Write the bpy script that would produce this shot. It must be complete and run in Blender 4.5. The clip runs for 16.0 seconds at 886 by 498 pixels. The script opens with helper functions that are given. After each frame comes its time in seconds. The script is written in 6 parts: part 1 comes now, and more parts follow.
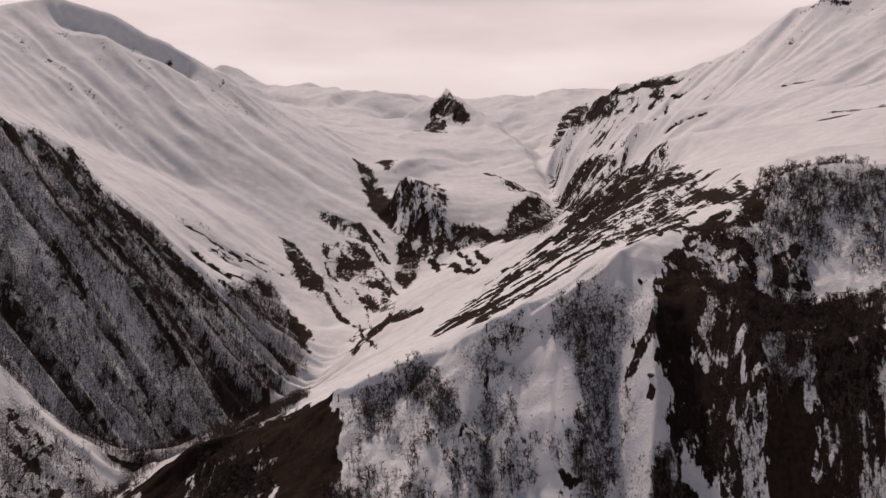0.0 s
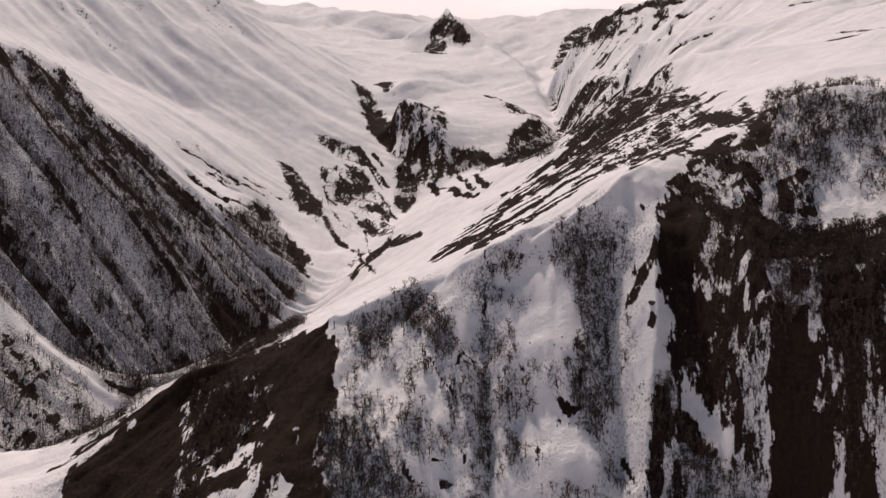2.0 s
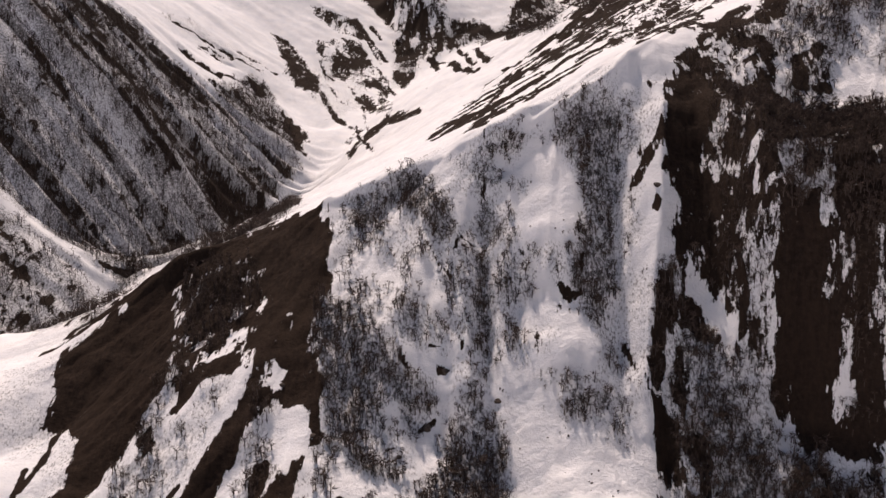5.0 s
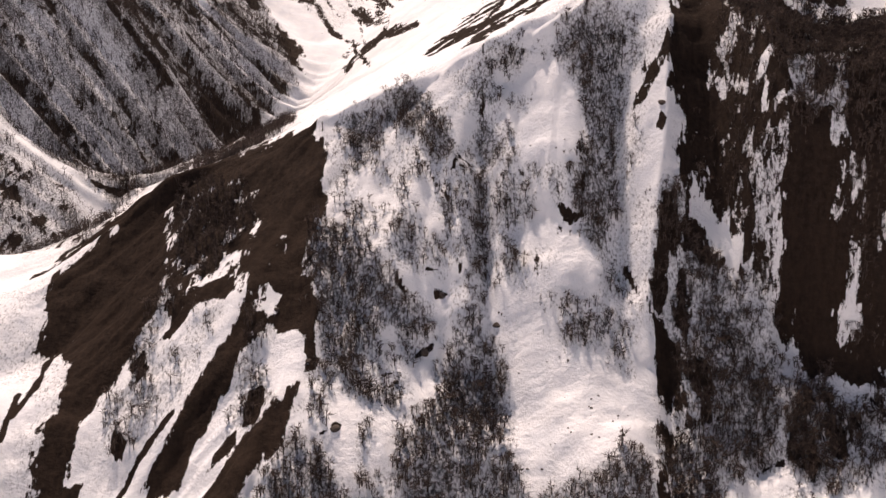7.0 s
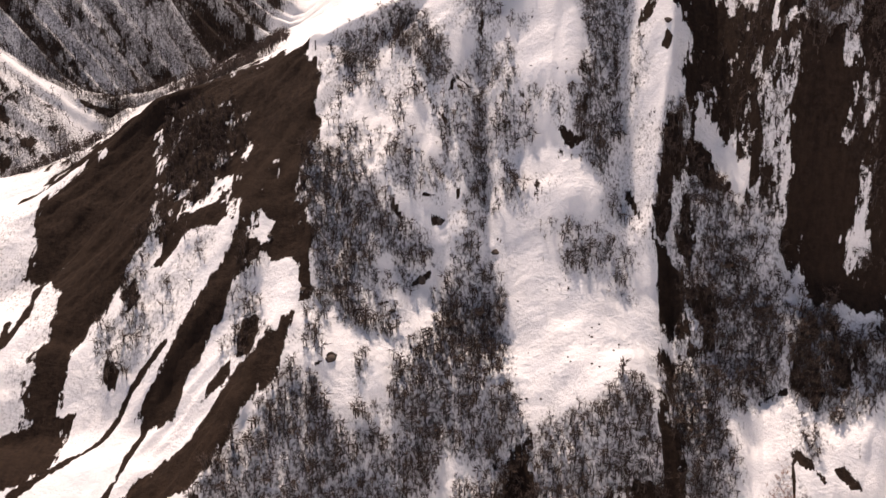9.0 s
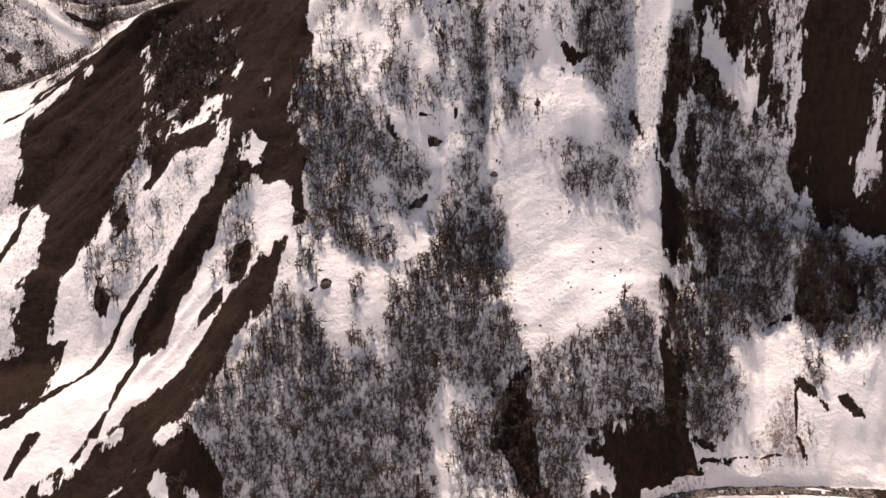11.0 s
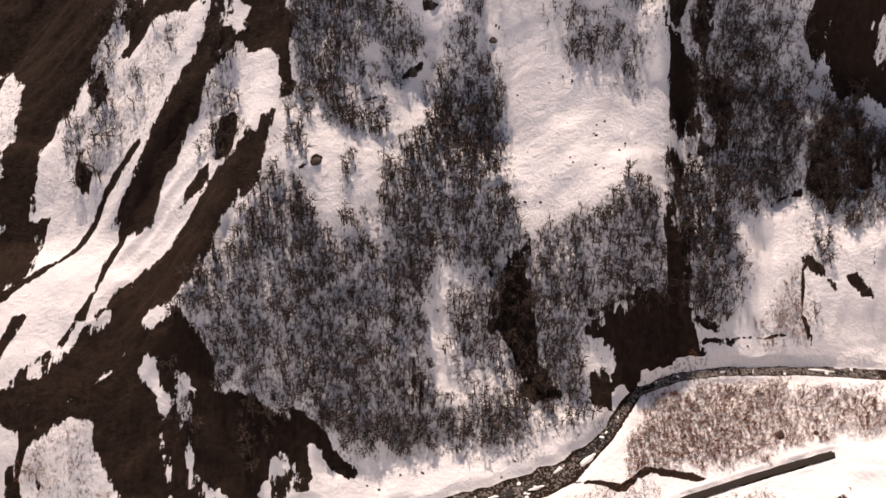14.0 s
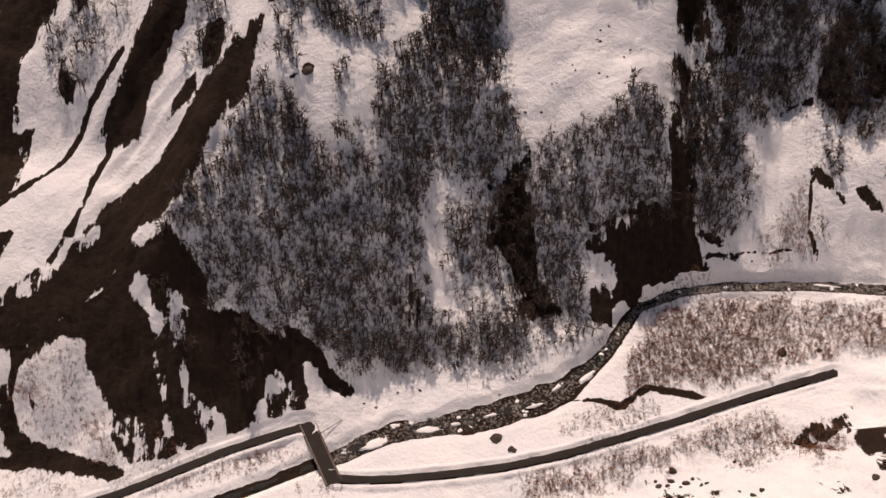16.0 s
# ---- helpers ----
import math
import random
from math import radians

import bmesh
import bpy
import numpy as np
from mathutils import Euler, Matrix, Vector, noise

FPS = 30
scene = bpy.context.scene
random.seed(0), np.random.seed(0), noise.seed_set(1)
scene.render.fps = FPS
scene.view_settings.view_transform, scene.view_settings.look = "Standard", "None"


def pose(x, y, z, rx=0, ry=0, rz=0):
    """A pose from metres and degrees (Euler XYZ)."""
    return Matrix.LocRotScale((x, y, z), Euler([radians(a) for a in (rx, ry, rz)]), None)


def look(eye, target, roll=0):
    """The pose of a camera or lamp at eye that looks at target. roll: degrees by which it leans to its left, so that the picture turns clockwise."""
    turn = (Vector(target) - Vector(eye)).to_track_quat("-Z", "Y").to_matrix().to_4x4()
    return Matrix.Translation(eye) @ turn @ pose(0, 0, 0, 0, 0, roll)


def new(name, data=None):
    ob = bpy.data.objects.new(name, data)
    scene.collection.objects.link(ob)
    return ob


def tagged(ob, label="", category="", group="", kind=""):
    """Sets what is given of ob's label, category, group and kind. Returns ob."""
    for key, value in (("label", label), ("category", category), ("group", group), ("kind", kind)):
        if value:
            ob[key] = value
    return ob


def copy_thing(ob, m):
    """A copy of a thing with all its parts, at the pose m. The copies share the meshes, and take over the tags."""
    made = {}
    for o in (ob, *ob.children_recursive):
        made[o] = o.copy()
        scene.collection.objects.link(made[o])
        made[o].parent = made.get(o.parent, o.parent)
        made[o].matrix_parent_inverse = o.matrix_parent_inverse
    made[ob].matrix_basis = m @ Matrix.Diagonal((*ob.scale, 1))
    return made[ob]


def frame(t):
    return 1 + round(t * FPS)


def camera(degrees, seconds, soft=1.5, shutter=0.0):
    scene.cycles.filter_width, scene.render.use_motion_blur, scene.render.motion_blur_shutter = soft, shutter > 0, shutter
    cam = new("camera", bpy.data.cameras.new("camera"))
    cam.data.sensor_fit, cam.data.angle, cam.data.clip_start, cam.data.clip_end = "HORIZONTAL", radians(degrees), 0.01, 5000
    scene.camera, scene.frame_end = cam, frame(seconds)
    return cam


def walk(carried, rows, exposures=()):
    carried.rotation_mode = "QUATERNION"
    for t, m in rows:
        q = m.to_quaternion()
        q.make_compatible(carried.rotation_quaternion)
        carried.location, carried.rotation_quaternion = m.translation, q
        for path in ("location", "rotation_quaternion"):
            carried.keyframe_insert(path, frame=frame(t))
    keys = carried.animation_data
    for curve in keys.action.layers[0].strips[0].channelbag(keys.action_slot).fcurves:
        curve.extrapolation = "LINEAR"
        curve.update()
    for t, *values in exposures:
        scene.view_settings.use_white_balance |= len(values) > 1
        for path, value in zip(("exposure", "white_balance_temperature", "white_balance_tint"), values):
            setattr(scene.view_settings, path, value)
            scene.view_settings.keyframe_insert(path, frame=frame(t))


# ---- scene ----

# ------------------------------------------------------------------ camera
cam = camera(47.06, 16.0)


def aim(x, y, z, yaw, pitch, roll):
    a, b = radians(yaw), radians(pitch)
    way = Vector((-math.sin(a) * math.cos(b), math.cos(a) * math.cos(b), math.sin(b)))
    eye = Vector((x, y, z))
    return look(eye, eye + way, roll)


FLIGHT = [
    (0.0, 0.0, 0.0, 330.0, 0.01, -2.99, -0.00),
    (0.5, 0.5, 4.0, 330.0, 0.02, -3.99, -0.01),
    (1.0, 1.1, 7.9, 330.0, 0.02, -5.14, 0.02),
    (1.5, 1.5, 11.9, 330.0, 0.03, -6.15, 0.01),
    (2.0, 2.0, 15.8, 329.9, 0.04, -7.30, 0.03),
    (2.5, 2.4, 19.6, 329.8, 0.06, -8.32, 0.03),
    (3.0, 2.8, 23.5, 329.8, 0.06, -9.47, 0.04),
    (3.5, 3.2, 27.4, 329.7, 0.07, -10.60, 0.03),
    (4.0, 3.5, 31.2, 329.6, 0.09, -11.87, 0.02),
    (6.5, 5.0, 50.2, 328.9, 0.07, -17.82, -0.08),
    (7.0, 5.3, 54.0, 328.8, 0.08, -19.07, -0.12),
    (7.5, 5.6, 57.8, 328.7, 0.08, -20.19, -0.14),
    (8.0, 5.8, 61.6, 328.5, 0.07, -21.39, -0.17),
    (8.5, 6.0, 65.4, 328.4, 0.06, -22.58, -0.19),
    (9.0, 6.3, 69.2, 328.3, 0.06, -23.78, -0.22),
    (11.5, 7.6, 88.2, 327.8, 0.06, -30.15, -0.38),
    (12.0, 7.8, 92.0, 327.8, 0.06, -31.55, -0.40),
    (12.5, 8.1, 95.8, 327.8, 0.06, -32.97, -0.41),
    (13.0, 8.4, 99.7, 327.7, 0.08, -34.40, -0.48),
    (13.5, 8.8, 103.6, 327.8, 0.10, -35.85, -0.51),
    (14.0, 9.1, 107.5, 327.8, 0.13, -37.30, -0.57),
    (14.5, 9.4, 111.4, 327.8, 0.15, -38.76, -0.61),
    (15.0, 9.8, 115.3, 327.9, 0.20, -40.33, -0.69),
    (15.5, 10.2, 119.3, 328.0, 0.25, -41.92, -0.74),
    (16.0, 10.7, 123.3, 328.1, 0.30, -43.51, -0.81),
]
walk(cam, [(t, aim(*row)) for t, *row in FLIGHT],
     exposures=[(0.0, -0.79, 6600, 13), (2.0, -0.48, 6550, 12), (4.0, -0.2, 6550, 12), (7.0, 0.24, 6800, 13), (9.0, 0.42, 6900, 13), (12.0, 0.38, 7000, 14), (14.0, 0.18, 7050, 15), (16.0, -0.3, 7050, 16)])

# ------------------------------------------------------------------ light
SUN_AZ, SUN_EL = -15.0, 50.0     # degrees from straight ahead (left: minus), and up
world = bpy.data.worlds.new("sky")
scene.world = world
world.use_nodes = True
wn, wl = world.node_tree.nodes, world.node_tree.links
wn.clear()
sky = wn.new("ShaderNodeTexSky")
sky.sky_type, sky.sun_disc = "NISHITA", False
sky.sun_elevation, sky.sun_rotation = radians(SUN_EL), radians(SUN_AZ)
sky.altitude, sky.air_density, sky.dust_density = 2200, 1.0, 1.5
geo = wn.new("ShaderNodeTexCoord")
stretch = wn.new("ShaderNodeMapping")
stretch.inputs["Scale"].default_value = (1.2, 1.2, 6.0)
clouds = wn.new("ShaderNodeTexNoise")
clouds.inputs["Scale"].default_value, clouds.inputs["Detail"].default_value = 2.2, 6
cloud_tone = wn.new("ShaderNodeValToRGB")
cloud_tone.color_ramp.elements[0].position, cloud_tone.color_ramp.elements[0].color = 0.36, (21.8, 18.2, 17.4, 1)
cloud_tone.color_ramp.elements[1].position, cloud_tone.color_ramp.elements[1].color = 0.64, (28.6, 24.6, 23.7, 1)
veil = wn.new("ShaderNodeMix")
veil.data_type = "RGBA"
bank = wn.new("ShaderNodeSeparateXYZ")
bank_ramp = wn.new("ShaderNodeValToRGB")
bank_ramp.color_ramp.elements[0].position, bank_ramp.color_ramp.elements[0].color = 0.18, (0.85, 0.85, 0.85, 1)
bank_ramp.color_ramp.elements[1].position, bank_ramp.color_ramp.elements[1].color = 0.25, (0.0, 0.0, 0.0, 1)
back = wn.new("ShaderNodeBackground")
back.inputs["Strength"].default_value = 0.062
wout = wn.new("ShaderNodeOutputWorld")
wl.new(geo.outputs["Generated"], stretch.inputs["Vector"])
wl.new(stretch.outputs["Vector"], clouds.inputs["Vector"])
wl.new(clouds.outputs["Fac"], cloud_tone.inputs["Fac"])
wl.new(geo.outputs["Generated"], bank.inputs["Vector"])
wl.new(bank.outputs["Z"], bank_ramp.inputs["Fac"])
wl.new(bank_ramp.outputs["Color"], veil.inputs["Factor"])
wl.new(sky.outputs["Color"], veil.inputs["A"])
wl.new(cloud_tone.outputs["Color"], veil.inputs["B"])
wl.new(veil.outputs["Result"], back.inputs["Color"])
wl.new(back.outputs["Background"], wout.inputs["Surface"])

sun_data = bpy.data.lights.new("sun", "SUN")
sun_data.energy, sun_data.angle, sun_data.color = 5.0, radians(1.2), (1.0, 0.83, 0.73)
a, b = radians(SUN_AZ), radians(SUN_EL)
sun_way = Vector((math.sin(a) * math.cos(b), math.cos(a) * math.cos(b), math.sin(b)))
sun = new("sun", sun_data)
sun.matrix_world = look(sun_way * 3000, (0, 0, 0))

# ------------------------------------------------------------------ noise and relief
LATTICE = np.random.RandomState(7).rand(256, 256).astype(np.float32)


def soft_noise(x, y, seed=0):
    """Smooth value noise, about -1 to 1, one wave per unit."""
    x, y = x + seed * 37.3, y + seed * 91.7
    i, j = np.floor(x).astype(np.int64), np.floor(y).astype(np.int64)
    u, w = (x - i).astype(np.float32), (y - j).astype(np.float32)
    u, w = u * u * (3 - 2 * u), w * w * (3 - 2 * w)
    i0, i1, j0, j1 = i & 255, (i + 1) & 255, j & 255, (j + 1) & 255
    p = LATTICE[i0, j0] * (1 - u) + LATTICE[i1, j0] * u
    q = LATTICE[i0, j1] * (1 - u) + LATTICE[i1, j1] * u
    return (p * (1 - w) + q * w) * 2 - 1


def step(a, b, v):
    s = np.clip((v - a) / (b - a), 0, 1)
    return s * s * (3 - 2 * s)


def layered(x, y, octaves=4, seed=0, fade=0.5):
    total, gain = 0.0, 1.0
    for k in range(octaves):
        total = total + gain * soft_noise(x * 2 ** k + 5.1 * k, y * 2 ** k - 3.7 * k, seed + k)
        gain *= fade
    return total


def sample(grid, x0, y0, cell, x, y):
    u, w = np.clip((x - x0) / cell, 0, grid.shape[0] - 1.001), np.clip((y - y0) / cell, 0, grid.shape[1] - 1.001)
    i, j = u.astype(int), w.astype(int)
    u, w = u - i, w - j
    return (grid[i, j] * (1 - u) * (1 - w) + grid[i + 1, j] * u * (1 - w)
            + grid[i, j + 1] * (1 - u) * w + grid[i + 1, j + 1] * u * w)


def relax(first, lines, x0, y0, cell, rounds, hold_edge):
    """A sheet drawn over the lines, like a cloth over ridges and pinned into valleys."""
    nx, ny = first.shape
    tally, pin = np.zeros((nx, ny)), np.zeros((nx, ny))
    for line in lines:
        for p, q in zip(line[:-1], line[1:]):
            n = max(2, int(math.dist(p, q) / cell * 2))
            for k in range(n + 1):
                s = k / n
                i = round((p[0] + s * (q[0] - p[0]) - x0) / cell)
                j = round((p[1] + s * (q[1] - p[1]) - y0) / cell)
                if 0 <= i < nx and 0 <= j < ny:
                    tally[i, j] += 1
                    pin[i, j] += p[2] + s * (q[2] - p[2])
    held = tally > 0
    if hold_edge:
        for part_of in ((0, slice(None)), (-1, slice(None)), (slice(None), 0), (slice(None), -1)):
            held[part_of], tally[part_of], pin[part_of] = True, 1, first[part_of]
    value = pin / np.maximum(tally, 1)
    z = np.where(held, value, first)
    for _ in range(rounds):
        e = np.pad(z, 1, mode="edge")
        z = np.where(held, value, (e[:-2, 1:-1] + e[2:, 1:-1] + e[1:-1, :-2] + e[1:-1, 2:]) / 4)
    return z


def blur(z, times):
    for _ in range(times):
        e = np.pad(z, 1, mode="edge")
        z = (e[:-2, 1:-1] + e[2:, 1:-1] + e[1:-1, :-2] + e[1:-1, 2:] + 4 * z) / 8
    return z


# the plan: crests, feet of slopes and valley lines, in metres
near_crest = [(-394, 714, 58), (-304, 695, 77), (-255, 693, 94), (-228, 698, 116), (-203, 695, 135), (-177, 692, 158), (-143, 692, 167), (-116, 688, 175), (-87, 686, 190), (-75, 683, 196), (-51, 684, 207), (-16, 684, 223), (19, 684, 241), (45, 682, 251), (77, 683, 265), (104, 691, 283), (122, 704, 296), (144, 730, 300)]
upper_crest = [(155, 743, 302), (186, 778, 307), (216, 801, 321), (247, 808, 334), (256, 795, 343), (272, 773, 353), (297, 759, 353), (324, 747, 353), (371, 731, 353)]
face_step = [(-262, 564, 67), (-231, 587, 76), (-203, 594, 91), (-141, 582, 127), (-80, 556, 124), (-35, 583, 148), (3, 559, 130), (33, 550, 124), (75, 582, 146), (120, 550, 114), (155, 589, 162), (179, 540, 121), (206, 519, 116), (243, 514, 123)]
face_low = [(-216, 480, 43), (-180, 485, 46), (-140, 478, 54), (-104, 414, 56), (-75, 508, 107), (-47, 482, 92), (-7, 535, 105), (32, 499, 79), (65, 510, 93), (89, 491, 76), (114, 508, 87), (161, 487, 66), (202, 469, 76)]
face_toe = [(-200, 351, -11), (-167, 356, -7), (-137, 354, -4), (-110, 347, -2), (-77, 359, 2), (-45, 368, 6), (-31, 381, 8), (-10, 380, 10), (12, 384, 13), (40, 389, 16), (63, 399, 19), (79, 409, 21), (95, 419, 23), (113, 424, 25), (126, 425, 27), (164, 424, 30), (192, 422, 33), (233, 420, 37)]
river = [(228, 406, 30), (189, 412, 27), (162, 418, 24), (126, 421, 21), (97, 416, 18), (83, 402, 15), (71, 386, 13), (47, 371, 10), (25, 362, 7), (-10, 358, 3), (-29, 353, 1)]
road = [(-180, 326, -13), (-118, 340, -6), (-87, 354, -2), (-46, 366, 3), (-33, 340, 3), (12, 341, 7), (54, 345, 12), (97, 357, 17), (160, 374, 24), (187, 381, 27)]
foreground = [(-157, 324, -9), (-92, 320, -3), (-9, 323, 5), (72, 326, 14), (135, 340, 21), (170, 347, 25)]
side_valley = [(-452, 894, 204), (-417, 950, 166), (-383, 997, 109), (-342, 1042, 58), (-316, 1074, 26), (-297, 1162, 13), (-273, 1263, 16), (-240, 1340, 26), (-203, 1425, 34), (-189, 1504, 58), (-166, 1613, 84), (-122, 1763, 121), (-98, 1867, 129), (-77, 1990, 149), (-51, 2074, 174)]
left_spur_foot = [(-382, 739, 113), (-345, 788, 65), (-333, 823, 53), (-315, 863, 50), (-299, 944, 45)]
left_spur_crest = [(-569, 1105, 468), (-547, 1263, 436), (-538, 1344, 420), (-520, 1437, 401), (-503, 1477, 354), (-450, 1577, 294), (-411, 1646, 231), (-367, 1717, 212), (-303, 1779, 196), (-255, 1731, 144), (-210, 1620, 97)]
left_mid_rib = [(-503, 1188, 361), (-461, 1215, 314), (-404, 1264, 243), (-350, 1293, 162), (-298, 1315, 85), (-264, 1329, 41)]
back_gully = [(-683, 1327, 481), (-650, 1501, 447), (-595, 1644, 407), (-555, 1712, 346), (-483, 1795, 277), (-396, 1854, 211), (-294, 1858, 151), (-207, 1732, 95)]
mountain_left = [(-1274, 2239, 683), (-1208, 2487, 769), (-1151, 2671, 824), (-1061, 2806, 882), (-919, 2863, 840), (-740, 2898, 747), (-617, 2915, 678), (-453, 2886, 551), (-299, 2781, 460), (-228, 2589, 383), (-170, 2374, 286), (-116, 2214, 215), (-84, 2093, 175)]
slope_left = [(-777, 2215, 448), (-574, 2279, 364), (-371, 2198, 265), (-221, 2041, 156)]
gorge = [(-51, 2074, 174), (-78, 2196, 216), (-110, 2346, 261), (-164, 2595, 340), (-223, 2790, 418), (-229, 3087, 495)]
gorge_right = [(-28, 2075, 188), (7, 2127, 220), (114, 2145, 237), (214, 2188, 253), (270, 2280, 270), (280, 2485, 296), (300, 2740, 322), (310, 2900, 362), (285, 3050, 415), (315, 3350, 455), (330, 3700, 500)]
bench_edge = [(-126, 2416, 406), (-43, 2279, 358), (-11, 2230, 301), (19, 2209, 275), (94, 2227, 262), (154, 2295, 301), (218, 2440, 346)]
bench_top = [(-96, 2696, 437), (25, 2780, 432), (100, 2700, 402), (160, 2560, 372)]
bench_gully = [(60, 3060, 442), (122, 2900, 395), (240, 2600, 334), (272, 2450, 290)]
peak_ridge = [(276, 2760, 352), (262, 2960, 430), (240, 3186, 492), (170, 3588, 585), (101, 3837, 630), (56, 3933, 692), (4, 4009, 736), (-54, 4034, 690), (-99, 4068, 626), (-193, 4138, 574)]
peak_spur = [(4, 4009, 736), (-2, 3692, 578), (-24, 3096, 479)]
far_plateau = [(-694, 4129, 664), (-632, 4333, 757), (-448, 4404, 783), (-158, 4473, 800), (-96, 4431, 725), (138, 4480, 727), (339, 4518, 750), (536, 4499, 749), (674, 4429, 757)]
far_range = [(-1014, 4554, 898), (-919, 4577, 876), (-798, 4605, 829), (-732, 4670, 798), (-611, 4731, 861), (-483, 4752, 806), (-64, 4777, 796), (413, 4809, 804), (828, 4754, 819)]
plateau_foot = [(-430, 3466, 554), (-285, 3581, 571), (211, 3987, 576), (319, 3582, 498)]
mountain_right = [(335, 2840, 420), (318, 2950, 490), (348, 2890, 545), (404, 2809, 588), (448, 2698, 619), (507, 2584, 627), (577, 2517, 630), (678, 2434, 671), (735, 2361, 702), (774, 2288, 743), (811, 2219, 750), (931, 2166, 777), (1102, 2081, 793)]
right_rib = [(334, 2676, 458), (347, 2273, 389), (328, 1871, 347), (266, 2032, 270)]
slope_right = [(344, 1914, 480), (459, 1785, 484), (534, 1712, 487), (624, 1700, 514), (731, 1691, 504)]
shoulder = [(250, 1478, 386), (277, 1371, 400), (297, 1294, 410), (345, 1209, 413), (400, 1139, 413), (433, 1094, 416), (455, 1052, 418), (525, 985, 426)]
shoulder_back = [(301, 1489, 385), (329, 1431, 402), (383, 1344, 407), (447, 1272, 408), (512, 1181, 414), (587, 1100, 422)]
shoulder_front = [(231, 1380, 366), (253, 1152, 357), (265, 1005, 352), (278, 919, 354), (306, 899, 367), (328, 891, 372), (381, 880, 377)]
wedge_low = [(-121, 1175, 116), (-73, 1385, 142), (-21, 1592, 177), (47, 1847, 229), (194, 1989, 249), (273, 2082, 286)]
wedge_mid = [(-13, 991, 196), (80, 1494, 219), (178, 1487, 253), (259, 1477, 319), (268, 1221, 341)]
around_south = [(-1600, -450, 420), (-500, -450, 330), (500, -450, 340), (1600, -450, 480)]
around_west = [(-1600, -450, 420), (-1500, 800, 640), (-1900, 2200, 820), (-2400, 4800, 900)]
around_east = [(1600, -450, 480), (1500, 800, 620), (1900, 2200, 860), (2400, 4800, 900)]
PLAN = [near_crest, upper_crest, face_step, face_low, face_toe, river, road, foreground, side_valley, left_spur_foot, left_spur_crest, left_mid_rib, back_gully, mountain_left, slope_left, gorge, gorge_right, bench_edge, bench_top, bench_gully, peak_ridge, peak_spur, far_plateau, far_range, plateau_foot, mountain_right, right_rib, slope_right, shoulder, shoulder_back, shoulder_front, wedge_low, wedge_mid, around_south, around_west, around_east]

WX, WY, WC = -2600.0, -500.0, 16.0
wide = np.full((41, 43), 300.0)
for cell, rounds in ((128.0, 400), (64.0, 300), (32.0, 250), (16.0, 200)):
    nx, ny = int(5200 / cell) + 1, int(5500 / cell) + 1
    gx, gy = np.meshgrid(WX + cell * np.arange(nx), WY + cell * np.arange(ny), indexing="ij")
    prior = wide if cell == 128.0 else sample(wide, WX, WY, cell * 2, gx, gy)
    if cell == 128.0:
        prior = np.full((nx, ny), 300.0)
    wide = relax(prior, PLAN, WX, WY, cell, rounds, False)
wide = blur(wide, 2)
NX, NY, NC = -520.0, 200.0, 4.0
gx, gy = np.meshgrid(NX + NC * np.arange(261), NY + NC * np.arange(221), indexing="ij")
close = relax(sample(wide, WX, WY, WC, gx, gy), PLAN, NX, NY, NC, 500, True)
close = blur(close, 2)


calm_wide, calm_close = blur(wide, 24), blur(close, 40)


def base_height(x, y, broad=None, tight=None):
    far = sample(wide if broad is None else broad, WX, WY, WC, x, y)
    near = sample(close if tight is None else tight, NX, NY, NC, x, y)
    # the sharp rocky peak, and the rolling plateau round it
    px, py = x - 3, y - 4010
    across, ahead = px * 0.93 + py * 0.367, px * 0.367 - py * 0.93
    across = across + 14 * soft_noise(ahead / 60, across / 90, 15)
    crest = 757 - 0.74 * np.abs(across) - np.where(ahead > 0, 0.36, -0.8) * ahead + 8 * np.abs(soft_noise(across / 34, ahead / 150, 17))
    calm = 0.25 + 0.75 * np.clip(np.hypot(px - 120, py + 350) / 700 - 0.4, 0, 1)
    far = far + np.clip((y - 3000) / 600, 0, 1) * calm * (30 * soft_noise(x / 260, y / 330, 9) + 13 * soft_noise(x / 95, y / 130, 10))
    far = np.where((y > 3150) & (y < 4600), np.maximum(far, crest), far)
    edge = np.minimum(np.minimum(x - NX, NX + 1040 - x), np.minimum(y - NY, NY + 880 - y))
    w = np.clip(edge / 80, 0, 1)
    return far * (1 - w) + near * w


def downhill(x, y, step):
    def calm(u, v):
        return base_height(u, v, calm_wide, calm_close)
    sx = (calm(x + step, y) - calm(x - step, y)) / (2 * step)
    sy = (calm(x, y + step) - calm(x, y - step)) / (2 * step)
    n = np.sqrt(sx * sx + sy * sy) + 1e-6
    return -sx / n, -sy / n, n


# lesser ribs (plus) and runnels (minus) of the near slope: rise, width, course
RELIEF = [(6, 12, ((-72, 674), (-68, 608), (-62, 535))),
          (6, 13, ((88, 656), (87, 625), (86, 589), (89, 566))),
          (10, 14, ((139, 666), (135, 642), (129, 609), (121, 582), (114, 552))),
          (-8, 10, ((26, 641), (27, 592), (28, 548), (32, 514))),
          (-7, 9, ((107, 661), (104, 613), (101, 571))),
          (-8, 8, ((124, 551), (120, 514), (118, 484))),
          (-8, 14, ((31, 464), (36, 443), (42, 421))),
          (5, 9, ((10, 642), (14, 593), (18, 554))),
          (7, 12, ((91, 473), (86, 444), (82, 428))),
          (-7, 12, ((186, 593), (184, 556), (182, 527))),
          (6, 10, ((175, 596), (174, 568), (172, 545)))]


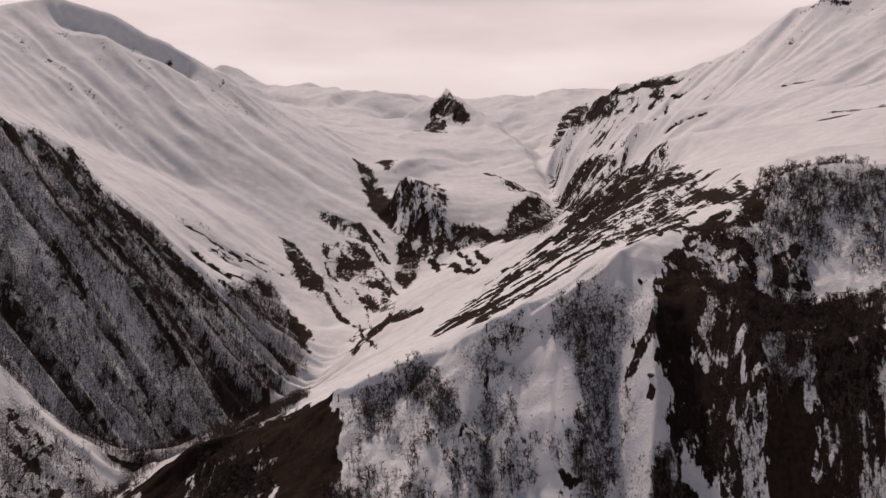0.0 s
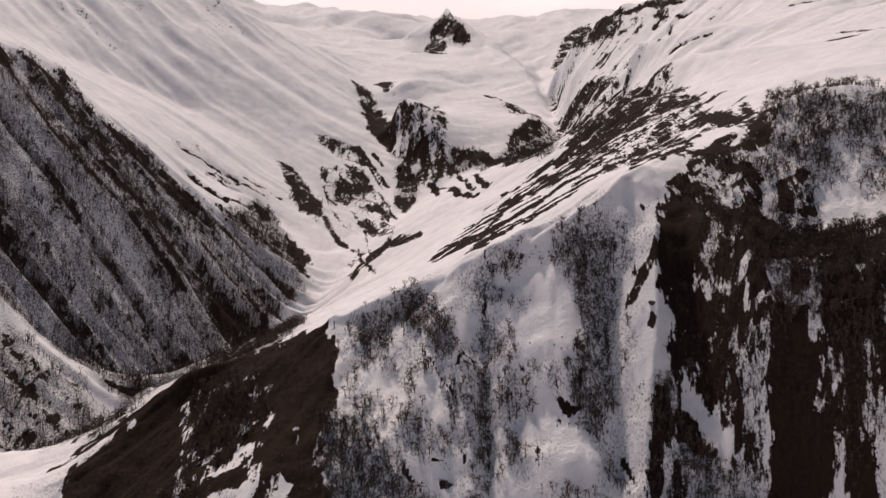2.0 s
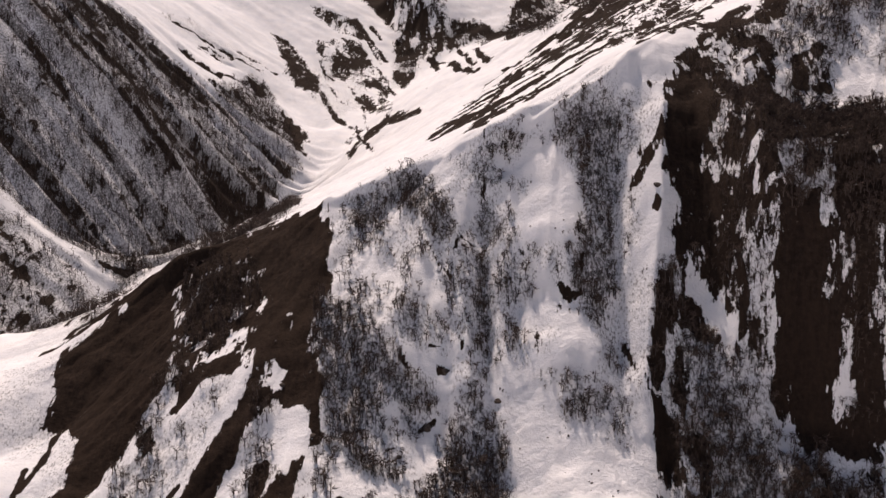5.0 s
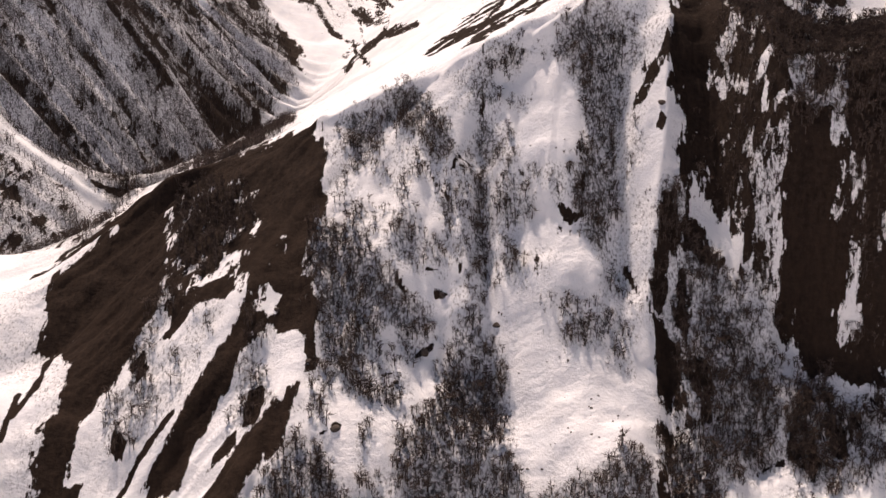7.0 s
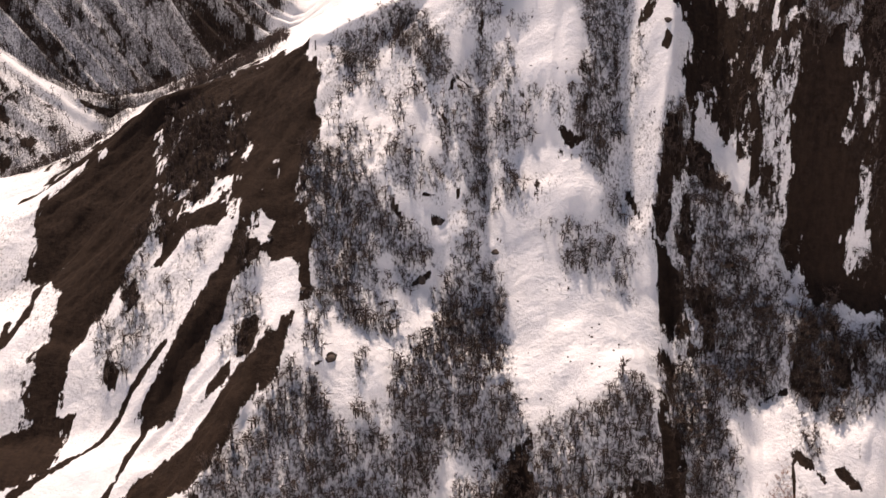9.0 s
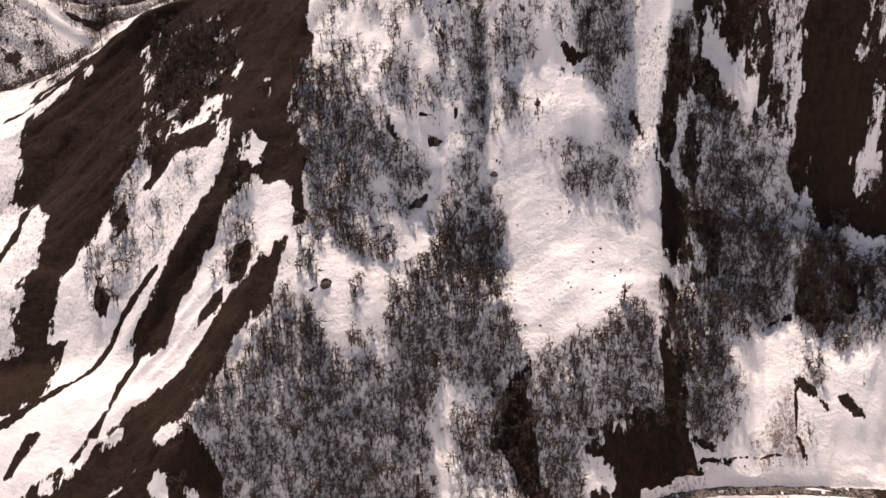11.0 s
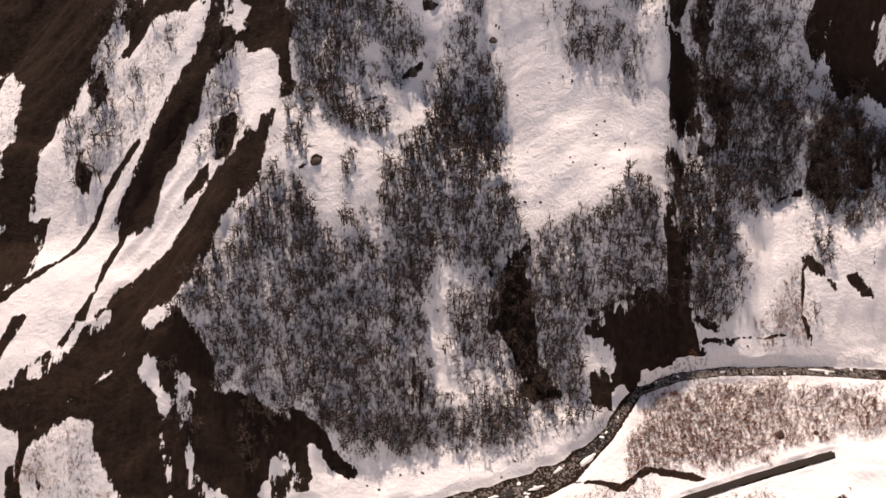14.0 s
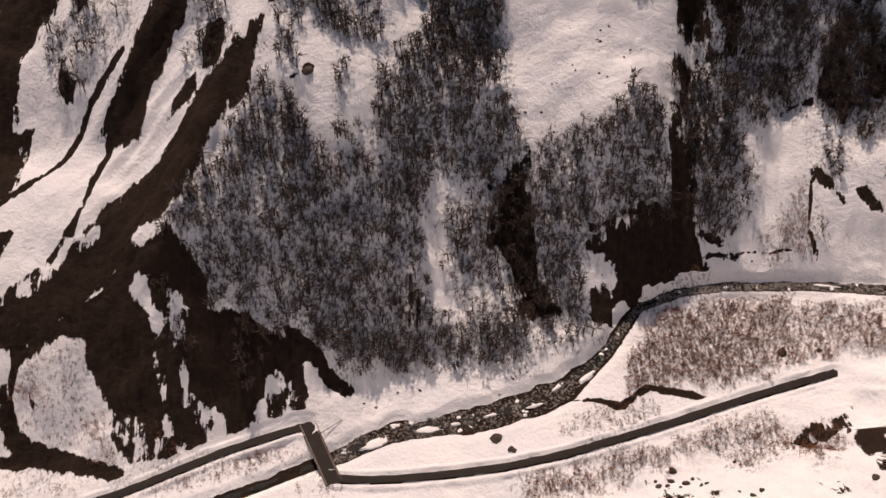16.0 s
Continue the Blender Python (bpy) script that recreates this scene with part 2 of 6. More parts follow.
# swells of the near slope that bear the open snow: middle, half-widths, rise
SWELLS = [(82, 474, 40, 30, 10), (68, 566, 26, 17, 7), (68, 618, 26, 20, 7), (128, 560, 14, 40, 5), (-30, 470, 24, 22, 5), (-30, 590, 30, 22, 4)]


HOLLOW = [(-985, 2752), (-880, 2790), (-790, 2822), (-735, 2835)]


def smear(x, y, fx, fy, size, reach, octaves, seed, taps=7):
    """Noise drawn out along the fall of the slope."""
    total = 0.0
    for k in range(taps):
        s = (k - (taps - 1) / 2) * reach * size
        total = total + layered((x + fx * s) / size, (y + fy * s) / size, octaves, seed) / taps
    return total


WEST_FALL, EAST_FALL = (0.87, -0.50), (-0.88, -0.47)


def combed(x, y, fx, fy, size, stretch, seed, octaves=3):
    """Long straight runnels down one mountainside."""
    across, down = -x * fy + y * fx, x * fx + y * fy
    bend = 0.5 * soft_noise(across / (size * 5), down / (size * 5), seed + 1)
    return layered(across / size + bend, down / (size * stretch) + 0.6 * bend, octaves, seed, 0.5)


def detail(x, y):
    """Ribs and runnels that follow the fall of the slope, and rough ground over them."""
    fx, fy, steep = downhill(x, y, 20.0)
    far = np.clip((y - 750) / 1300, 0, 1)
    lively = np.clip((steep - 0.12) / 0.5, 0, 1)
    ribs = 1.3 * smear(x, y, fx, fy, 24 + 60 * far, 0.75, 2, 3, 9)
    fine = 1.8 * smear(x, y, fx, fy, 6 + 14 * far, 0.8, 2, 7, 15)
    west = combed(x, y, *WEST_FALL, 62, 9, 21)
    east = combed(x, y, *EAST_FALL, 50, 7, 23)
    side = np.clip(0.5 + (x + 0.02 * y) / 260, 0, 1)
    long = west * (1 - side) + east * side
    hair = combed(x, y, *WEST_FALL, 44, 10, 25, 2) * (1 - side) + combed(x, y, *EAST_FALL, 36, 8, 27, 2) * side
    hair = hair * np.clip(0.55 + 0.8 * soft_noise(x / 260, y / 300, 35), 0.1, 1.3)
    combs = np.clip((y - 1000) / 500, 0, 1)
    ribs = ribs * (1 - 0.75 * combs) + 0.9 * long * combs
    fine = fine * (1 - combs) + 0.8 * hair * combs
    z = ribs * lively * (10 - 3 * far * np.clip(0.6 + soft_noise(x / 330, y / 410, 37), 0, 1))
    # the wooded spur's sharp side ribs
    spur = np.clip((-120 - x) / 80, 0, 1) * np.clip((y - 850) / 100, 0, 1) * np.clip((1650 - y) / 150, 0, 1)
    spine = combed(x, y, 0.99, 0.12, 34, 7, 29)
    fine = fine * (1 - spur) + spine * spur
    z = z + 15 * spur * (0.5 - np.abs(spine))
    z = z - np.abs(fine) * lively * (2.6 + 8 * far) * (1 - spur)
    z = z + layered(x / 14, y / 14, 4, 11) * (0.12 + 0.25 * lively) * (1 - far) + soft_noise(x / 45, y / 45, 13) * 0.8
    z = z + 5 * combs * soft_noise(x / 170, y / 230, 43) * lively
    z = z + combs * (1 - spur) * (5 * layered(x / 75, y / 120, 3, 89) * lively - 13 * np.abs(layered(x / 130, y / 210, 3, 91)) * step(2700, 3400, y))
    flutes = combed(x, y, *WEST_FALL, 19, 9, 81) * (1 - side) + combed(x, y, *EAST_FALL, 17, 8, 83) * side
    z = z - 4.2 * combs * np.abs(flutes) * lively * (1 - spur) * np.clip(0.5 + 0.9 * soft_noise(x / 210, y / 260, 85), 0, 1.2)
    for mx, my, wx, wy, rise in SWELLS:
        z = z + rise * np.exp(-((x - mx) / wx) ** 2 - ((y - my) / wy) ** 2)
    # the slope breaks off sharply under its crest
    cx, cy, _ = zip(*near_crest)
    under = np.maximum(np.interp(x, cx, cy) - 1 - y, 0)
    z = z - 9 * step(-90, -70, x) * (1 - step(110, 145, x)) * (1 - np.exp(-under / 6)) * np.exp(-under / 42)
    # the shaded hollow under the western summit
    z = z - 44 * np.exp(-(along(x, y, HOLLOW)[0] / 48) ** 2)
    # the dark cliff at the eastern end of the slope
    foot = np.interp(x, (150, 172, 190, 215, 260, 320), (560, 548, 528, 512, 502, 500)) + 5 * soft_noise(x / 14, y / 60, 87)
    z = z + 82 * step(158, 186, x) * step(-4, 30, y - foot) * (1 - step(45, 165, y - foot))
    for rise, width, course in RELIEF:
        ox, oy = zip(*course)
        pick = (x > min(ox) - 4 * width) & (x < max(ox) + 4 * width) & (y > min(oy) - 30) & (y < max(oy) + 30)
        px, py = x[pick], y[pick]
        order = sorted(course, key=lambda c: c[1])
        cx = np.interp(py, [c[1] for c in order], [c[0] for c in order])
        end = np.clip((py - min(oy) + 25) / 25, 0, 1) * np.clip((max(oy) + 25 - py) / 25, 0, 1)
        z[pick] += 1.4 * rise * end * np.exp(-np.abs(px - cx + 4 * ribs[pick]) / width)
    return z, fine, steep


# ------------------------------------------------------------------ what covers the ground
EARTHS, STREAKS, WOODS, FIELDS, DUSTS, PATCHES = [], [], [], [], [], []


def earth(cap, soft, *outline):
    """Bare earth or rock inside an outline, in noted places a stand-in for shade; cap: 1 solid, 0 half snowed over."""
    EARTHS.append((cap, soft, outline))


def streak(cap, width, *course):
    STREAKS.append((cap, width, course))


def snowfield(*outline):
    """Snow that lies open, with no trees."""
    FIELDS.append(outline)


def patchy(level, *outline):
    """Broken snow over earth; level: 0 half and half, below 0 mostly snow."""
    PATCHES.append((level, outline))


def dusting(density, *outline):
    """Grit and twigs strewn over old snow."""
    DUSTS.append(("dust", density, outline))


def wood(density, *outline):
    WOODS.append(("tree", density, outline))


def thicket(density, *outline):
    WOODS.append(("shrub", density, outline))


def far_wood(density, *outline):
    WOODS.append(("far", density, outline))


earth(1, 6.6, (-239, 650), (-226, 660), (-205, 669), (-175, 684), (-163, 646), (-152, 593), (-157, 565), (-168, 548), (-177, 539), (-182, 524), (-183, 508), (-181, 489), (-202, 489), (-202, 516), (-198, 535), (-201, 590), (-221, 609), (-233, 593), (-235, 615))
earth(1, 5.9, (-111.8, 673.2), (-97.7, 689.2), (-78.0, 679.6), (-70.4, 661.8), (-68.2, 624.4), (-67.7, 585.2), (-72.4, 563.8), (-73.5, 551.0), (-86.7, 543.8), (-95.6, 533.4), (-101.3, 522.4), (-104.3, 513.4), (-111.5, 504.4), (-115.9, 488.7), (-123.9, 471.7), (-137.9, 478.9), (-129.4, 493.2), (-124.3, 512.9), (-111.9, 533.6), (-101.9, 556.3), (-98.9, 581.3), (-101.0, 616.5), (-111.2, 656.5))
earth(1, 5.8, (-88.8, 548.7), (-71.6, 556.0), (-60.0, 549.1), (-59.6, 531.9), (-61.2, 512.2), (-65.2, 510.3), (-65.3, 531.6), (-86.5, 541.8))
earth(1, 5.4, (-68.0, 506.1), (-62.7, 509.7), (-66.2, 492.2), (-72.1, 473.6), (-81.1, 460.8), (-88.2, 448.2), (-97.1, 433.8), (-108.6, 426.7), (-120.9, 421.8), (-134.7, 412.5), (-147.9, 399.5), (-170.6, 402.6), (-155.8, 411.8), (-142.8, 427.4), (-130.5, 441.6), (-117.1, 452.7), (-105.1, 462.4), (-98.7, 474.5), (-87.6, 491.1), (-74.5, 497.3))
earth(1, 5.7, (-103.2, 541.1), (-99.7, 523.5), (-108.5, 502.1), (-117.4, 486.9), (-120.9, 472.0), (-136.3, 477.3), (-143.2, 478.1), (-134.2, 486.9), (-125.9, 502.3), (-118.3, 517.9))
earth(1, 5.9, (-194.4, 493.6), (-173.7, 493.3), (-178.9, 486.8), (-174.9, 462.8), (-177.1, 453.2), (-189.8, 446.3), (-201.3, 437.9), (-218.9, 483.9), (-205.4, 490.1))
earth(0.95, 5.3, (-180.2, 392.0), (-169.1, 395.6), (-150.0, 400.2), (-136.0, 408.4), (-124.3, 414.2), (-111.3, 420.0), (-126.7, 431.0), (-145.6, 426.8), (-156.8, 410.6), (-170.8, 407.7), (-181.7, 400.4))
earth(0.35, 6.4, (-170.8, 683.7), (-112.4, 665.2), (-103.9, 619.3), (-109.4, 602.0), (-117.5, 591.8), (-126.4, 587.4), (-134.5, 563.3), (-143.9, 561.8), (-151.8, 577.0), (-159.3, 631.4))
earth(0.8, 6.2, (-130.4, 590.6), (-110.4, 588.3), (-110.7, 571.6), (-131.6, 565.0), (-142.1, 553.9), (-147.4, 556.4), (-139.3, 571.6))
earth(0.5, 5.5, (-104.1, 488.1), (-92.2, 491.7), (-95.4, 477.1), (-103.2, 474.9), (-109.4, 469.1))
earth(0.2, 6.9, (-238, 654), (-215, 671), (-198, 677), (-176, 687), (-143, 690), (-115, 683), (-86, 679), (-75, 674), (-69, 650), (-67, 597), (-65, 553), (-90, 588), (-105, 562), (-153, 616), (-175, 680), (-171, 618), (-186, 575), (-233, 593), (-237, 625))
earth(0.9, 6.5, (-72, 603), (-71, 630), (-71, 661), (-66, 650), (-62, 599))
earth(0.2, 7.8, (253, 829), (249, 770), (228, 740), (210, 734), (164, 710), (155, 701), (188, 759), (216, 770), (238, 817))
earth(0.95, 8.6, (261, 906), (248, 825), (232, 758), (224, 756), (241, 840))
earth(0.6, 9.4, (240, 995), (246, 894), (222, 821), (225, 922))
earth(0.05, 4.7, (153.8, 334.8), (168.0, 346.2), (170.8, 330.8), (149.7, 291.2), (144.8, 302.9))
earth(0, 4.8, (133.0, 338.1), (143.1, 346.2), (156.2, 349.6), (158.8, 345.7), (142.6, 337.9))
earth(-0.1, 4.6, (80.8, 331.4), (93.1, 334.1), (105.2, 322.0), (97.4, 310.2), (81.2, 322.5))
earth(-0.1, 4.3, (130.9, 310.8), (136.3, 306.0), (141.7, 294.0), (130.7, 299.3))
earth(0.95, 4.8, (25.3, 357.2), (30.3, 357.3), (31.2, 352.5), (27.3, 352.0))
earth(0.02, 14.2, (-539, 1244), (-524, 1308), (-509, 1407), (-472, 1390), (-436, 1527), (-394, 1527), (-418, 1408), (-450, 1343), (-487, 1303), (-516, 1252), (-522, 1202))
earth(-0.12, 13.4, (-519, 1197), (-472, 1280), (-391, 1449), (-293, 1730), (-227, 1597), (-208, 1520), (-243, 1380), (-276, 1282), (-305, 1194), (-292, 973), (-349, 1030), (-394, 1013), (-430, 981))
earth(0.95, 16.6, (-270, 1738), (-226, 1692), (-201, 1558), (-219, 1544), (-249, 1631))
earth(0.9, 17.7, (-325, 1735), (-323, 1907), (-291, 1729), (-303, 1716))
earth(0.8, 11.2, (-257, 1350), (-244, 1383), (-130, 816), (-138, 810))
earth(-0.12, 9.1, (-394, 917), (-367, 920), (-331, 943), (-207, 690), (-221, 689), (-266, 736), (-349, 799))
earth(0.5, 19.5, (-308, 2035), (-254, 2034), (-200, 1847), (-247, 1892), (-278, 1924))
earth(0.3, 13.3, (280, 1309), (221, 1185), (179, 1211), (155, 1290), (186, 1628), (186, 1313))
earth(0.9, 5, (177, 561.2), (181.8, 563.7), (190.2, 554.2), (196.6, 548.1), (203.9, 547.1), (210.1, 539.2), (219, 536.7), (219, 529.6), (205.5, 537.1), (201.4, 538.6), (197.5, 537.5), (204.5, 531.1), (207.8, 525.9), (221.1, 517.8), (218.7, 496.6), (190.7, 516), (184.6, 530.5), (180.6, 538.2), (178.1, 548.2), (177, 555.1))
earth(0.85, 5, (135.5, 646.6), (141.5, 675), (150.1, 684.7), (176, 679.6), (174, 657.5), (163.5, 665.3), (170, 635.9), (162.9, 642.2), (165.5, 622.9), (169.4, 603), (170.6, 595.6), (172.2, 583.2), (181.8, 563.7), (178.1, 560.1), (173.8, 567.7), (167.5, 586.7), (170, 589.7), (169.2, 601.1), (160.3, 624), (160.3, 604.1), (164.1, 594.5), (150.5, 600.7), (148.4, 607.6), (137, 594.5), (134.6, 600.6), (146.2, 614.5), (143.1, 627.8), (147.7, 637.8), (138.6, 631.1), (134.1, 634.9))
earth(0.9, 2.5, (123.2, 620.9), (128, 623.8), (132, 618.6), (126.9, 614.9))
earth(0.55, 5, (177.3, 597), (185.6, 585.1), (182.2, 567.6), (173.8, 587.5))
earth(0.6, 4, (201.1, 558.8), (211.1, 555.7), (219.4, 538.4), (210.2, 540.4), (204.2, 548.9))
earth(0.9, 3, (114.7, 545.1), (120.6, 546.7), (125.3, 528.8), (124, 519.2), (114, 519.3), (114, 530.2))
earth(-0.05, 3, (110.3, 524), (121.8, 526.9), (117.8, 498.8), (113.9, 482.6), (110.3, 493.2))
earth(0.3, 4, (123.7, 589.5), (135.4, 594.4), (131.7, 578.3), (127, 564.5), (117.4, 546.4), (114.8, 557.8), (120.3, 573))
earth(0.45, 4, (129.1, 569.9), (134, 561.2), (135.6, 542.5), (129.6, 530.5), (126.4, 546.8))
earth(0.8, 4.5, (70.9, 415.8), (68.9, 428.9), (79, 433.6), (106.7, 444.9), (117.6, 441.5), (111.4, 435.6), (117.2, 425.4), (99.9, 420.6), (95.4, 417.7), (82.9, 408.3), (77.6, 399.7), (69.3, 403.7))
earth(0.55, 4, (106.5, 437), (114.9, 435.6), (120.7, 425.3), (111.2, 425))
earth(0.9, 2, (117.6, 440.6), (126.9, 434.2), (123.4, 434.3), (116.2, 437.5))
earth(0.9, 2.2, (155.2, 484.6), (161.4, 490.4), (169.7, 487.4), (169.4, 485.2), (163.4, 487.7), (152.5, 481.5))
earth(0.4, 2, (165.3, 458.7), (167.5, 452.8), (172.1, 446.9), (178.1, 439.2), (177.8, 443.3), (173.2, 450.3), (169, 456.7))
earth(0.4, 2, (180.5, 447.3), (184.8, 447.2), (191.5, 438.7), (191.5, 436.7), (186.9, 438.8))
# the dark gully: its earth and its shade drawn as one bare patch
earth(0.8, 4.5, (27.5, 434.1), (33.2, 450.5), (45, 448.4), (45, 439.3), (48.2, 421.5), (55.7, 407.6), (45.2, 404), (39.6, 409), (36.5, 425.5))
earth(0.25, 5, (29.6, 455.7), (42.8, 462.2), (44.3, 448.6), (34.4, 444.8))
earth(0.9, 1.8, (-0.3, 562.3), (4, 565), (8.2, 561.4), (4.9, 559.3), (0.4, 558.3))
earth(0.8, 2.2, (-11.1, 532.7), (-6.8, 537.8), (1.1, 542.1), (0.5, 537.7), (-5.9, 533.3))
earth(0.8, 1.6, (30.1, 560.9), (32.1, 558.3), (37, 552.2), (34.9, 552.4), (31.2, 556.9))
earth(0.9, 1.8, (-54.9, 477.7), (-50.9, 482.3), (-46.6, 486.5), (-42.4, 486), (-47.4, 482.2), (-50.7, 479.1))
earth(0.4, 2.5, (69.2, 596.2), (81.3, 591.5), (79.4, 587), (71.9, 590.2))
earth(0.9, 1.5, (11.3, 416.3), (13.3, 415.5), (13.4, 409.5), (11.7, 409.8))
earth(0.8, 1.3, (13.6, 403.9), (14.3, 398.1), (15.7, 397.7), (14.8, 404))
earth(0.95, 5, (-203.9, 696.4), (-175.4, 687.5), (-163.3, 646), (-159.8, 575.3), (-166, 559.8), (-187.4, 545.5), (-228.6, 600), (-232.8, 630.9), (-222.8, 650.8), (-204.3, 664.3))
earth(0.75, 5, (-117.2, 672), (-79.9, 677.7), (-74.7, 629.5), (-80.3, 604.9), (-72.6, 594.3), (-66.9, 555), (-85.7, 547.8), (-99.3, 559), (-106.2, 582.2), (-103.8, 608), (-105.7, 642.7))
earth(0.12, 5, (-171.3, 685.9), (-155.2, 688.3), (-121.1, 673.1), (-107.7, 644.2), (-106.7, 626.2), (-114.5, 611.2), (-124.6, 611.8), (-127.9, 594.2), (-142.4, 600.6), (-156.3, 625.1))
earth(0.7, 3, (-163.9, 684.1), (-158.8, 688), (-152.8, 675), (-152.3, 631.2), (-157.2, 629.4))
earth(0.7, 3, (-145.8, 686.8), (-133.2, 679), (-122.5, 648.5), (-117.9, 631.7), (-129.2, 646.4))
earth(0.75, 3.5, (-136.5, 573.5), (-116.4, 586), (-108.8, 578.7), (-112.3, 563.2), (-126.7, 572.6), (-139.2, 555.2), (-146.5, 559.3))
earth(0.5, 3, (-92.6, 512.1), (-84.1, 512.7), (-83.5, 490.3), (-94.6, 489.6))
earth(0.9, 3.5, (-121.1, 421.7), (-90.7, 418), (-86.1, 410.3), (-83.5, 400.2), (-67.9, 397.5), (-54.4, 391.3), (-50, 393.4), (-29.8, 378.1), (-34.2, 377.6), (-44.1, 384.2), (-47.5, 384.3), (-45, 375.8), (-47, 370.2), (-54.2, 384.5), (-58.5, 380.9), (-60.1, 366.4), (-66.6, 363.1), (-75.4, 362.9), (-80.1, 368), (-81.9, 362.6), (-86.6, 369.1), (-88.8, 372), (-92.4, 358.2), (-96.7, 357.9), (-103.1, 357.6), (-108.7, 367.6), (-115.7, 372.6), (-119.7, 365.8), (-125.5, 374.4), (-133.1, 383.7), (-135.4, 396.5))
earth(0.6, 2.5, (-60.8, 384), (-54.2, 384.5), (-44.7, 370), (-58.1, 369.5), (-64.4, 362.9))
earth(0.6, 2, (-157.1, 377.8), (-150.9, 375.3), (-151.6, 370.2), (-155.6, 372.7))
earth(0.4, 20, (-252, 2819), (-206, 2775), (-178, 2695), (-152, 2628), (-103, 2358), (-109, 2335), (-99, 2261), (-120, 2293), (-166, 2410), (-199, 2580))
earth(0.5, 12, (-183, 2854), (-131, 2821), (-132, 2687), (-156, 2714))
earth(0.3, 20, (-129, 2681), (-84, 2359), (-57, 2316), (-20, 2579), (-21, 2291), (-40, 2266), (-24, 2218), (-17, 2163), (-40, 2113), (-54, 2192), (-80, 2239), (-100, 2272), (-93, 2334), (-121, 2607))
earth(0.2, 20, (19, 2206), (56, 2204), (87, 2205), (103, 2168), (134, 2183), (145, 2255), (176, 2347), (199, 2385), (225, 2377), (266, 2330), (181, 1626), (155, 1590), (115, 1785), (66, 2143), (19, 2118), (7, 2152))
earth(0.22, 20, (250, 2367), (292, 2631), (309, 2591), (344, 2436), (358, 2442), (382, 2268), (337, 1875), (284, 1303), (217, 1242), (191, 1252), (210, 1677))
earth(0.25, 12, (-98, 2234), (-79, 2231), (-47, 2146), (-51, 2074), (-70, 1961), (-94, 2016), (-95, 2151))
earth(0.35, 8, (-144, 1572), (-123, 1643), (-90, 1714), (-58, 1625), (-27, 1411), (-67, 1421), (-109, 1569), (-126, 1422))
earth(0.25, 14, (-303, 2333), (-236, 2310), (-183, 2289), (-165, 2210), (-203, 2231), (-241, 2237))
earth(0.25, 12, (-354, 2170), (-316, 2157), (-269, 2067), (-242, 1938), (-292, 1991))
earth(0.22, 14, (-111, 3562), (-52, 3871), (-21, 3970), (1, 4001), (44, 3896), (108, 3671), (57, 3718), (26, 3787), (5, 3793), (15, 3477), (-28, 3512))
earth(0.35, 20, (450, 3977), (483, 4069), (605, 4301), (443, 2550), (400, 2638), (355, 2855), (374, 3560))
earth(0.3, 20, (506, 2591), (569, 2496), (528, 2491), (500, 2489), (526, 2361))
earth(0.35, 9, (246, 969), (242, 850), (261, 899), (251, 834), (234, 763), (225, 761), (222, 828))
earth(0.45, 6, (209.7, 673.1), (265.1, 609.3), (236.1, 540.2), (193.3, 562.6), (182.9, 585.5))
earth(0.25, 6, (156.2, 711.7), (185.3, 734.3), (211.4, 741), (219.4, 712.5), (184.6, 608.7), (175, 609.6), (162, 652.3), (148.5, 657.2), (147.7, 671.1))
earth(0.9, 3.5, (-168.5, 393.7), (-153.8, 393.5), (-139.6, 405.8), (-115.1, 419.8), (-99.2, 421.3), (-92.8, 419.3), (-110.8, 407), (-134.1, 394.7), (-153.1, 387.7), (-162.6, 383.8))
earth(0.12, 6, (142.7, 682.4), (263.5, 663.7), (218.7, 496.6), (190.7, 516), (178.6, 535.7), (176.7, 553.1), (170.3, 575.1), (164.1, 594.5), (150.5, 600.7), (137, 594.5))
earth(0.1, 4, (108.6, 488), (116.2, 489.9), (117.5, 465.1), (113.9, 440.9), (105.2, 439.7), (105.3, 460.1))
earth(0.4, 4, (-133.8, 392.6), (-113.9, 419.6), (-101.3, 419.5), (-90.7, 418), (-99, 402.5), (-108.4, 406.7), (-110.5, 397.2), (-107.1, 382.4), (-115.5, 369.3), (-128.1, 378.1))
earth(0.28, 4, (-85.7, 397), (-67.9, 397.5), (-58.9, 391.3), (-60.5, 377), (-66.8, 366.5), (-80.2, 369.8), (-87.1, 382.4))
earth(0.12, 20, (-20, 2579), (7, 2297), (7, 2152), (-17, 2099), (-35, 2178), (-24, 2236))
earth(0.15, 20, (-270, 2172), (-176, 2203), (-105, 2009), (-79, 1695), (-151, 1880), (-210, 2046))
earth(0.1, 20, (135, 2550), (246, 2683), (259, 2331), (231, 2376), (160, 2496))
earth(0.12, 14, (311, 2609), (286, 1310), (246, 977), (174, 756), (153, 876), (118, 987), (98, 1002), (170, 1197))
earth(0.3, 3, (-163.4, 513.4), (-154.1, 505.6), (-154.9, 496.2), (-160.8, 502.6))
earth(0.35, 3, (-165.3, 550.2), (-156.8, 555.1), (-150.5, 541.8), (-156.7, 535.4))
earth(-0.05, 3, (-170.7, 409.5), (-158, 419.2), (-149.9, 425.4), (-141.4, 431.1), (-147.7, 414.2), (-157.6, 403.7), (-168.8, 397.2))
earth(-0.05, 3, (-139.8, 435.8), (-132, 445.7), (-120.7, 453.8), (-115.9, 444.4), (-127.5, 436.1), (-139, 429.3))
earth(0.6, 3, (-161.7, 399.9), (-149.2, 409.7), (-143.9, 405.2), (-158.8, 392.7), (-167.9, 389.7), (-168.7, 395.5))
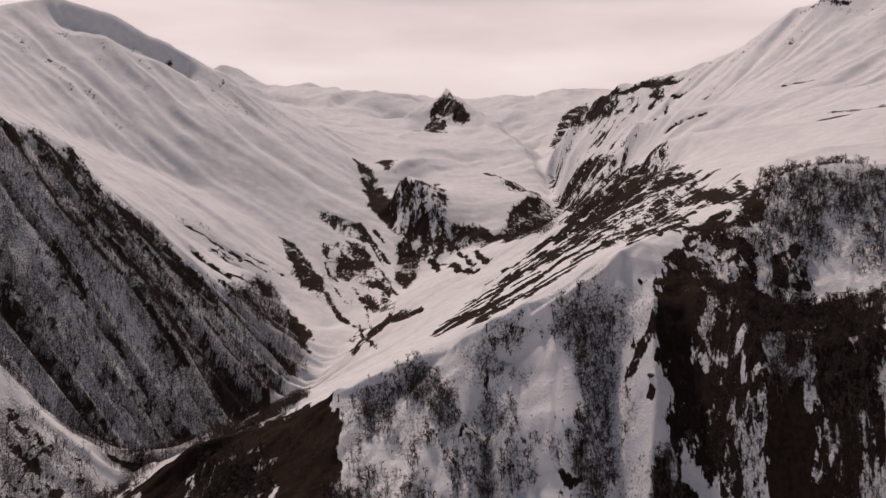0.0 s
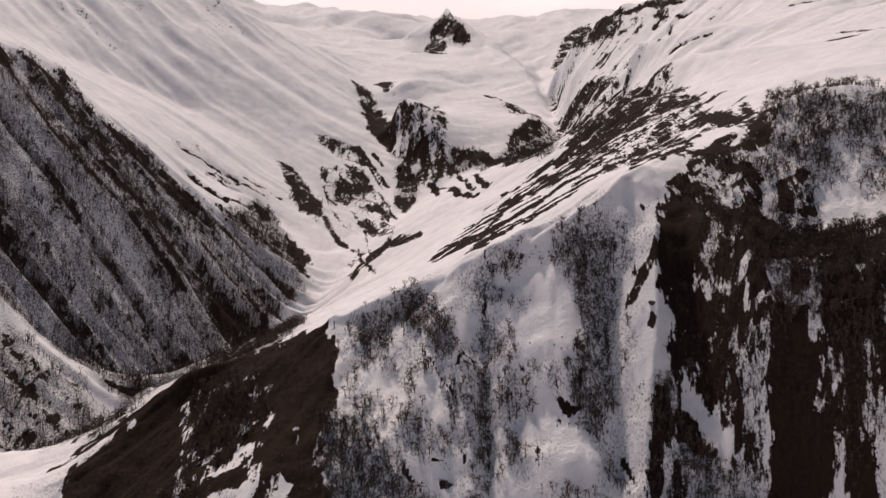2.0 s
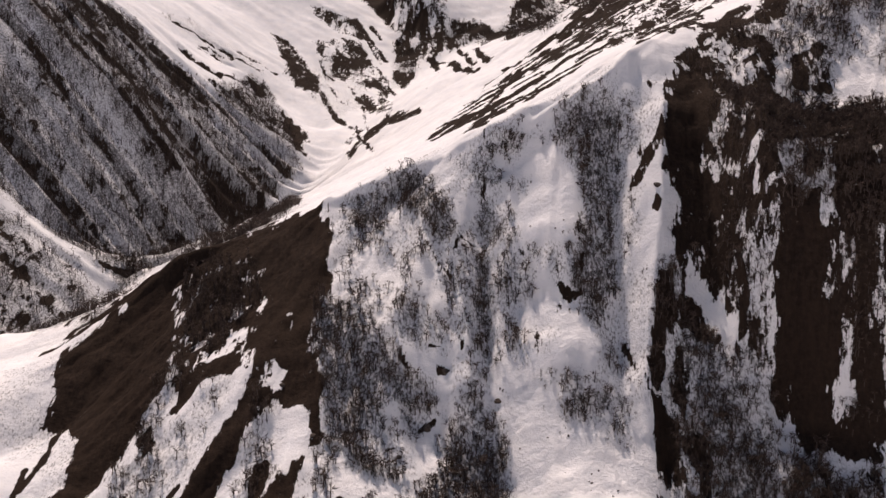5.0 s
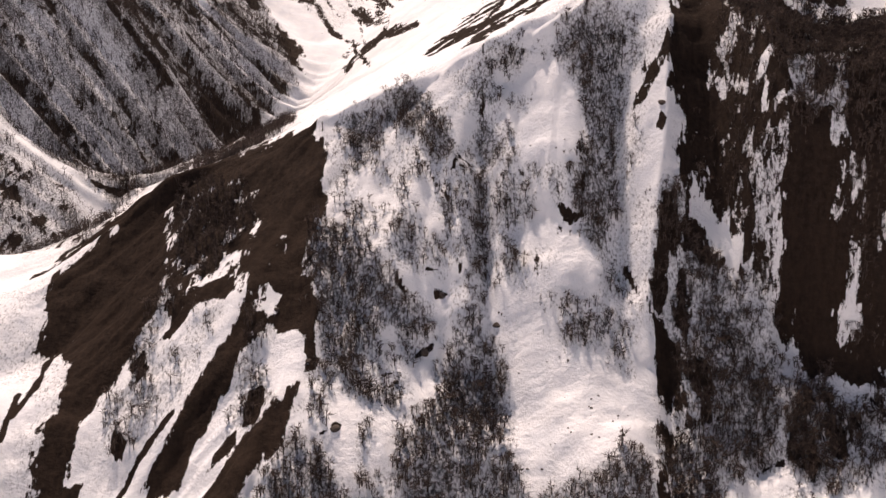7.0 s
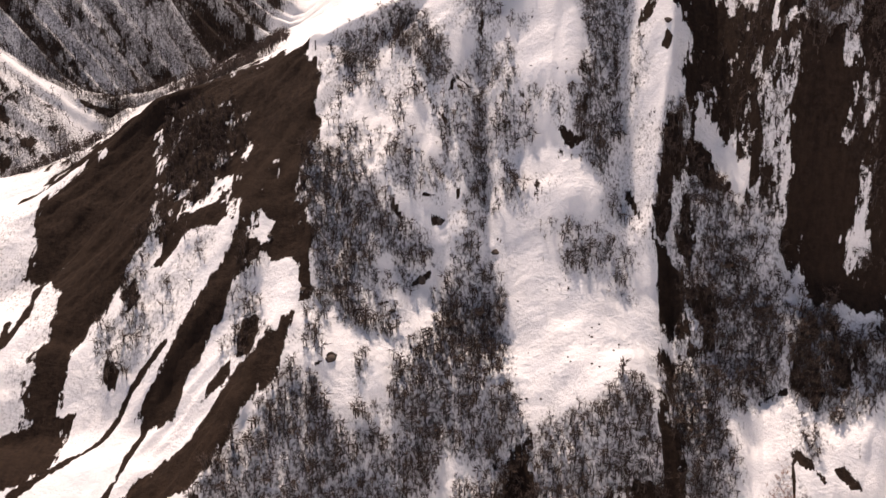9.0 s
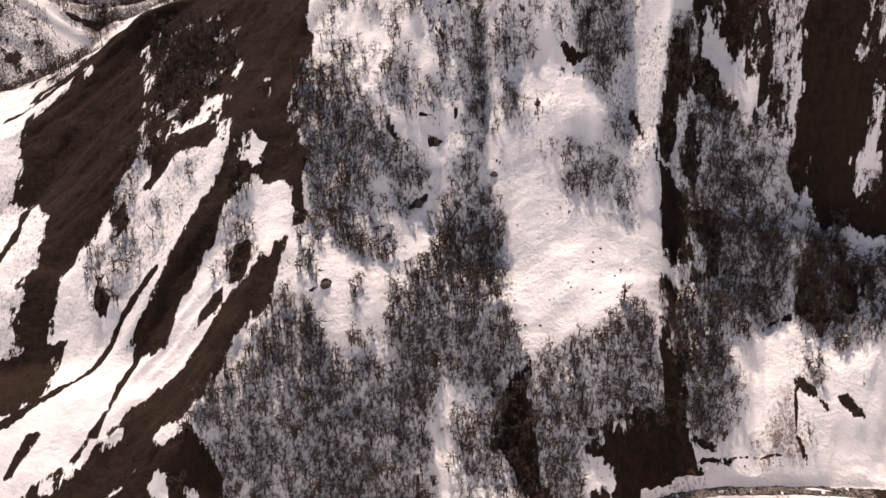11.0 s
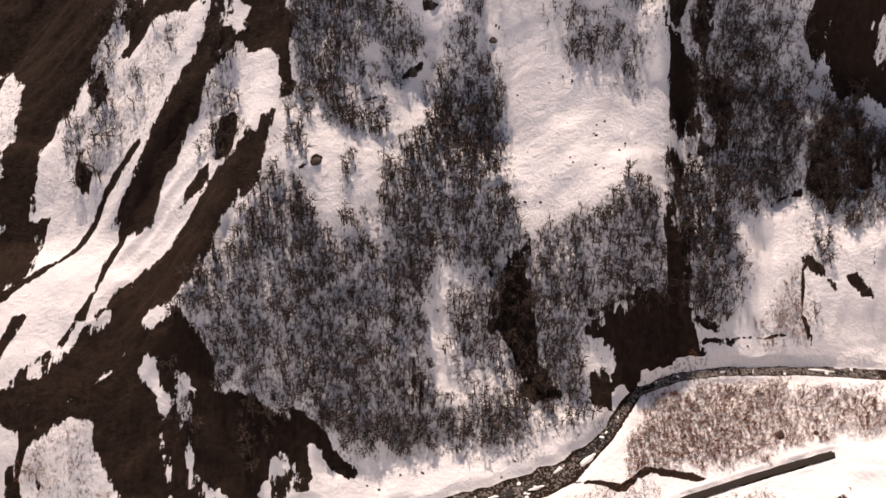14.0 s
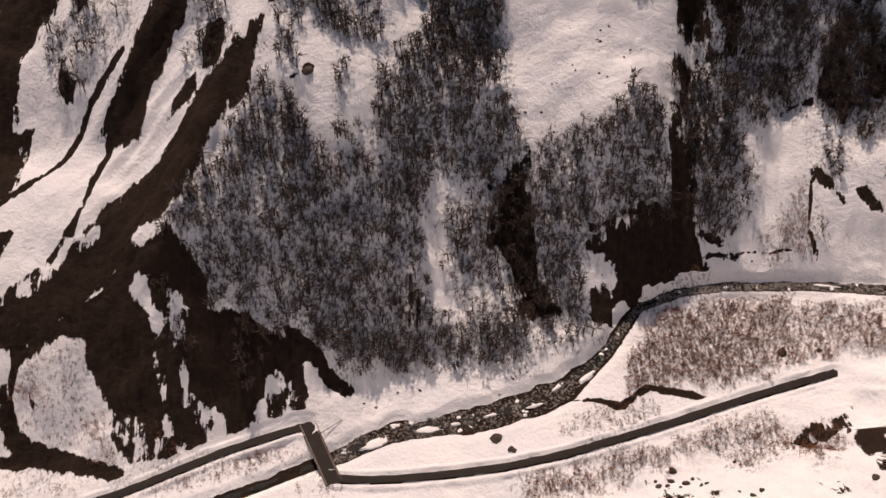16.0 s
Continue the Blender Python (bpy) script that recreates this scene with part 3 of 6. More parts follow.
earth(0.42, 3.5, (-133.8, 392.6), (-111.3, 390.3), (-108.9, 372.4), (-110.5, 365.2), (-118.4, 364.8), (-128, 376.3))
earth(0.3, 3.5, (-97.8, 381.5), (-76.1, 382.8), (-69, 366.5), (-81.9, 361.7), (-90.3, 359.2), (-96.6, 357))
earth(0.3, 3.5, (-120.3, 373), (-97.2, 371.2), (-92.3, 357.3), (-111.6, 354.1))
earth(0.4, 3, (-53.4, 395.7), (-45.5, 393.2), (-26.4, 378.2), (-31.8, 374.9), (-44.1, 384.2), (-50.9, 387.6))
earth(0.5, 5, (184.2, 539.1), (221.2, 517.1), (221.7, 507.4), (199, 517.9), (184.1, 534.8))
earth(0.4, 6, (205.9, 554.3), (239.7, 549.1), (229.5, 520.2), (199.8, 532.8))
earth(0.5, 6, (207.7, 535.5), (227.6, 530.3), (224.6, 505.8), (208.9, 514.2))
earth(0.2, 6, (146.2, 629), (203.3, 555.6), (198.8, 540.8), (183.7, 547.2), (133.3, 568.5))
earth(0.15, 6, (228.9, 705.1), (252.1, 705.4), (245.4, 674.3), (222.5, 672.4))
earth(0.8, 5, (193.2, 536.7), (205.6, 530.7), (212.6, 511.8), (191.3, 524.8))
earth(0.35, 3, (69.1, 437.3), (80, 436.3), (102.6, 443.8), (105.2, 439.7), (82.3, 429.3), (71.3, 429))
earth(0.9, 3, (-159.1, 397.8), (-139.8, 418.4), (-129.5, 414.7), (-140.9, 399.3), (-153.5, 390.7))
# half-bare ground painted in for the shade on the snow below the western cliff
earth(0.1, 3, (-123.4, 376.1), (-90.9, 373.4), (-69, 366.5), (-70.9, 361.5), (-92.1, 354.6), (-111.4, 352.1), (-121.4, 361.9))
earth(0.3, 3, (-70.7, 383.3), (-54.3, 387.7), (-43.8, 373.7), (-57.9, 366.7), (-68.9, 365.6))
earth(0.75, 5, (198.9, 542.2), (218.8, 532.6), (221.6, 514.3), (203.9, 523.7))
# dull speckle that stands for shade on the slope below the eastern cliff
earth(-0.1, 5, (178.7, 512.1), (190.5, 505.5), (217.8, 493.5), (208.3, 460.6), (193.7, 467.2), (180.9, 475.3), (173.8, 489.2))
earth(0, 5, (125.4, 538.8), (154.7, 534.2), (146.2, 500.9), (121.9, 504.4))
earth(0.7, 3, (78, 430.1), (105.3, 441.7), (111.4, 437.4), (114.9, 429), (105.3, 421.7), (88.1, 414.3), (72.6, 399.7), (68.3, 405.9), (80.3, 417.9))
earth(0.1, 3, (106.7, 457.6), (116.7, 459.2), (117.6, 441.5), (111.4, 437.4), (106.6, 440.5))
earth(0.4, 5, (151, 685), (172, 696), (194, 692), (225, 672), (209, 578), (197, 547), (141, 612), (140, 642))
earth(1.3, 3, (-262, 697), (-228, 704), (-203, 701), (-177, 698), (-143, 698), (-116, 694), (-87, 692), (-76, 689), (-76, 661), (-87, 664), (-116, 666), (-143, 670), (-177, 670), (-203, 673), (-228, 676), (-262, 669))
earth(0.25, 5, (-262, 725), (-228, 732), (-203, 729), (-177, 726), (-143, 726), (-116, 722), (-95, 721), (-95, 683), (-116, 684), (-143, 688), (-177, 688), (-203, 691), (-228, 694), (-262, 687))
streak(1, 2.2, (-131.6, 508.8), (-145.9, 496.4), (-157.2, 474.2), (-177.3, 453.9), (-187.9, 440.4))
streak(1, 2, (-136.3, 477.3), (-141.9, 447.0), (-151.6, 424.2))
streak(1, 2.5, (-174.2, 435.4), (-179.1, 417.7))
streak(1, 2.2, (-221.2, 527.8), (-216.7, 548.9), (-217.9, 597.1))
streak(0.9, 2, (-221.7, 513.0), (-224.9, 545.8))
streak(1, 1.5, (-79.9, 474.4), (-89.2, 467.4))
streak(0.9, 1.6, (-70, 669), (-70, 654), (-69, 637))
streak(0.1, 3, (150, 702), (138, 656), (118, 637))
streak(0.25, 5, (190, 842), (185, 756), (223, 783))
streak(0.95, 3, (-166.5, 379.1), (-163.0, 364.0), (-152.2, 356.8), (-123.6, 349.6))
streak(0.5, 2.5, (-180.9, 356.7), (-152.1, 356.3))
streak(0.8, 1.8, (61.0, 370.4), (69.1, 368.8), (77.2, 365.1), (83.2, 369.9), (89.0, 372.8), (101.3, 368.6), (111.9, 363.5))
streak(0.35, 5, (-521, 1248), (-460, 1230), (-400, 1251), (-324, 1274))
streak(0.3, 5, (-456, 1295), (-412, 1302), (-354, 1311), (-278, 1361))
streak(0.25, 5, (-416, 1400), (-332, 1402), (-245, 1392))
streak(0.6, 3, (-321, 969), (-295, 969))
streak(0.3, 6, (-222, 2166), (-160, 1995), (-122, 1829))
streak(0.2, 5, (-242, 1938), (-183, 1784), (-148, 1716))
streak(0.9, 7, (-16, 2071), (25, 1729), (54, 1606))
streak(-0.3, 6, (-96, 1829), (-129, 1718), (-153, 1620))
streak(0.6, 6, (60, 1783), (73, 1627))
streak(0.6, 4, (-476, 1887), (-406, 1899), (-332, 1900))
streak(0.4, 6, (-422, 1710), (-357, 1670), (-324, 1740))
streak(0.5, 7, (-181, 2814), (-134, 2747))
streak(-0.2, 7, (140, 2640), (218, 2523), (246, 2452))
streak(0.5, 9, (444, 2675), (503, 2565), (567, 2443))
streak(0.3, 7, (490, 2428), (549, 2336))
streak(0.4, 5, (388, 1774), (453, 1762))
streak(0, 6, (539, 1422), (567, 1311))
streak(0.1, 6, (-807, 2771), (-763, 2861))
streak(0.05, 6, (777, 2241), (848, 2157))
streak(0.68, 6.5, (192, 1110), (187, 1127), (180, 1126), (176, 1154))
streak(0.73, 6.5, (84, 887), (70, 837), (65, 891), (56, 899))
streak(0.77, 6.6, (62, 1066), (56, 1112), (46, 1098), (37, 1094))
streak(1.02, 6.2, (87, 936), (81, 933), (74, 929), (69, 934))
streak(0.94, 7.7, (69, 1060), (58, 1078), (48, 1150), (33, 1089))
streak(0.96, 4, (226, 1150), (220, 1154), (216, 1165), (205, 1142))
streak(0.99, 7.1, (152, 991), (132, 976), (114, 971), (94, 948))
streak(0.77, 5.8, (158, 969), (143, 982), (124, 974), (106, 964))
streak(0.9, 4.2, (87, 826), (81, 834), (75, 828), (66, 802))
streak(0.89, 5.8, (116, 1067), (101, 1106), (79, 1059), (71, 1235))
streak(0.82, 4.3, (92, 1266), (80, 1355), (60, 1351))
streak(0.86, 4.1, (150, 1069), (140, 1089), (127, 1090), (110, 1053))
streak(1.08, 6.5, (12, 943), (1, 1023))
streak(0.79, 7.6, (81, 933), (65, 930), (48, 926), (32, 903))
streak(0.94, 5.3, (122, 910), (109, 904), (96, 896), (84, 889))
streak(0.76, 4.1, (118, 878), (102, 840), (90, 835), (79, 838))
streak(0.98, 4.4, (115, 1167), (106, 1181), (96, 1187), (86, 1185))
streak(0.86, 4.9, (26, 902), (11, 889), (-3, 884))
streak(0.75, 4.1, (42, 931), (30, 921), (19, 914), (8, 900))
streak(0.99, 5.6, (18, 941), (2, 915))
streak(0.76, 6.9, (53, 1035), (36, 1035), (20, 1024))
streak(0.69, 4.2, (66, 935), (54, 937), (43, 923), (31, 920))
streak(0.79, 5.3, (8, 937), (-4, 918))
streak(0.8, 5.5, (226, 1149), (220, 1157), (211, 1156), (207, 1178))
streak(0.95, 6.7, (187, 1193), (176, 1198), (164, 1197), (150, 1188))
streak(0.99, 4.3, (7, 946), (-1, 1010))
streak(0.66, 7.2, (56, 850), (50, 900), (37, 832), (26, 743))
streak(0.9, 5.8, (131, 1128), (115, 1095), (110, 1163), (98, 1166))
streak(0.64, 5.8, (198, 1318), (185, 1329))
streak(0.62, 5.4, (138, 979), (127, 972), (117, 972), (108, 972))
streak(0.72, 5.2, (47, 824), (39, 788), (34, 816), (26, 743))
streak(0.98, 6.8, (135, 1093), (114, 1087), (92, 1066), (74, 1098))
streak(1.09, 6.1, (164, 1173), (152, 1164), (142, 1164), (134, 1182))
streak(0.61, 6.6, (92, 1075), (83, 1079), (73, 1077), (69, 1169))
streak(0.94, 8, (177, 1156), (167, 1164), (151, 1129), (140, 1123))
streak(1.08, 4.8, (193, 1174), (175, 1184), (154, 1179), (135, 1195))
streak(0.98, 4.1, (178, 1013), (165, 1012), (153, 1015), (139, 1004))
streak(0.9, 4.8, (137, 1194), (120, 1254), (100, 1294), (81, 1380))
streak(0.92, 5.6, (156, 1277), (134, 1296))
streak(1.06, 5.5, (156, 1211), (155, 1278), (145, 1276), (136, 1292))
streak(0.96, 6.5, (106, 1073), (89, 1073), (71, 1054), (54, 1035))
streak(0.74, 4.7, (146, 1039), (125, 1013), (112, 1059), (94, 1053))
streak(1.02, 8, (143, 1030), (128, 1010), (116, 1008), (107, 1041))
streak(1.07, 7.5, (212, 1238), (196, 1282), (174, 1289))
streak(0.87, 6.7, (145, 943), (138, 940), (132, 941), (125, 937))
streak(0.67, 5.4, (25, 922), (9, 922), (-8, 906))
streak(1.09, 5.8, (203, 1134), (185, 1155), (163, 1151), (141, 1149))
streak(0.86, 5.2, (28, 924), (11, 938), (-6, 899))
streak(1.02, 5.1, (51, 960), (34, 997), (14, 922), (-3, 922))
streak(0.88, 5.4, (140, 1006), (129, 1005), (119, 1003), (108, 1004))
streak(0.79, 4.6, (32, 920), (23, 915), (14, 907), (5, 893))
streak(0.87, 5.9, (201, 1238), (199, 1279), (190, 1278), (181, 1272))
streak(0.8, 7.8, (149, 1202), (141, 1265), (126, 1271), (123, 1403))
streak(0.83, 6.9, (131, 913), (125, 910), (119, 907), (113, 901))
streak(0.69, 4.7, (91, 1007), (79, 1043), (63, 1042), (42, 937))
streak(0.9, 6.2, (223, 1180), (209, 1193), (192, 1185), (178, 1202))
streak(0.8, 4.3, (210, 1214), (202, 1217), (195, 1233), (185, 1233))
streak(0.73, 5, (66, 819), (59, 831), (49, 805), (40, 774))
streak(1.05, 6.1, (222, 1183), (211, 1180), (206, 1206), (197, 1215))
streak(1.05, 7.5, (173, 1215), (160, 1285), (135, 1263), (113, 1273))
streak(0.98, 4.8, (102, 1041), (87, 1064), (67, 1041), (52, 1087))
streak(0.9, 5.4, (187, 1124), (181, 1122), (173, 1112), (169, 1125))
streak(1.06, 6, (89, 972), (83, 974), (76, 973), (69, 972))
streak(1.08, 7.9, (74, 933), (64, 930), (53, 931), (42, 925))
streak(0.24, 3.5, (200, 834), (159, 750))
streak(0.34, 3.2, (222, 865), (196, 823))
streak(0.47, 2.7, (211, 953), (188, 938))
streak(0.48, 2.8, (241, 905), (211, 882))
streak(0.2, 2.3, (218, 995), (202, 983))
streak(0.36, 3.8, (219, 1047), (201, 1042))
streak(0.29, 2.5, (213, 906), (195, 885))
streak(0.34, 2.5, (240, 980), (217, 966))
streak(0.5, 2.2, (252, 1110), (224, 1096))
streak(0.39, 3.3, (225, 1158), (201, 1167))
streak(0.27, 3.9, (190, 898), (133, 727))
streak(0.31, 2.2, (241, 1164), (226, 1162))
streak(0.29, 2.5, (250, 1055), (220, 1029))
streak(0.27, 2.1, (245, 1052), (209, 1025))
streak(0.32, 3.3, (207, 1284), (185, 1300))
streak(0.45, 3.5, (194, 1162), (169, 1151))
streak(0.23, 2.3, (-201, 1838), (-186, 1799))
streak(0.3, 3.5, (-244, 2098), (-204, 1971))
streak(0.41, 2.6, (-213, 1949), (-191, 1885))
streak(0.23, 2, (-143, 1734), (-85, 1298))
streak(0.28, 3.5, (-282, 2010), (-228, 1862))
streak(0.23, 2.9, (-168, 2181), (-126, 2064))
streak(0.27, 3, (-134, 2186), (-110, 2128))
streak(0.36, 2.8, (-186, 2280), (-156, 2210))
streak(0.24, 2.2, (-172, 2021), (-125, 1841))
streak(0.4, 2.7, (-151, 2116), (-129, 2046))
streak(0.28, 2.5, (-142, 1848), (-86, 1435))
streak(0.35, 3.3, (-131, 2100), (-86, 1920))
streak(0.33, 1.9, (-205, 1936), (-176, 1849))
streak(0.4, 2.7, (-193, 2148), (-159, 2062))
streak(0.42, 2.3, (-119, 1943), (-104, 1884))
streak(0.37, 4, (-189, 2306), (-147, 2207))
streak(0.32, 3.2, (-183, 2271), (-165, 2229))
streak(0.33, 4.1, (-155, 2285), (-129, 2223))
streak(0.37, 3.2, (-159, 2214), (-117, 2095))
streak(0.23, 4.1, (-160, 1982), (-143, 1925))
streak(0.33, 4.1, (-209, 2211), (-184, 2161))
streak(0.34, 3.8, (-149, 2215), (-118, 2131))
streak(0.29, 3.2, (-178, 1962), (-152, 1877))
streak(0.22, 2.7, (-147, 1894), (-122, 1789))
streak(0.38, 2.4, (-195, 2209), (-155, 2119))
streak(0.27, 2.1, (-176, 2011), (-130, 1848))
streak(0.34, 3.2, (444, 2490), (420, 2480))
streak(0.24, 3.8, (366, 2765), (346, 2831))
streak(0.23, 3.8, (340, 2856), (301, 2852))
streak(0.32, 3.5, (350, 2875), (322, 2869))
streak(0.28, 4, (332, 2874), (291, 2886))
streak(0.32, 5.1, (415, 2619), (382, 2618))
streak(0.25, 3.2, (365, 2454), (340, 2435))
streak(0.26, 3.5, (415, 2582), (394, 2578))
streak(0.3, 3.4, (514, 2350), (388, 1866))
streak(0.25, 4.9, (395, 2518), (369, 2536))
streak(0.32, 3, (529, 2457), (489, 2420))
streak(0.34, 2.9, (428, 2419), (390, 2381))
streak(0.25, 2.7, (451, 2436), (423, 2417))
streak(0.23, 3.2, (476, 2489), (457, 2477))
streak(0.24, 4.8, (416, 2512), (378, 2478))
streak(0.38, 2.5, (350, 2816), (323, 2856))
streak(0.33, 2.5, (354, 2805), (343, 2844))
streak(0.39, 3.6, (389, 2536), (371, 2533))
streak(0.25, 3.6, (473, 2496), (443, 2480))
streak(0.22, 2.9, (415, 2576), (389, 2570))
streak(0.41, 3.3, (398, 2453), (363, 2422))
streak(0.3, 4.8, (402, 2401), (353, 2288))
streak(0.44, 4.2, (312, 2235), (271, 2295))
streak(0.31, 4, (231, 1669), (198, 1625))
streak(0.35, 3.9, (317, 2322), (294, 2367))
streak(0.42, 5, (231, 1236), (213, 1214))
streak(0.37, 3.5, (346, 2339), (315, 2422))
streak(0.44, 4.8, (341, 2177), (314, 2172))
streak(0.36, 3.8, (222, 1322), (207, 1324))
streak(0.51, 4.3, (190, 1294), (164, 1286))
streak(0.43, 2.6, (192, 1300), (176, 1306))
streak(0.52, 3.7, (227, 1695), (189, 1625))
streak(0.33, 2.8, (370, 2192), (350, 2182))
streak(0.5, 3.9, (359, 2177), (308, 2165))
streak(0.44, 4.8, (232, 1289), (201, 1275))
streak(0.36, 4.4, (250, 1703), (224, 1642))
streak(0.34, 3.6, (208, 1311), (193, 1311))
streak(0.59, 3.6, (343, 2175), (303, 2163))
streak(0.44, 2.5, (173, 722), (162, 711))
streak(0.29, 2.5, (231, 871), (214, 841))
streak(0.35, 2.3, (251, 969), (222, 942))
streak(0.35, 1.7, (204, 751), (192, 744))
streak(0.48, 1.4, (248, 998), (234, 985))
streak(0.44, 2.8, (274, 1015), (251, 991))
streak(0.38, 2.6, (178, 731), (155, 705))
streak(0.3, 1.7, (266, 1014), (253, 1000))
streak(0.28, 2.2, (218, 747), (202, 737))
streak(0.37, 1.7, (269, 928), (256, 918))
streak(0.52, 2.8, (226, 778), (207, 761))
streak(0.3, 1.9, (167, 725), (153, 708))
streak(0.5, 2.1, (269, 1066), (234, 1018))
streak(0.42, 2, (190, 733), (182, 724))
streak(0.53, 1.9, (193, 743), (179, 728))
streak(0.41, 2.3, (231, 772), (223, 769))
streak(0.49, 1.4, (256, 1015), (241, 1004))
streak(0.29, 2.6, (257, 1060), (241, 1045))
streak(0.62, 4.8, (136, 1205), (115, 1395))
streak(0.45, 5.3, (87, 1168), (24, 1088))
streak(0.62, 3.7, (167, 1182), (146, 1264))
streak(0.54, 4.2, (53, 996), (32, 1003))
streak(0.64, 3.6, (172, 1153), (149, 1183))
streak(0.38, 5, (120, 1040), (96, 1045))
streak(0.67, 4.7, (149, 1042), (125, 1081))
streak(0.37, 3.9, (78, 1075), (26, 1175))
streak(0.38, 6, (175, 1069), (148, 1110))
streak(0.6, 3.9, (178, 1119), (155, 1106))
streak(0.69, 3, (84, 1154), (46, 1186))
streak(0.57, 3.3, (163, 1199), (114, 1280))
streak(0.51, 3.7, (77, 1260), (52, 1276))
streak(0.44, 4.6, (192, 1278), (160, 1312))
streak(0.19, 2.8, (-424, 1840), (-394, 1855))
streak(0.22, 3.3, (-362, 1902), (-331, 1892))
streak(0.24, 3.5, (-416, 1876), (-390, 1876))
streak(0.3, 3, (-427, 1859), (-402, 1862))
streak(0.18, 2.3, (-413, 1898), (-382, 1909))
streak(0.35, 3.8, (-375, 1939), (-338, 1927))
streak(0.24, 2.9, (-423, 1865), (-390, 1875))
streak(0.32, 3.4, (-412, 1892), (-376, 1889))
streak(0.27, 4.1, (-346, 1935), (-306, 1925))
streak(0.33, 4, (-404, 1860), (-369, 1857))
streak(0.9, 6, (-262, 690), (-228, 694), (-203, 692), (-177, 689), (-143, 689), (-116, 685), (-87, 683), (-78, 681))
streak(0.3, 0.9, (165, 454.3), (162.3, 439.7), (162.5, 433.2), (164.9, 426.1))
streak(0.3, 0.6, (119.9, 431.2), (131.5, 430.4), (139.7, 431.1))
streak(0.3, 0.7, (145.3, 430), (154.3, 430))
streak(0.3, 0.72, (-25, 518.7), (-22.2, 519.9), (-16, 520.6))
streak(0.3, 0.72, (8, 585), (11, 577.7), (14, 569.3))
streak(0.3, 0.78, (-11.8, 636.4), (-0, 617), (9.6, 602.6))
streak(0.3, 0.6, (-4.3, 570.5), (1.8, 569.8), (6.4, 569.2))
streak(0.3, 0.84, (9.7, 620.8), (13.7, 631.2), (21.3, 629.1))
streak(0.3, 0.96, (103.3, 573.4), (108.5, 557.3), (114, 544))
streak(0.3, 0.72, (-70.3, 679.4), (-70.9, 670.3), (-69.2, 659.1), (-69, 644))
streak(0.3, 0.72, (-19.2, 561.6), (-17, 558.1), (-14.6, 556.9))
streak(0.9, 3, (-168.7, 395.5), (-162.2, 392.7), (-156.6, 395.1), (-146.8, 395.4), (-137.4, 404.3))
streak(0.95, 2.6, (-161.6, 385.7), (-164, 375.7), (-161.9, 365.9), (-154.7, 359.1), (-141.9, 356.7), (-129.7, 352.7), (-117.4, 347.4))
streak(0.3, 5, (618, 1860), (654, 1818))
streak(0.4, 6, (505, 1359), (530, 1347), (570, 1338))
streak(0.7, 5, (-28, 2102), (18, 2031), (52, 1677))
streak(0.7, 5, (33, 2111), (64, 1760), (70, 1612))
streak(0.6, 6, (110, 2638), (164, 2572), (246, 2683))
streak(0.5, 2, (-126.6, 494.6), (-134.2, 488.7), (-141.5, 481.3))
snowfield((-116.2, 408), (-109.5, 411.2), (-106.4, 409.3), (-108, 403.8), (-103.8, 396.1), (-104.7, 386), (-99.7, 373.2), (-97.8, 361.4), (-99.1, 361.3), (-101.6, 373.5), (-107.2, 389.8), (-109.1, 396.6), (-112, 404.1))
snowfield((-96.7, 402.6), (-94.2, 404.4), (-92.6, 399.1), (-94.8, 398.4))
snowfield((-54.2, 382.9), (-49.6, 381), (-46, 374), (-51.5, 371.2), (-56.2, 376.1))
snowfield((-44, 382.4), (-40.9, 383.6), (-31.8, 375.4), (-37.9, 367.2), (-42.6, 371.9))
snowfield((56.1, 673.1), (72.4, 665.7), (80.9, 647.7), (84.5, 631.3), (80, 616.2), (70.3, 613.8), (54.9, 619.3), (50.8, 633), (54.9, 648.2), (53.9, 662.7))
snowfield((50.7, 596.1), (78, 587.6), (82.9, 574.6), (79.1, 567.7), (52.9, 581.7), (47.3, 590))
snowfield((47.9, 543.7), (56.5, 541.2), (67, 526.4), (88.5, 513.1), (109.2, 517), (110.9, 529.3), (104.3, 547.5), (112.6, 544.7), (113.8, 528.3), (112.4, 518.4), (46.5, 519.1), (40.1, 533.5))
snowfield((41.5, 525.7), (107.1, 522.4), (106.8, 498.7), (96.2, 484.9), (83, 473), (60.7, 478.3), (46.4, 470.8), (43, 479.8), (41.1, 501.3))
snowfield((-43.7, 638.9), (-26.2, 622), (-22.4, 607.6), (-35.3, 607.8), (-42.3, 617.1))
snowfield((-16.3, 621), (-3.2, 614.1), (6.4, 601.2), (6.4, 583.8), (-9.2, 588.7), (-17.3, 599.8))
snowfield((34.1, 679), (50.8, 667.8), (49.5, 641.3), (39.8, 644.8), (38.9, 665.4))
snowfield((140.2, 595.1), (152.7, 593.1), (161.2, 572.9), (164.3, 556.4), (155.8, 557.8), (147.3, 578.7), (135.1, 580.6))
snowfield((175.4, 612.5), (179.4, 595.4), (175.3, 583), (172.4, 585.1))
snowfield((-55.3, 477.4), (-37, 483.8), (-36.5, 469), (-38.5, 459.2), (-43.1, 457), (-50.4, 468))
snowfield((-25.6, 488.8), (-16.3, 492.9), (-20.2, 468), (-24.8, 466))
snowfield((3.3, 450.4), (8, 451), (12.8, 433.3), (12.9, 425.4), (5.9, 424.1), (2.2, 439.3))
snowfield((143.2, 469.5), (161, 485.9), (166.2, 477.5), (161.5, 455.5), (155.1, 440.4), (143.4, 434), (131.6, 434.2), (122.2, 434.4), (136.6, 441.4))
snowfield((59.3, 473.2), (70.4, 468.6), (68.3, 465.9), (60.3, 467.6))
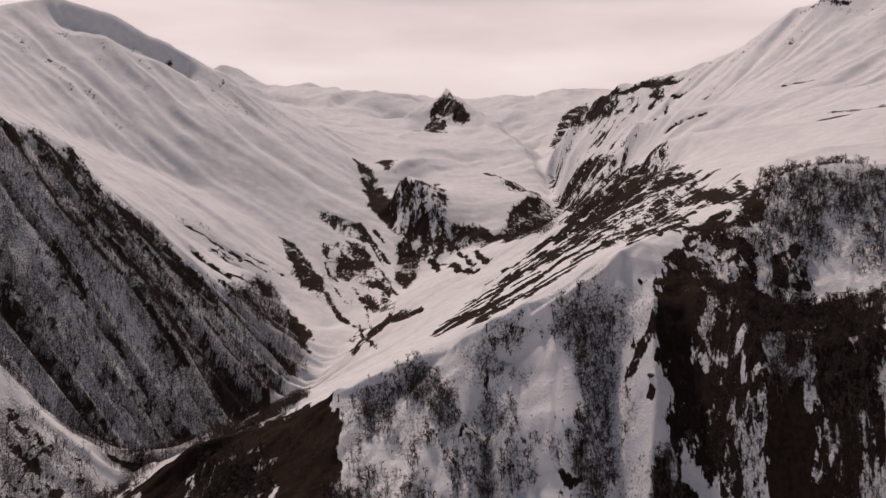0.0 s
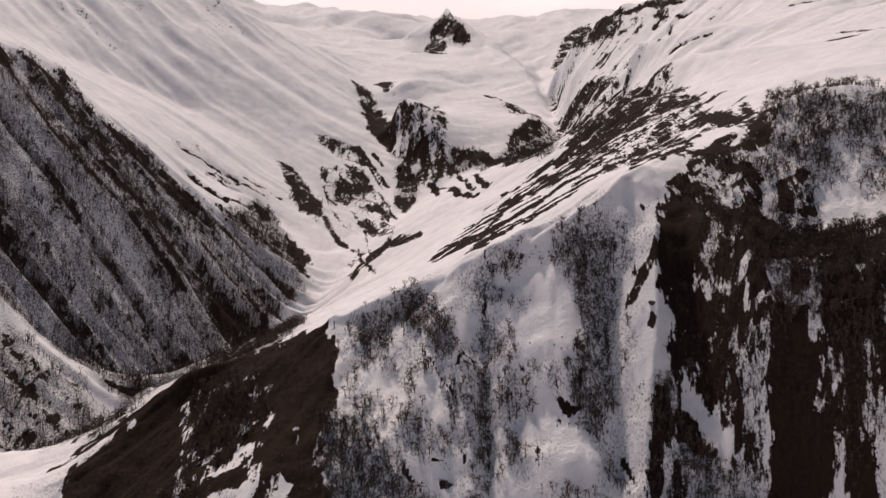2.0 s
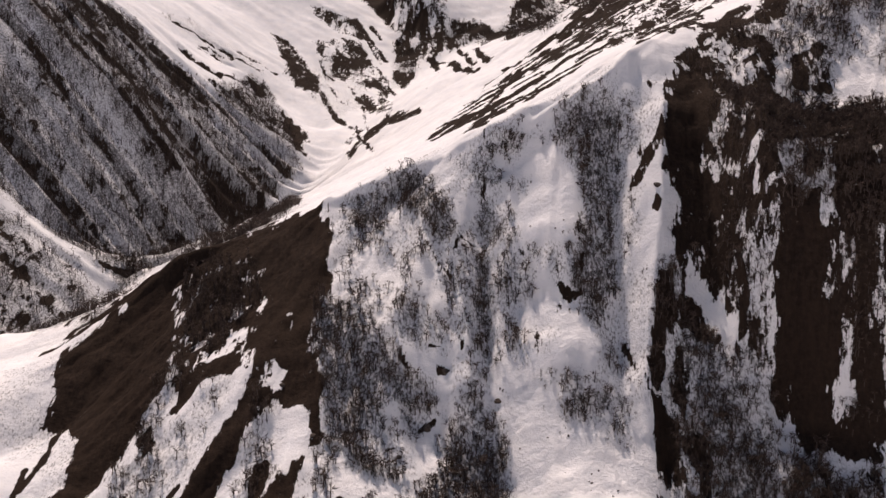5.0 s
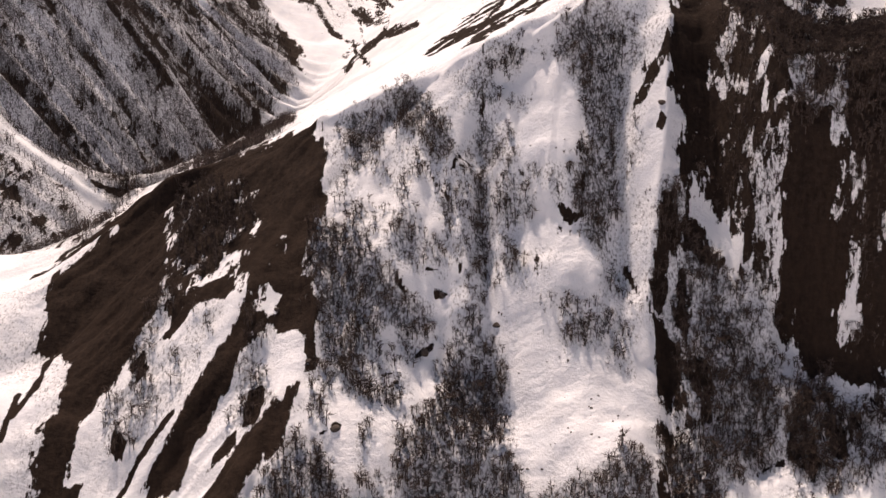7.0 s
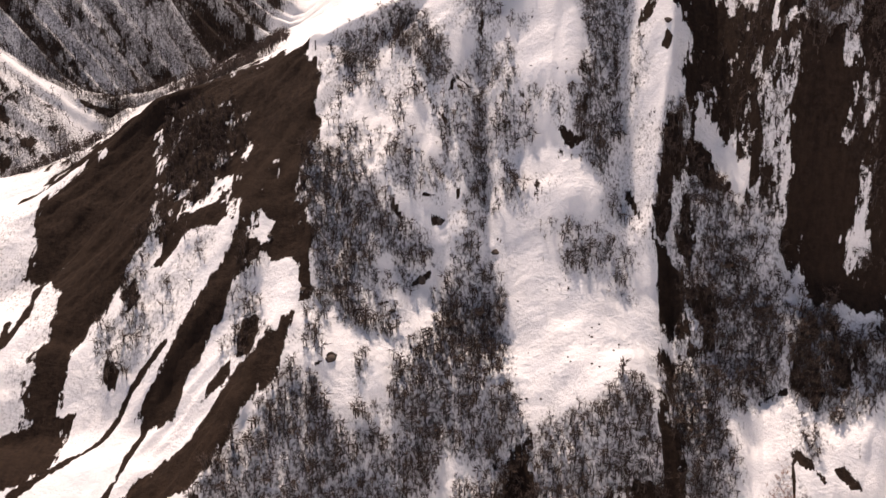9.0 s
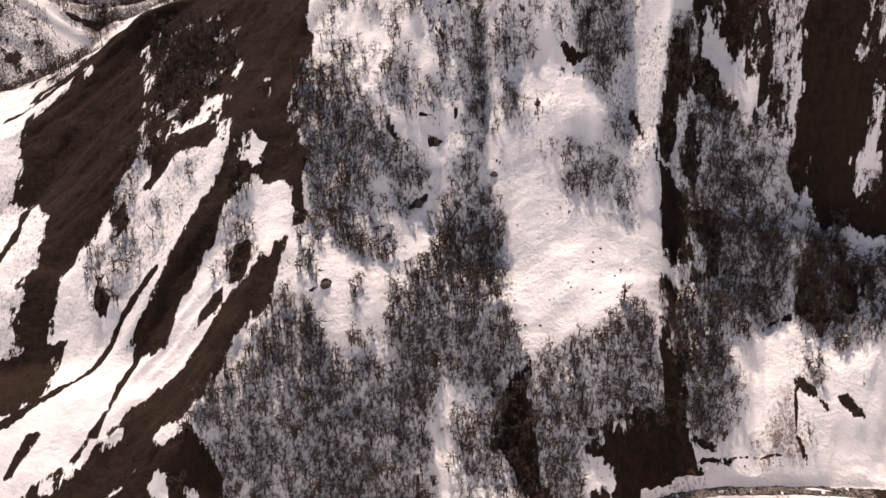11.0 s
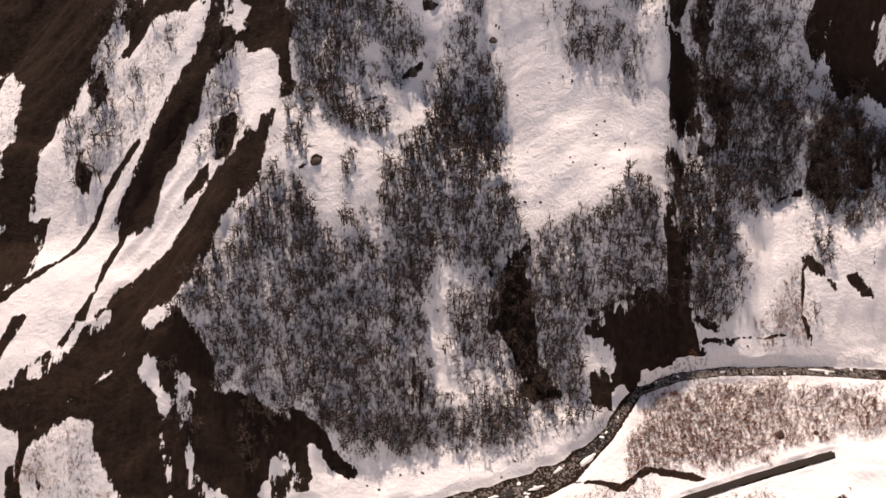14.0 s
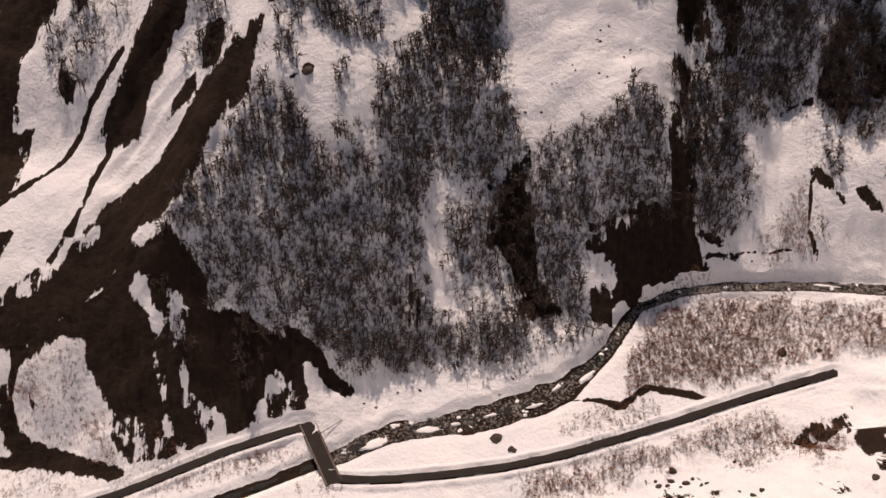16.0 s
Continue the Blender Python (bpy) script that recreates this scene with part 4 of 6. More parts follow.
snowfield((196.4, 529.8), (205, 523.8), (215.4, 516.4), (211.2, 518.3), (204.1, 522.6), (196.7, 528))
snowfield((200.7, 521.6), (209.1, 517.2), (209.6, 516.3), (201.9, 520.1))
snowfield((-91.2, 567.3), (-81.3, 560.8), (-83.5, 554.3), (-88.8, 548.5), (-93.7, 551.8))
snowfield((-92.1, 539.7), (-67.8, 535.8), (-64.4, 517.4), (-71.3, 504.3), (-80, 505.2), (-91.4, 523.8))
dusting(0.5, (-273, 648), (-243, 654), (-232, 600), (-238, 554))
dusting(0.45, (-139, 556), (-107, 587), (-112, 543), (-135, 520), (-154, 486), (-181, 491), (-179, 515), (-166, 545))
dusting(0.45, (-94, 531), (-85, 540), (-67, 532), (-66, 512), (-84, 490), (-99, 480))
dusting(0.45, (-233, 594), (-198, 591), (-191, 555), (-204, 498))
dusting(0.4, (-183, 517), (-140, 545), (-108, 589), (-100, 577), (-121, 515), (-156, 469), (-180, 484))
dusting(0.5, (-167, 361), (-124, 358), (-91, 356), (-90, 345), (-128, 340), (-162, 342))
dusting(0.45, (-164, 395), (-135, 402), (-131, 387), (-153, 384))
dusting(0.6, (-161, 387), (-137, 396), (-124, 376), (-129, 357), (-158, 366))
dusting(0.12, (33, 338), (172, 357), (141, 292), (32, 330))
dusting(0.3, (150, 431), (166, 452), (165, 424), (154, 424))
# wooded broken snow; extra earth left showing to imitate the shade on it
patchy(0.5, (-166.7, 683.9), (-155.2, 688.3), (-121.1, 673.1), (-108.2, 647.4), (-106.7, 626.2), (-114.5, 611.2), (-124.6, 611.8), (-127.9, 594.2), (-142.4, 600.6), (-156.3, 625.1))
patchy(-0.05, (-143.3, 605), (-128.6, 614.4), (-114.5, 611.2), (-107.7, 591.5), (-121.5, 578.9), (-133.8, 576))
patchy(0.05, (-92.2, 596.5), (-84.5, 599.6), (-80.1, 589.3), (-86.5, 578.3), (-93.9, 575.2))
patchy(0, (164.8, 644.7), (173.8, 603.8), (173, 589.8), (166.9, 616.2))
patchy(0.05, (159.5, 623), (171.4, 593.2), (169.7, 578.9), (161.3, 601.9))
patchy(0.05, (186.5, 595), (217.3, 586.7), (203.2, 556), (190.2, 554.8), (181.1, 568.1))
patchy(0.6, (202.9, 540.5), (218.8, 534.4), (221, 518.1), (207.9, 525.3), (201.2, 533.4))
patchy(-0.05, (194.4, 531.8), (216.4, 517), (214.5, 515.6), (196.1, 526.4))
patchy(0.05, (183.3, 548.1), (187.3, 543.2), (186.9, 539.3), (184, 543.1))
patchy(0.08, (205, 552.5), (219.8, 540.2), (218.8, 533.4), (207.7, 537.3), (201.1, 545.2))
patchy(0.05, (-101.3, 404.4), (-92.6, 406.4), (-88.1, 382.3), (-90.4, 361.7), (-95.1, 371.2))
patchy(0, (-60.8, 384), (-49.8, 387.7), (-43.6, 369.9), (-57.7, 363), (-68.8, 363))
patchy(0.05, (68.9, 428.9), (76.9, 428.1), (80.3, 417.9), (73, 406.3), (68.5, 413.6))
patchy(-0.05, (-87.7, 372.3), (-75.5, 366.3), (-77, 356.7), (-85.7, 356.4))
patchy(-0.1, (-122.8, 370.4), (-106.4, 367.4), (-98.7, 357.6), (-113, 348.1), (-123.1, 356.5))
wood(0.4, (273, 887), (300, 880), (321, 740), (368, 726), (325, 636), (286, 655), (271, 671), (279, 701), (248, 724), (228, 740))
wood(0.25, (150, 700), (187, 755), (230, 759), (239, 721), (227, 695), (180, 692))
wood(0.55, (251, 787), (308, 745), (351, 727), (310, 632), (280, 666), (272, 691), (246, 689), (229, 718))
wood(1, (-60.4, 679.5), (-46.3, 681.8), (-25, 682.5), (-18.1, 688.2), (-9.2, 679), (1.4, 657.5), (9.8, 645.7), (9.1, 630.6), (-0.1, 626.4), (-8.3, 629.2), (-3.5, 637), (-10.3, 648.3), (-24.4, 661.9), (-31.7, 669.1), (-29.1, 651.8), (-34, 646.9), (-45.1, 659.7), (-55.3, 657.7))
wood(0.55, (-58.7, 658.1), (-30.6, 647.3), (-26.7, 633.1), (-9.4, 600.6), (-22.6, 612.5), (-43.7, 638.9), (-54.1, 641.3))
wood(0.28, (-68.8, 674.4), (9.8, 643.5), (9.5, 583.6), (-54, 599.5))
wood(1.1, (-65.6, 605.4), (-54.1, 601), (-40.5, 587.9), (-27.1, 571.1), (-19.2, 560.5), (-8.5, 552.8), (0.4, 549.3), (1.9, 543.4), (-6.8, 535.5), (-15.3, 527.8), (-20, 537.1), (-27.4, 541.5), (-31.3, 529.6), (-39.1, 518.3), (-49.9, 511.6), (-56.3, 520.1), (-61, 540.7), (-67.5, 561.7), (-71.9, 602.3))
wood(0.75, (-42.2, 521.1), (-22.8, 533.9), (-18.2, 526.8), (-24.8, 514.5), (-18.7, 502.3), (-35, 498.4), (-46.5, 504.9))
wood(0.5, (-60, 631.7), (-35.3, 607.8), (-2.9, 582.9), (-8.8, 568.3), (-24.1, 570.7), (-47.3, 596.6))
wood(0.55, (6.5, 678.2), (27.2, 678.2), (40.8, 672.6), (40.2, 655.5), (30.1, 655.7), (16.8, 667.3))
wood(0.9, (27.2, 679.1), (47.9, 684.3), (56.3, 677.2), (51, 671.6), (46, 675.9), (45.5, 662.9), (37.3, 670.6))
wood(0.95, (40.3, 658.7), (51.9, 656.2), (52.7, 650.5), (43.4, 651.9))
wood(0.95, (25.1, 656.5), (33.4, 652.7), (36.5, 644.9), (44.5, 638.6), (46.3, 627.6), (42.1, 620.2), (35.8, 623.6), (26.3, 631.5))
wood(1.2, (22.9, 628.5), (30.2, 628.9), (30.3, 588.9), (26.9, 554.1), (24.1, 563.7), (22.9, 598.1))
wood(0.7, (32.5, 620.6), (43.7, 619.8), (48.1, 609.8), (55.7, 604), (53.9, 598.6), (41.2, 596), (35, 597.9))
wood(0.4, (31.9, 599.9), (42.7, 593.4), (42.3, 585), (32.2, 588))
wood(1.05, (81.8, 682.8), (95.6, 686.4), (111.3, 688), (114.2, 664.5), (108.9, 642.4), (104.6, 616.7), (101.1, 597.4), (92.7, 578.5), (85.9, 574.5), (78.3, 591.9), (74.2, 602.1), (73.3, 611.5), (83.3, 617.1), (86.6, 636.3), (79.7, 653.6), (74, 664.8), (73, 675.1))
wood(0.45, (51.7, 618.5), (73.4, 612.6), (74.1, 599.9), (60.3, 603.8))
wood(0.6, (58, 678.7), (73, 675.1), (77.2, 663.7), (64.4, 670.7))
wood(0.85, (37.5, 582.5), (48.3, 581), (49, 565.4), (42.9, 565.7), (38.7, 573.5))
wood(0.9, (69.1, 554.1), (86.4, 547.9), (95.4, 547.7), (91.5, 538.1), (75.9, 529.8), (67.8, 536.7), (63.9, 543.9))
wood(0.5, (51.6, 558.5), (66.1, 554.6), (64.2, 547.5), (54.1, 551.3))
wood(0.8, (96.9, 547.7), (103.8, 543.2), (99, 517.1), (93.6, 519.5), (92.3, 532.8))
wood(0.4, (89.1, 575.7), (102.7, 582.9), (102.3, 554.3), (89.8, 552.5))
wood(0.6, (64.2, 527.3), (69.8, 520.2), (68.4, 504.7), (63.7, 504.3))
wood(0.75, (9.4, 541.9), (15.3, 549.1), (24.3, 550.4), (30.3, 547.6), (37.2, 533.6), (38, 519.4), (29.3, 516.5), (20.8, 519), (6.4, 518.9), (0.6, 527.7))
wood(0.4, (15.6, 571), (23.4, 577.7), (24.4, 552.3), (16.8, 549))
wood(1.1, (127.2, 592.6), (135.4, 594.4), (131.7, 578.3), (127, 564.5), (115.7, 545.5), (114.6, 561.7), (120.6, 576.4))
wood(0.8, (131.2, 574.3), (146.7, 574.3), (157.2, 549.9), (165.5, 546.1), (175, 533.8), (179.1, 524.3), (176.1, 512.6), (124, 519.2), (123, 531.3), (123.9, 548.8))
wood(0.6, (165.1, 584.7), (172, 571.1), (176.6, 553.9), (178.6, 535.7), (167.8, 542.2), (164.9, 563.3))
wood(0.5, (134.8, 578.7), (144.4, 580.3), (153.9, 564.7), (163.8, 553), (156.9, 547.8), (141.7, 563.1))
wood(0.9, (150.5, 588.7), (156.6, 588), (155.6, 582.3), (150.6, 583.3))
wood(0.7, (165.6, 641), (173.6, 602.7), (172.3, 592.3), (167.1, 617.2))
wood(0.8, (160, 621.6), (170.6, 595.6), (169, 581.5), (162.3, 600.3))
wood(0.7, (186.8, 590.8), (212.6, 581.2), (200.8, 557.1), (190.3, 555.5), (182.2, 567.6))
wood(0.9, (203.3, 539.3), (218.8, 533.4), (221, 518.5), (207.9, 525.3), (202.3, 532.6))
wood(0.7, (196.9, 529.9), (215.3, 517.5), (213.4, 516.8), (197.2, 526.1))
wood(0.5, (182.5, 526.7), (190.3, 514.7), (218.1, 494.5), (213.8, 480.3), (175.3, 496.7), (174.3, 510.8))
wood(0.8, (174, 657.5), (259.1, 650.6), (225.2, 561.8), (215.1, 588.4), (204.5, 611), (183.4, 588.5), (177.5, 622.5))
wood(0.6, (111.1, 684.9), (122, 676.8), (123, 657.8), (113.3, 655.2))
wood(0.35, (108.9, 642.4), (119.5, 629.1), (110.3, 601.2), (106.6, 606.7))
wood(0.4, (101.9, 574.3), (109.7, 568.2), (113, 548.3), (106.5, 541.1))
wood(1.25, (-71.2, 470.2), (-64.9, 479.6), (-57.6, 475.3), (-50.4, 468), (-43.1, 458.8), (-31.6, 455.9), (-10.8, 458.9), (3.2, 459.9), (4.5, 450.8), (1.1, 435), (-1, 419), (3.7, 404), (-0.7, 389.9), (-23.3, 386.1), (-32.2, 390.1), (-50, 394.9), (-67.9, 397.5), (-83.5, 400.2), (-86.1, 410.3), (-88.5, 419.8), (-104, 422.1), (-93.9, 436.2), (-79.8, 456.7))
wood(1.2, (-18.4, 486.2), (-11.7, 497.6), (-2.2, 509.8), (10.1, 523.5), (20.2, 529.1), (32.8, 530.2), (37.7, 516.9), (39.7, 494.8), (42.9, 475.8), (46.4, 466.9), (41.6, 462.3), (29.6, 455.7), (24.7, 451.6), (3.3, 456.3), (-13, 453), (-24.7, 457.3), (-20.2, 468))
wood(1.2, (-35, 489.2), (-27.7, 486.8), (-27.3, 475.1), (-34.1, 467), (-35.5, 476.7))
wood(1.2, (-34, 464.9), (-20.1, 466.3), (-24.7, 457.3), (-36.2, 456.1))
wood(0.8, (-61.5, 500.8), (-54.6, 502.6), (-51.2, 486.9), (-58, 483.6))
wood(0.75, (-45.8, 513.6), (-14.6, 520.4), (-12, 510.2), (-26, 499.8), (-37.9, 501.7))
wood(1, (-47.8, 462.7), (-40.9, 463.4), (-42, 458.9), (-46.5, 458.2))
wood(0.75, (8, 448.9), (27.1, 449.8), (31.7, 430.1), (40.9, 412.3), (42.5, 396), (19.8, 396.6), (12.9, 413.6), (5.8, 429))
wood(1.1, (27.2, 454.6), (44, 460.4), (43.8, 441.5), (48.2, 421.5), (54.6, 406.7), (40.7, 406.7), (36.5, 425.5), (29.4, 434.2))
wood(1.25, (44, 465.6), (55.9, 471.7), (62.6, 465.2), (73.6, 465.5), (82.9, 471.7), (92.8, 478.9), (103.5, 479), (105.3, 456.6), (105.3, 441.7), (92.6, 435), (80, 433), (78, 429.2), (71.3, 429), (63.7, 406.3), (50, 406.9), (46, 431.3), (43.8, 445))
wood(1, (22.1, 398.3), (45, 398.8), (46.8, 387.6), (26.5, 388.3), (19.8, 392.5))
wood(0.6, (-0.9, 404.2), (19.8, 398.7), (19.7, 388.2), (-0.7, 389.9))
wood(0.85, (122.7, 525.7), (165.8, 521), (169.8, 502.5), (161.3, 491.2), (150.4, 485.7), (140.9, 471.6), (137.3, 454.9), (129.7, 441.9), (117.6, 441.5), (115.8, 484.9))
wood(0.7, (169.3, 484.2), (177.5, 479.1), (176, 451.1), (168.2, 459.5))
wood(0.9, (179.6, 516.2), (198.2, 510.1), (196.3, 479.5), (182, 481.7), (173.8, 497))
wood(0.9, (165.1, 439), (169.2, 436.9), (167.7, 432.3), (164.5, 433.7))
wood(0.5, (140.9, 471.6), (151.2, 471.5), (146, 441.2), (136.6, 441.4))
wood(0.7, (-105.9, 410.6), (-99, 402.5), (-92.2, 396.2), (-89.3, 385.4), (-98.3, 388.6), (-103.3, 396.1))
wood(0.7, (-74.3, 396.3), (-61.3, 401), (-58.9, 391.3), (-69.2, 373.1), (-73.8, 379.7))
wood(0.9, (107.7, 494.1), (114.5, 488.1), (118.9, 465.6), (108.2, 460))
wood(0.8, (-169.2, 683.7), (-155.2, 688), (-120.1, 667.5), (-107.7, 644.2), (-106.7, 626.2), (-114.5, 611.2), (-124.6, 611.8), (-127.9, 594.2), (-143.3, 605), (-156.5, 633.9))
wood(0.6, (-160.1, 590.4), (-149.9, 604.2), (-139.3, 571.4), (-149.2, 557.1), (-159.5, 533.8), (-165.9, 546.7))
wood(0.55, (-100.9, 549.6), (-92.7, 555.2), (-85.9, 525.7), (-88.6, 487.2), (-97.7, 491.1))
wood(0.5, (-63.1, 517.6), (-53.6, 520.8), (-46.3, 501.8), (-55.1, 480.6))
wood(0.6, (240.6, 777.4), (262.1, 772.2), (316.6, 733.3), (298, 687.4), (278.4, 703.4), (255.8, 705), (245.1, 719.7), (223.3, 712.3))
wood(0.6, (226.4, 722.8), (255.8, 705), (242.9, 666.8), (215.5, 673.7))
wood(1, (209.7, 673.1), (282.2, 649), (234.8, 536.8), (192, 558.2), (182.9, 585.5))
wood(0.35, (196.6, 746.9), (226.2, 735.8), (184.6, 591.4), (169.2, 638.6))
# trees added to darken the same slope, which lies in shade
wood(0.85, (178.7, 512.1), (190.5, 505.5), (217.5, 492.4), (208.3, 460.6), (180.3, 473), (173.8, 489.2))
wood(0.7, (147, 491.2), (161.1, 497.8), (170.2, 490.6), (153.5, 481.5))
wood(0.8, (182, 480), (196, 477.2), (194.1, 462.2), (185.3, 468.6))
wood(0.6, (130.5, 593.3), (149.8, 596.1), (143.7, 575.5), (157.2, 549.9), (177.5, 531), (175.6, 510.4), (123.7, 516.9), (125.2, 547.9))
wood(0.6, (164.1, 594.5), (175.8, 564), (180.4, 536.7), (165.5, 546.1), (163.3, 569.6))
# trees added in place of the shadow that the knoll casts on its foot
wood(0.8, (45.3, 406.6), (68.3, 405.9), (76.4, 399.5), (58.3, 391), (44.6, 387.7))
wood(0.6, (-23.3, 387.7), (3.8, 391.7), (3.9, 386.3), (-21, 383.5))
wood(0.55, (-172.6, 536.1), (-152.4, 543.1), (-140, 516.1), (-148.3, 499.4), (-170.6, 506.1))
wood(0.5, (-95.9, 536), (-85, 542.3), (-79.1, 499.4), (-91.7, 488.9))
wood(0.3, (-134.4, 562.9), (-113.4, 568.7), (-108.2, 557.2), (-133.3, 512.9), (-143, 502.2), (-151.4, 514))
wood(1.1, (-50.1, 395.7), (-23.4, 396.5), (3.8, 399.1), (5, 387.6), (-12, 384.6), (-23.2, 383.3), (-32.2, 386.1))
wood(1, (3.7, 404), (47.6, 406.7), (47.9, 385.5), (3.9, 387))
wood(0.9, (203.3, 555.6), (239.7, 549.1), (229.5, 520.2), (199.8, 532.8))
wood(0.7, (216.3, 557.1), (232.9, 548.7), (224.6, 505.8), (208.9, 514.2))
wood(0.6, (149.9, 630), (193.3, 562.6), (184.9, 553.5), (142.9, 597.7))
wood(1.1, (179.4, 514.8), (190.5, 505.5), (200.2, 501.7), (197.6, 481.2), (180.3, 473), (171.8, 480.5))
wood(1, (201.9, 493), (215.8, 487), (208.3, 460.6), (197, 470.4))
wood(1.1, (115.4, 496.4), (135.9, 498.4), (136, 471.2), (132.4, 454.5), (122.3, 438), (111.4, 433.9))
wood(1, (135.9, 521.1), (170.6, 521.5), (169.6, 488.4), (159, 490.5), (144.1, 479.6), (134, 477.6))
wood(0.9, (170.6, 521.5), (198.5, 514.1), (197, 485.7), (190.4, 476), (179.2, 474.3), (170, 472), (169.6, 488.4))
wood(0.6, (120.7, 460.2), (140.2, 462.9), (147.1, 453.8), (141.2, 441.2), (124.6, 436))
wood(0.8, (167.6, 470.3), (174, 469.4), (178.1, 450.7), (173.4, 448.2), (167, 457.9))
wood(0.5, (-92.8, 419.3), (-73, 419.2), (-50.1, 398.1), (-58.9, 391.3), (-76.5, 396.3))
wood(0.7, (171, 689), (240, 677), (200, 545), (158, 614))
wood(0.4, (9.8, 633.6), (26.7, 650.6), (32.6, 625.6), (41.8, 612.1), (49.6, 576.4), (27.8, 566.7), (9.5, 574.9))
wood(0.4, (-23.3, 631.4), (9.7, 620.8), (18.9, 587.6), (3.4, 570), (-21.4, 582.7))
thicket(0.9, (-133, 367), (-125, 372), (-119, 361), (-122, 355), (-130, 359))
thicket(0.8, (-165, 384), (-153, 383), (-151, 375), (-162, 374))
thicket(0.5, (-107, 367), (-91, 356), (-76, 358), (-86, 349), (-108, 350))
thicket(1.8, (84, 386), (94, 407), (114, 417), (152, 411), (185, 397), (181, 384), (143, 376), (118, 368), (89, 375), (80, 370))
thicket(0.8, (80, 370), (58, 363), (52, 356), (76, 353), (95, 359))
thicket(1.8, (37, 336), (64, 339), (81, 344), (93, 343), (89, 335), (52, 326), (38, 328))
thicket(0.5, (119, 352), (134, 345), (128, 334), (119, 343))
thicket(0.5, (-81, 348), (-58, 354), (-45, 356), (-44, 350), (-64, 345), (-78, 343))
thicket(0.3, (137, 352), (156, 349), (141, 324), (129, 326))
thicket(1.1, (93, 349), (115, 354), (134, 345), (127, 332), (116, 332), (107, 342), (93, 342))
thicket(0.8, (136, 337), (149, 341), (147, 330), (131, 315))
thicket(0.4, (-48, 341), (-30, 335), (-30, 332), (-47, 334))
thicket(0.5, (-127, 360), (-121, 366), (-117, 356), (-124, 354))
thicket(0.6, (140, 448), (162, 454), (161, 430), (141, 432))
thicket(0.9, (-87.3, 351.9), (-56.9, 356.1), (-48.1, 355.4), (-52.3, 352.9), (-73.1, 345.2), (-83.9, 344.6))
thicket(1, (-42.5, 351.7), (-30.7, 354.1), (-28.8, 334.1), (-37.4, 334.9))
thicket(0.6, (-117.5, 348.1), (-84.4, 348.7), (-93.9, 339.1), (-111.9, 341.5))
thicket(0.9, (-161, 380.1), (-150, 378.7), (-142.6, 371.5), (-154.1, 370.6))
thicket(1, (-129.8, 363), (-120.5, 363), (-118.1, 351.7), (-129.7, 352.7))
thicket(0.5, (-163.7, 351.7), (-133.1, 347.3), (-131.5, 340.5), (-160.7, 341.8))
thicket(0.8, (153, 453.6), (163.7, 456.8), (160.6, 429.8), (163.1, 425), (147.3, 427.2), (143.7, 441.3))
thicket(0.9, (88.1, 414.3), (107.6, 423.3), (119.7, 427.3), (122.1, 424.1), (102.2, 414.7), (89.7, 406.7))
thicket(1.2, (83.6, 393.3), (101.5, 409.1), (130.5, 416.7), (152.8, 414.3), (145.4, 382.1), (121.9, 372.8), (100.5, 372.2), (83.5, 373.9))
thicket(1, (165.1, 408.6), (188.6, 406.7), (181.6, 384), (164.4, 389.1))
thicket(1, (117.9, 352.8), (128.7, 355.6), (132.4, 341.7), (122.3, 336.3), (118.4, 344.3))
thicket(1.1, (55.1, 346.8), (71.9, 348.1), (89.2, 346.6), (86.8, 336.9), (66.5, 334.7), (54.1, 334.4))
thicket(1.1, (43.9, 335.1), (64.6, 336), (69.4, 325.8), (43.3, 326.9))
thicket(1, (101.5, 353), (118.7, 356.7), (116.2, 343.4), (104.4, 345.4))
thicket(0.8, (136.2, 344.5), (150.2, 346.8), (148.5, 329.4), (134, 317), (131.1, 326.7))
thicket(0.5, (-160.8, 389.2), (-139.5, 389.1), (-134.7, 376.3), (-151.6, 370.2))
far_wood(1, (-539, 1244), (-523, 1306), (-505, 1396), (-472, 1388), (-436, 1527), (-383, 1498), (-331, 1505), (-321, 1866), (-223, 1601), (-204, 1523), (-242, 1374), (-275, 1277), (-255, 998), (-277, 934), (-329, 969), (-378, 970), (-415, 946), (-438, 928), (-540, 1158))
far_wood(0.6, (-399, 930), (-374, 939), (-333, 950), (-276, 914), (-221, 689), (-266, 736), (-349, 799), (-350, 746), (-413, 894))
far_wood(0.25, (-294, 1997), (-183, 1784), (-128, 1851), (-173, 2158))
far_wood(0.5, (273, 1348), (207, 1180), (164, 1311))
far_wood(0.15, (-502, 1867), (-487, 1933), (-332, 1959), (-330, 1889))
far_wood(0.6, (19, 2206), (56, 2204), (87, 2205), (103, 2168), (134, 2183), (145, 2255), (176, 2347), (199, 2385), (225, 2377), (266, 2330), (181, 1626), (155, 1590), (115, 1785), (66, 2143), (19, 2118), (7, 2152))
far_wood(0.5, (-98, 2234), (-79, 2231), (-47, 2146), (-51, 2074), (-70, 1961), (-94, 2016), (-95, 2151))
far_wood(0.75, (-289, 950), (-252, 985), (-146, 703), (-119, 704), (-113, 824), (-210, 1440), (-200, 1058), (-283, 1333), (-319, 1189), (-304, 972))

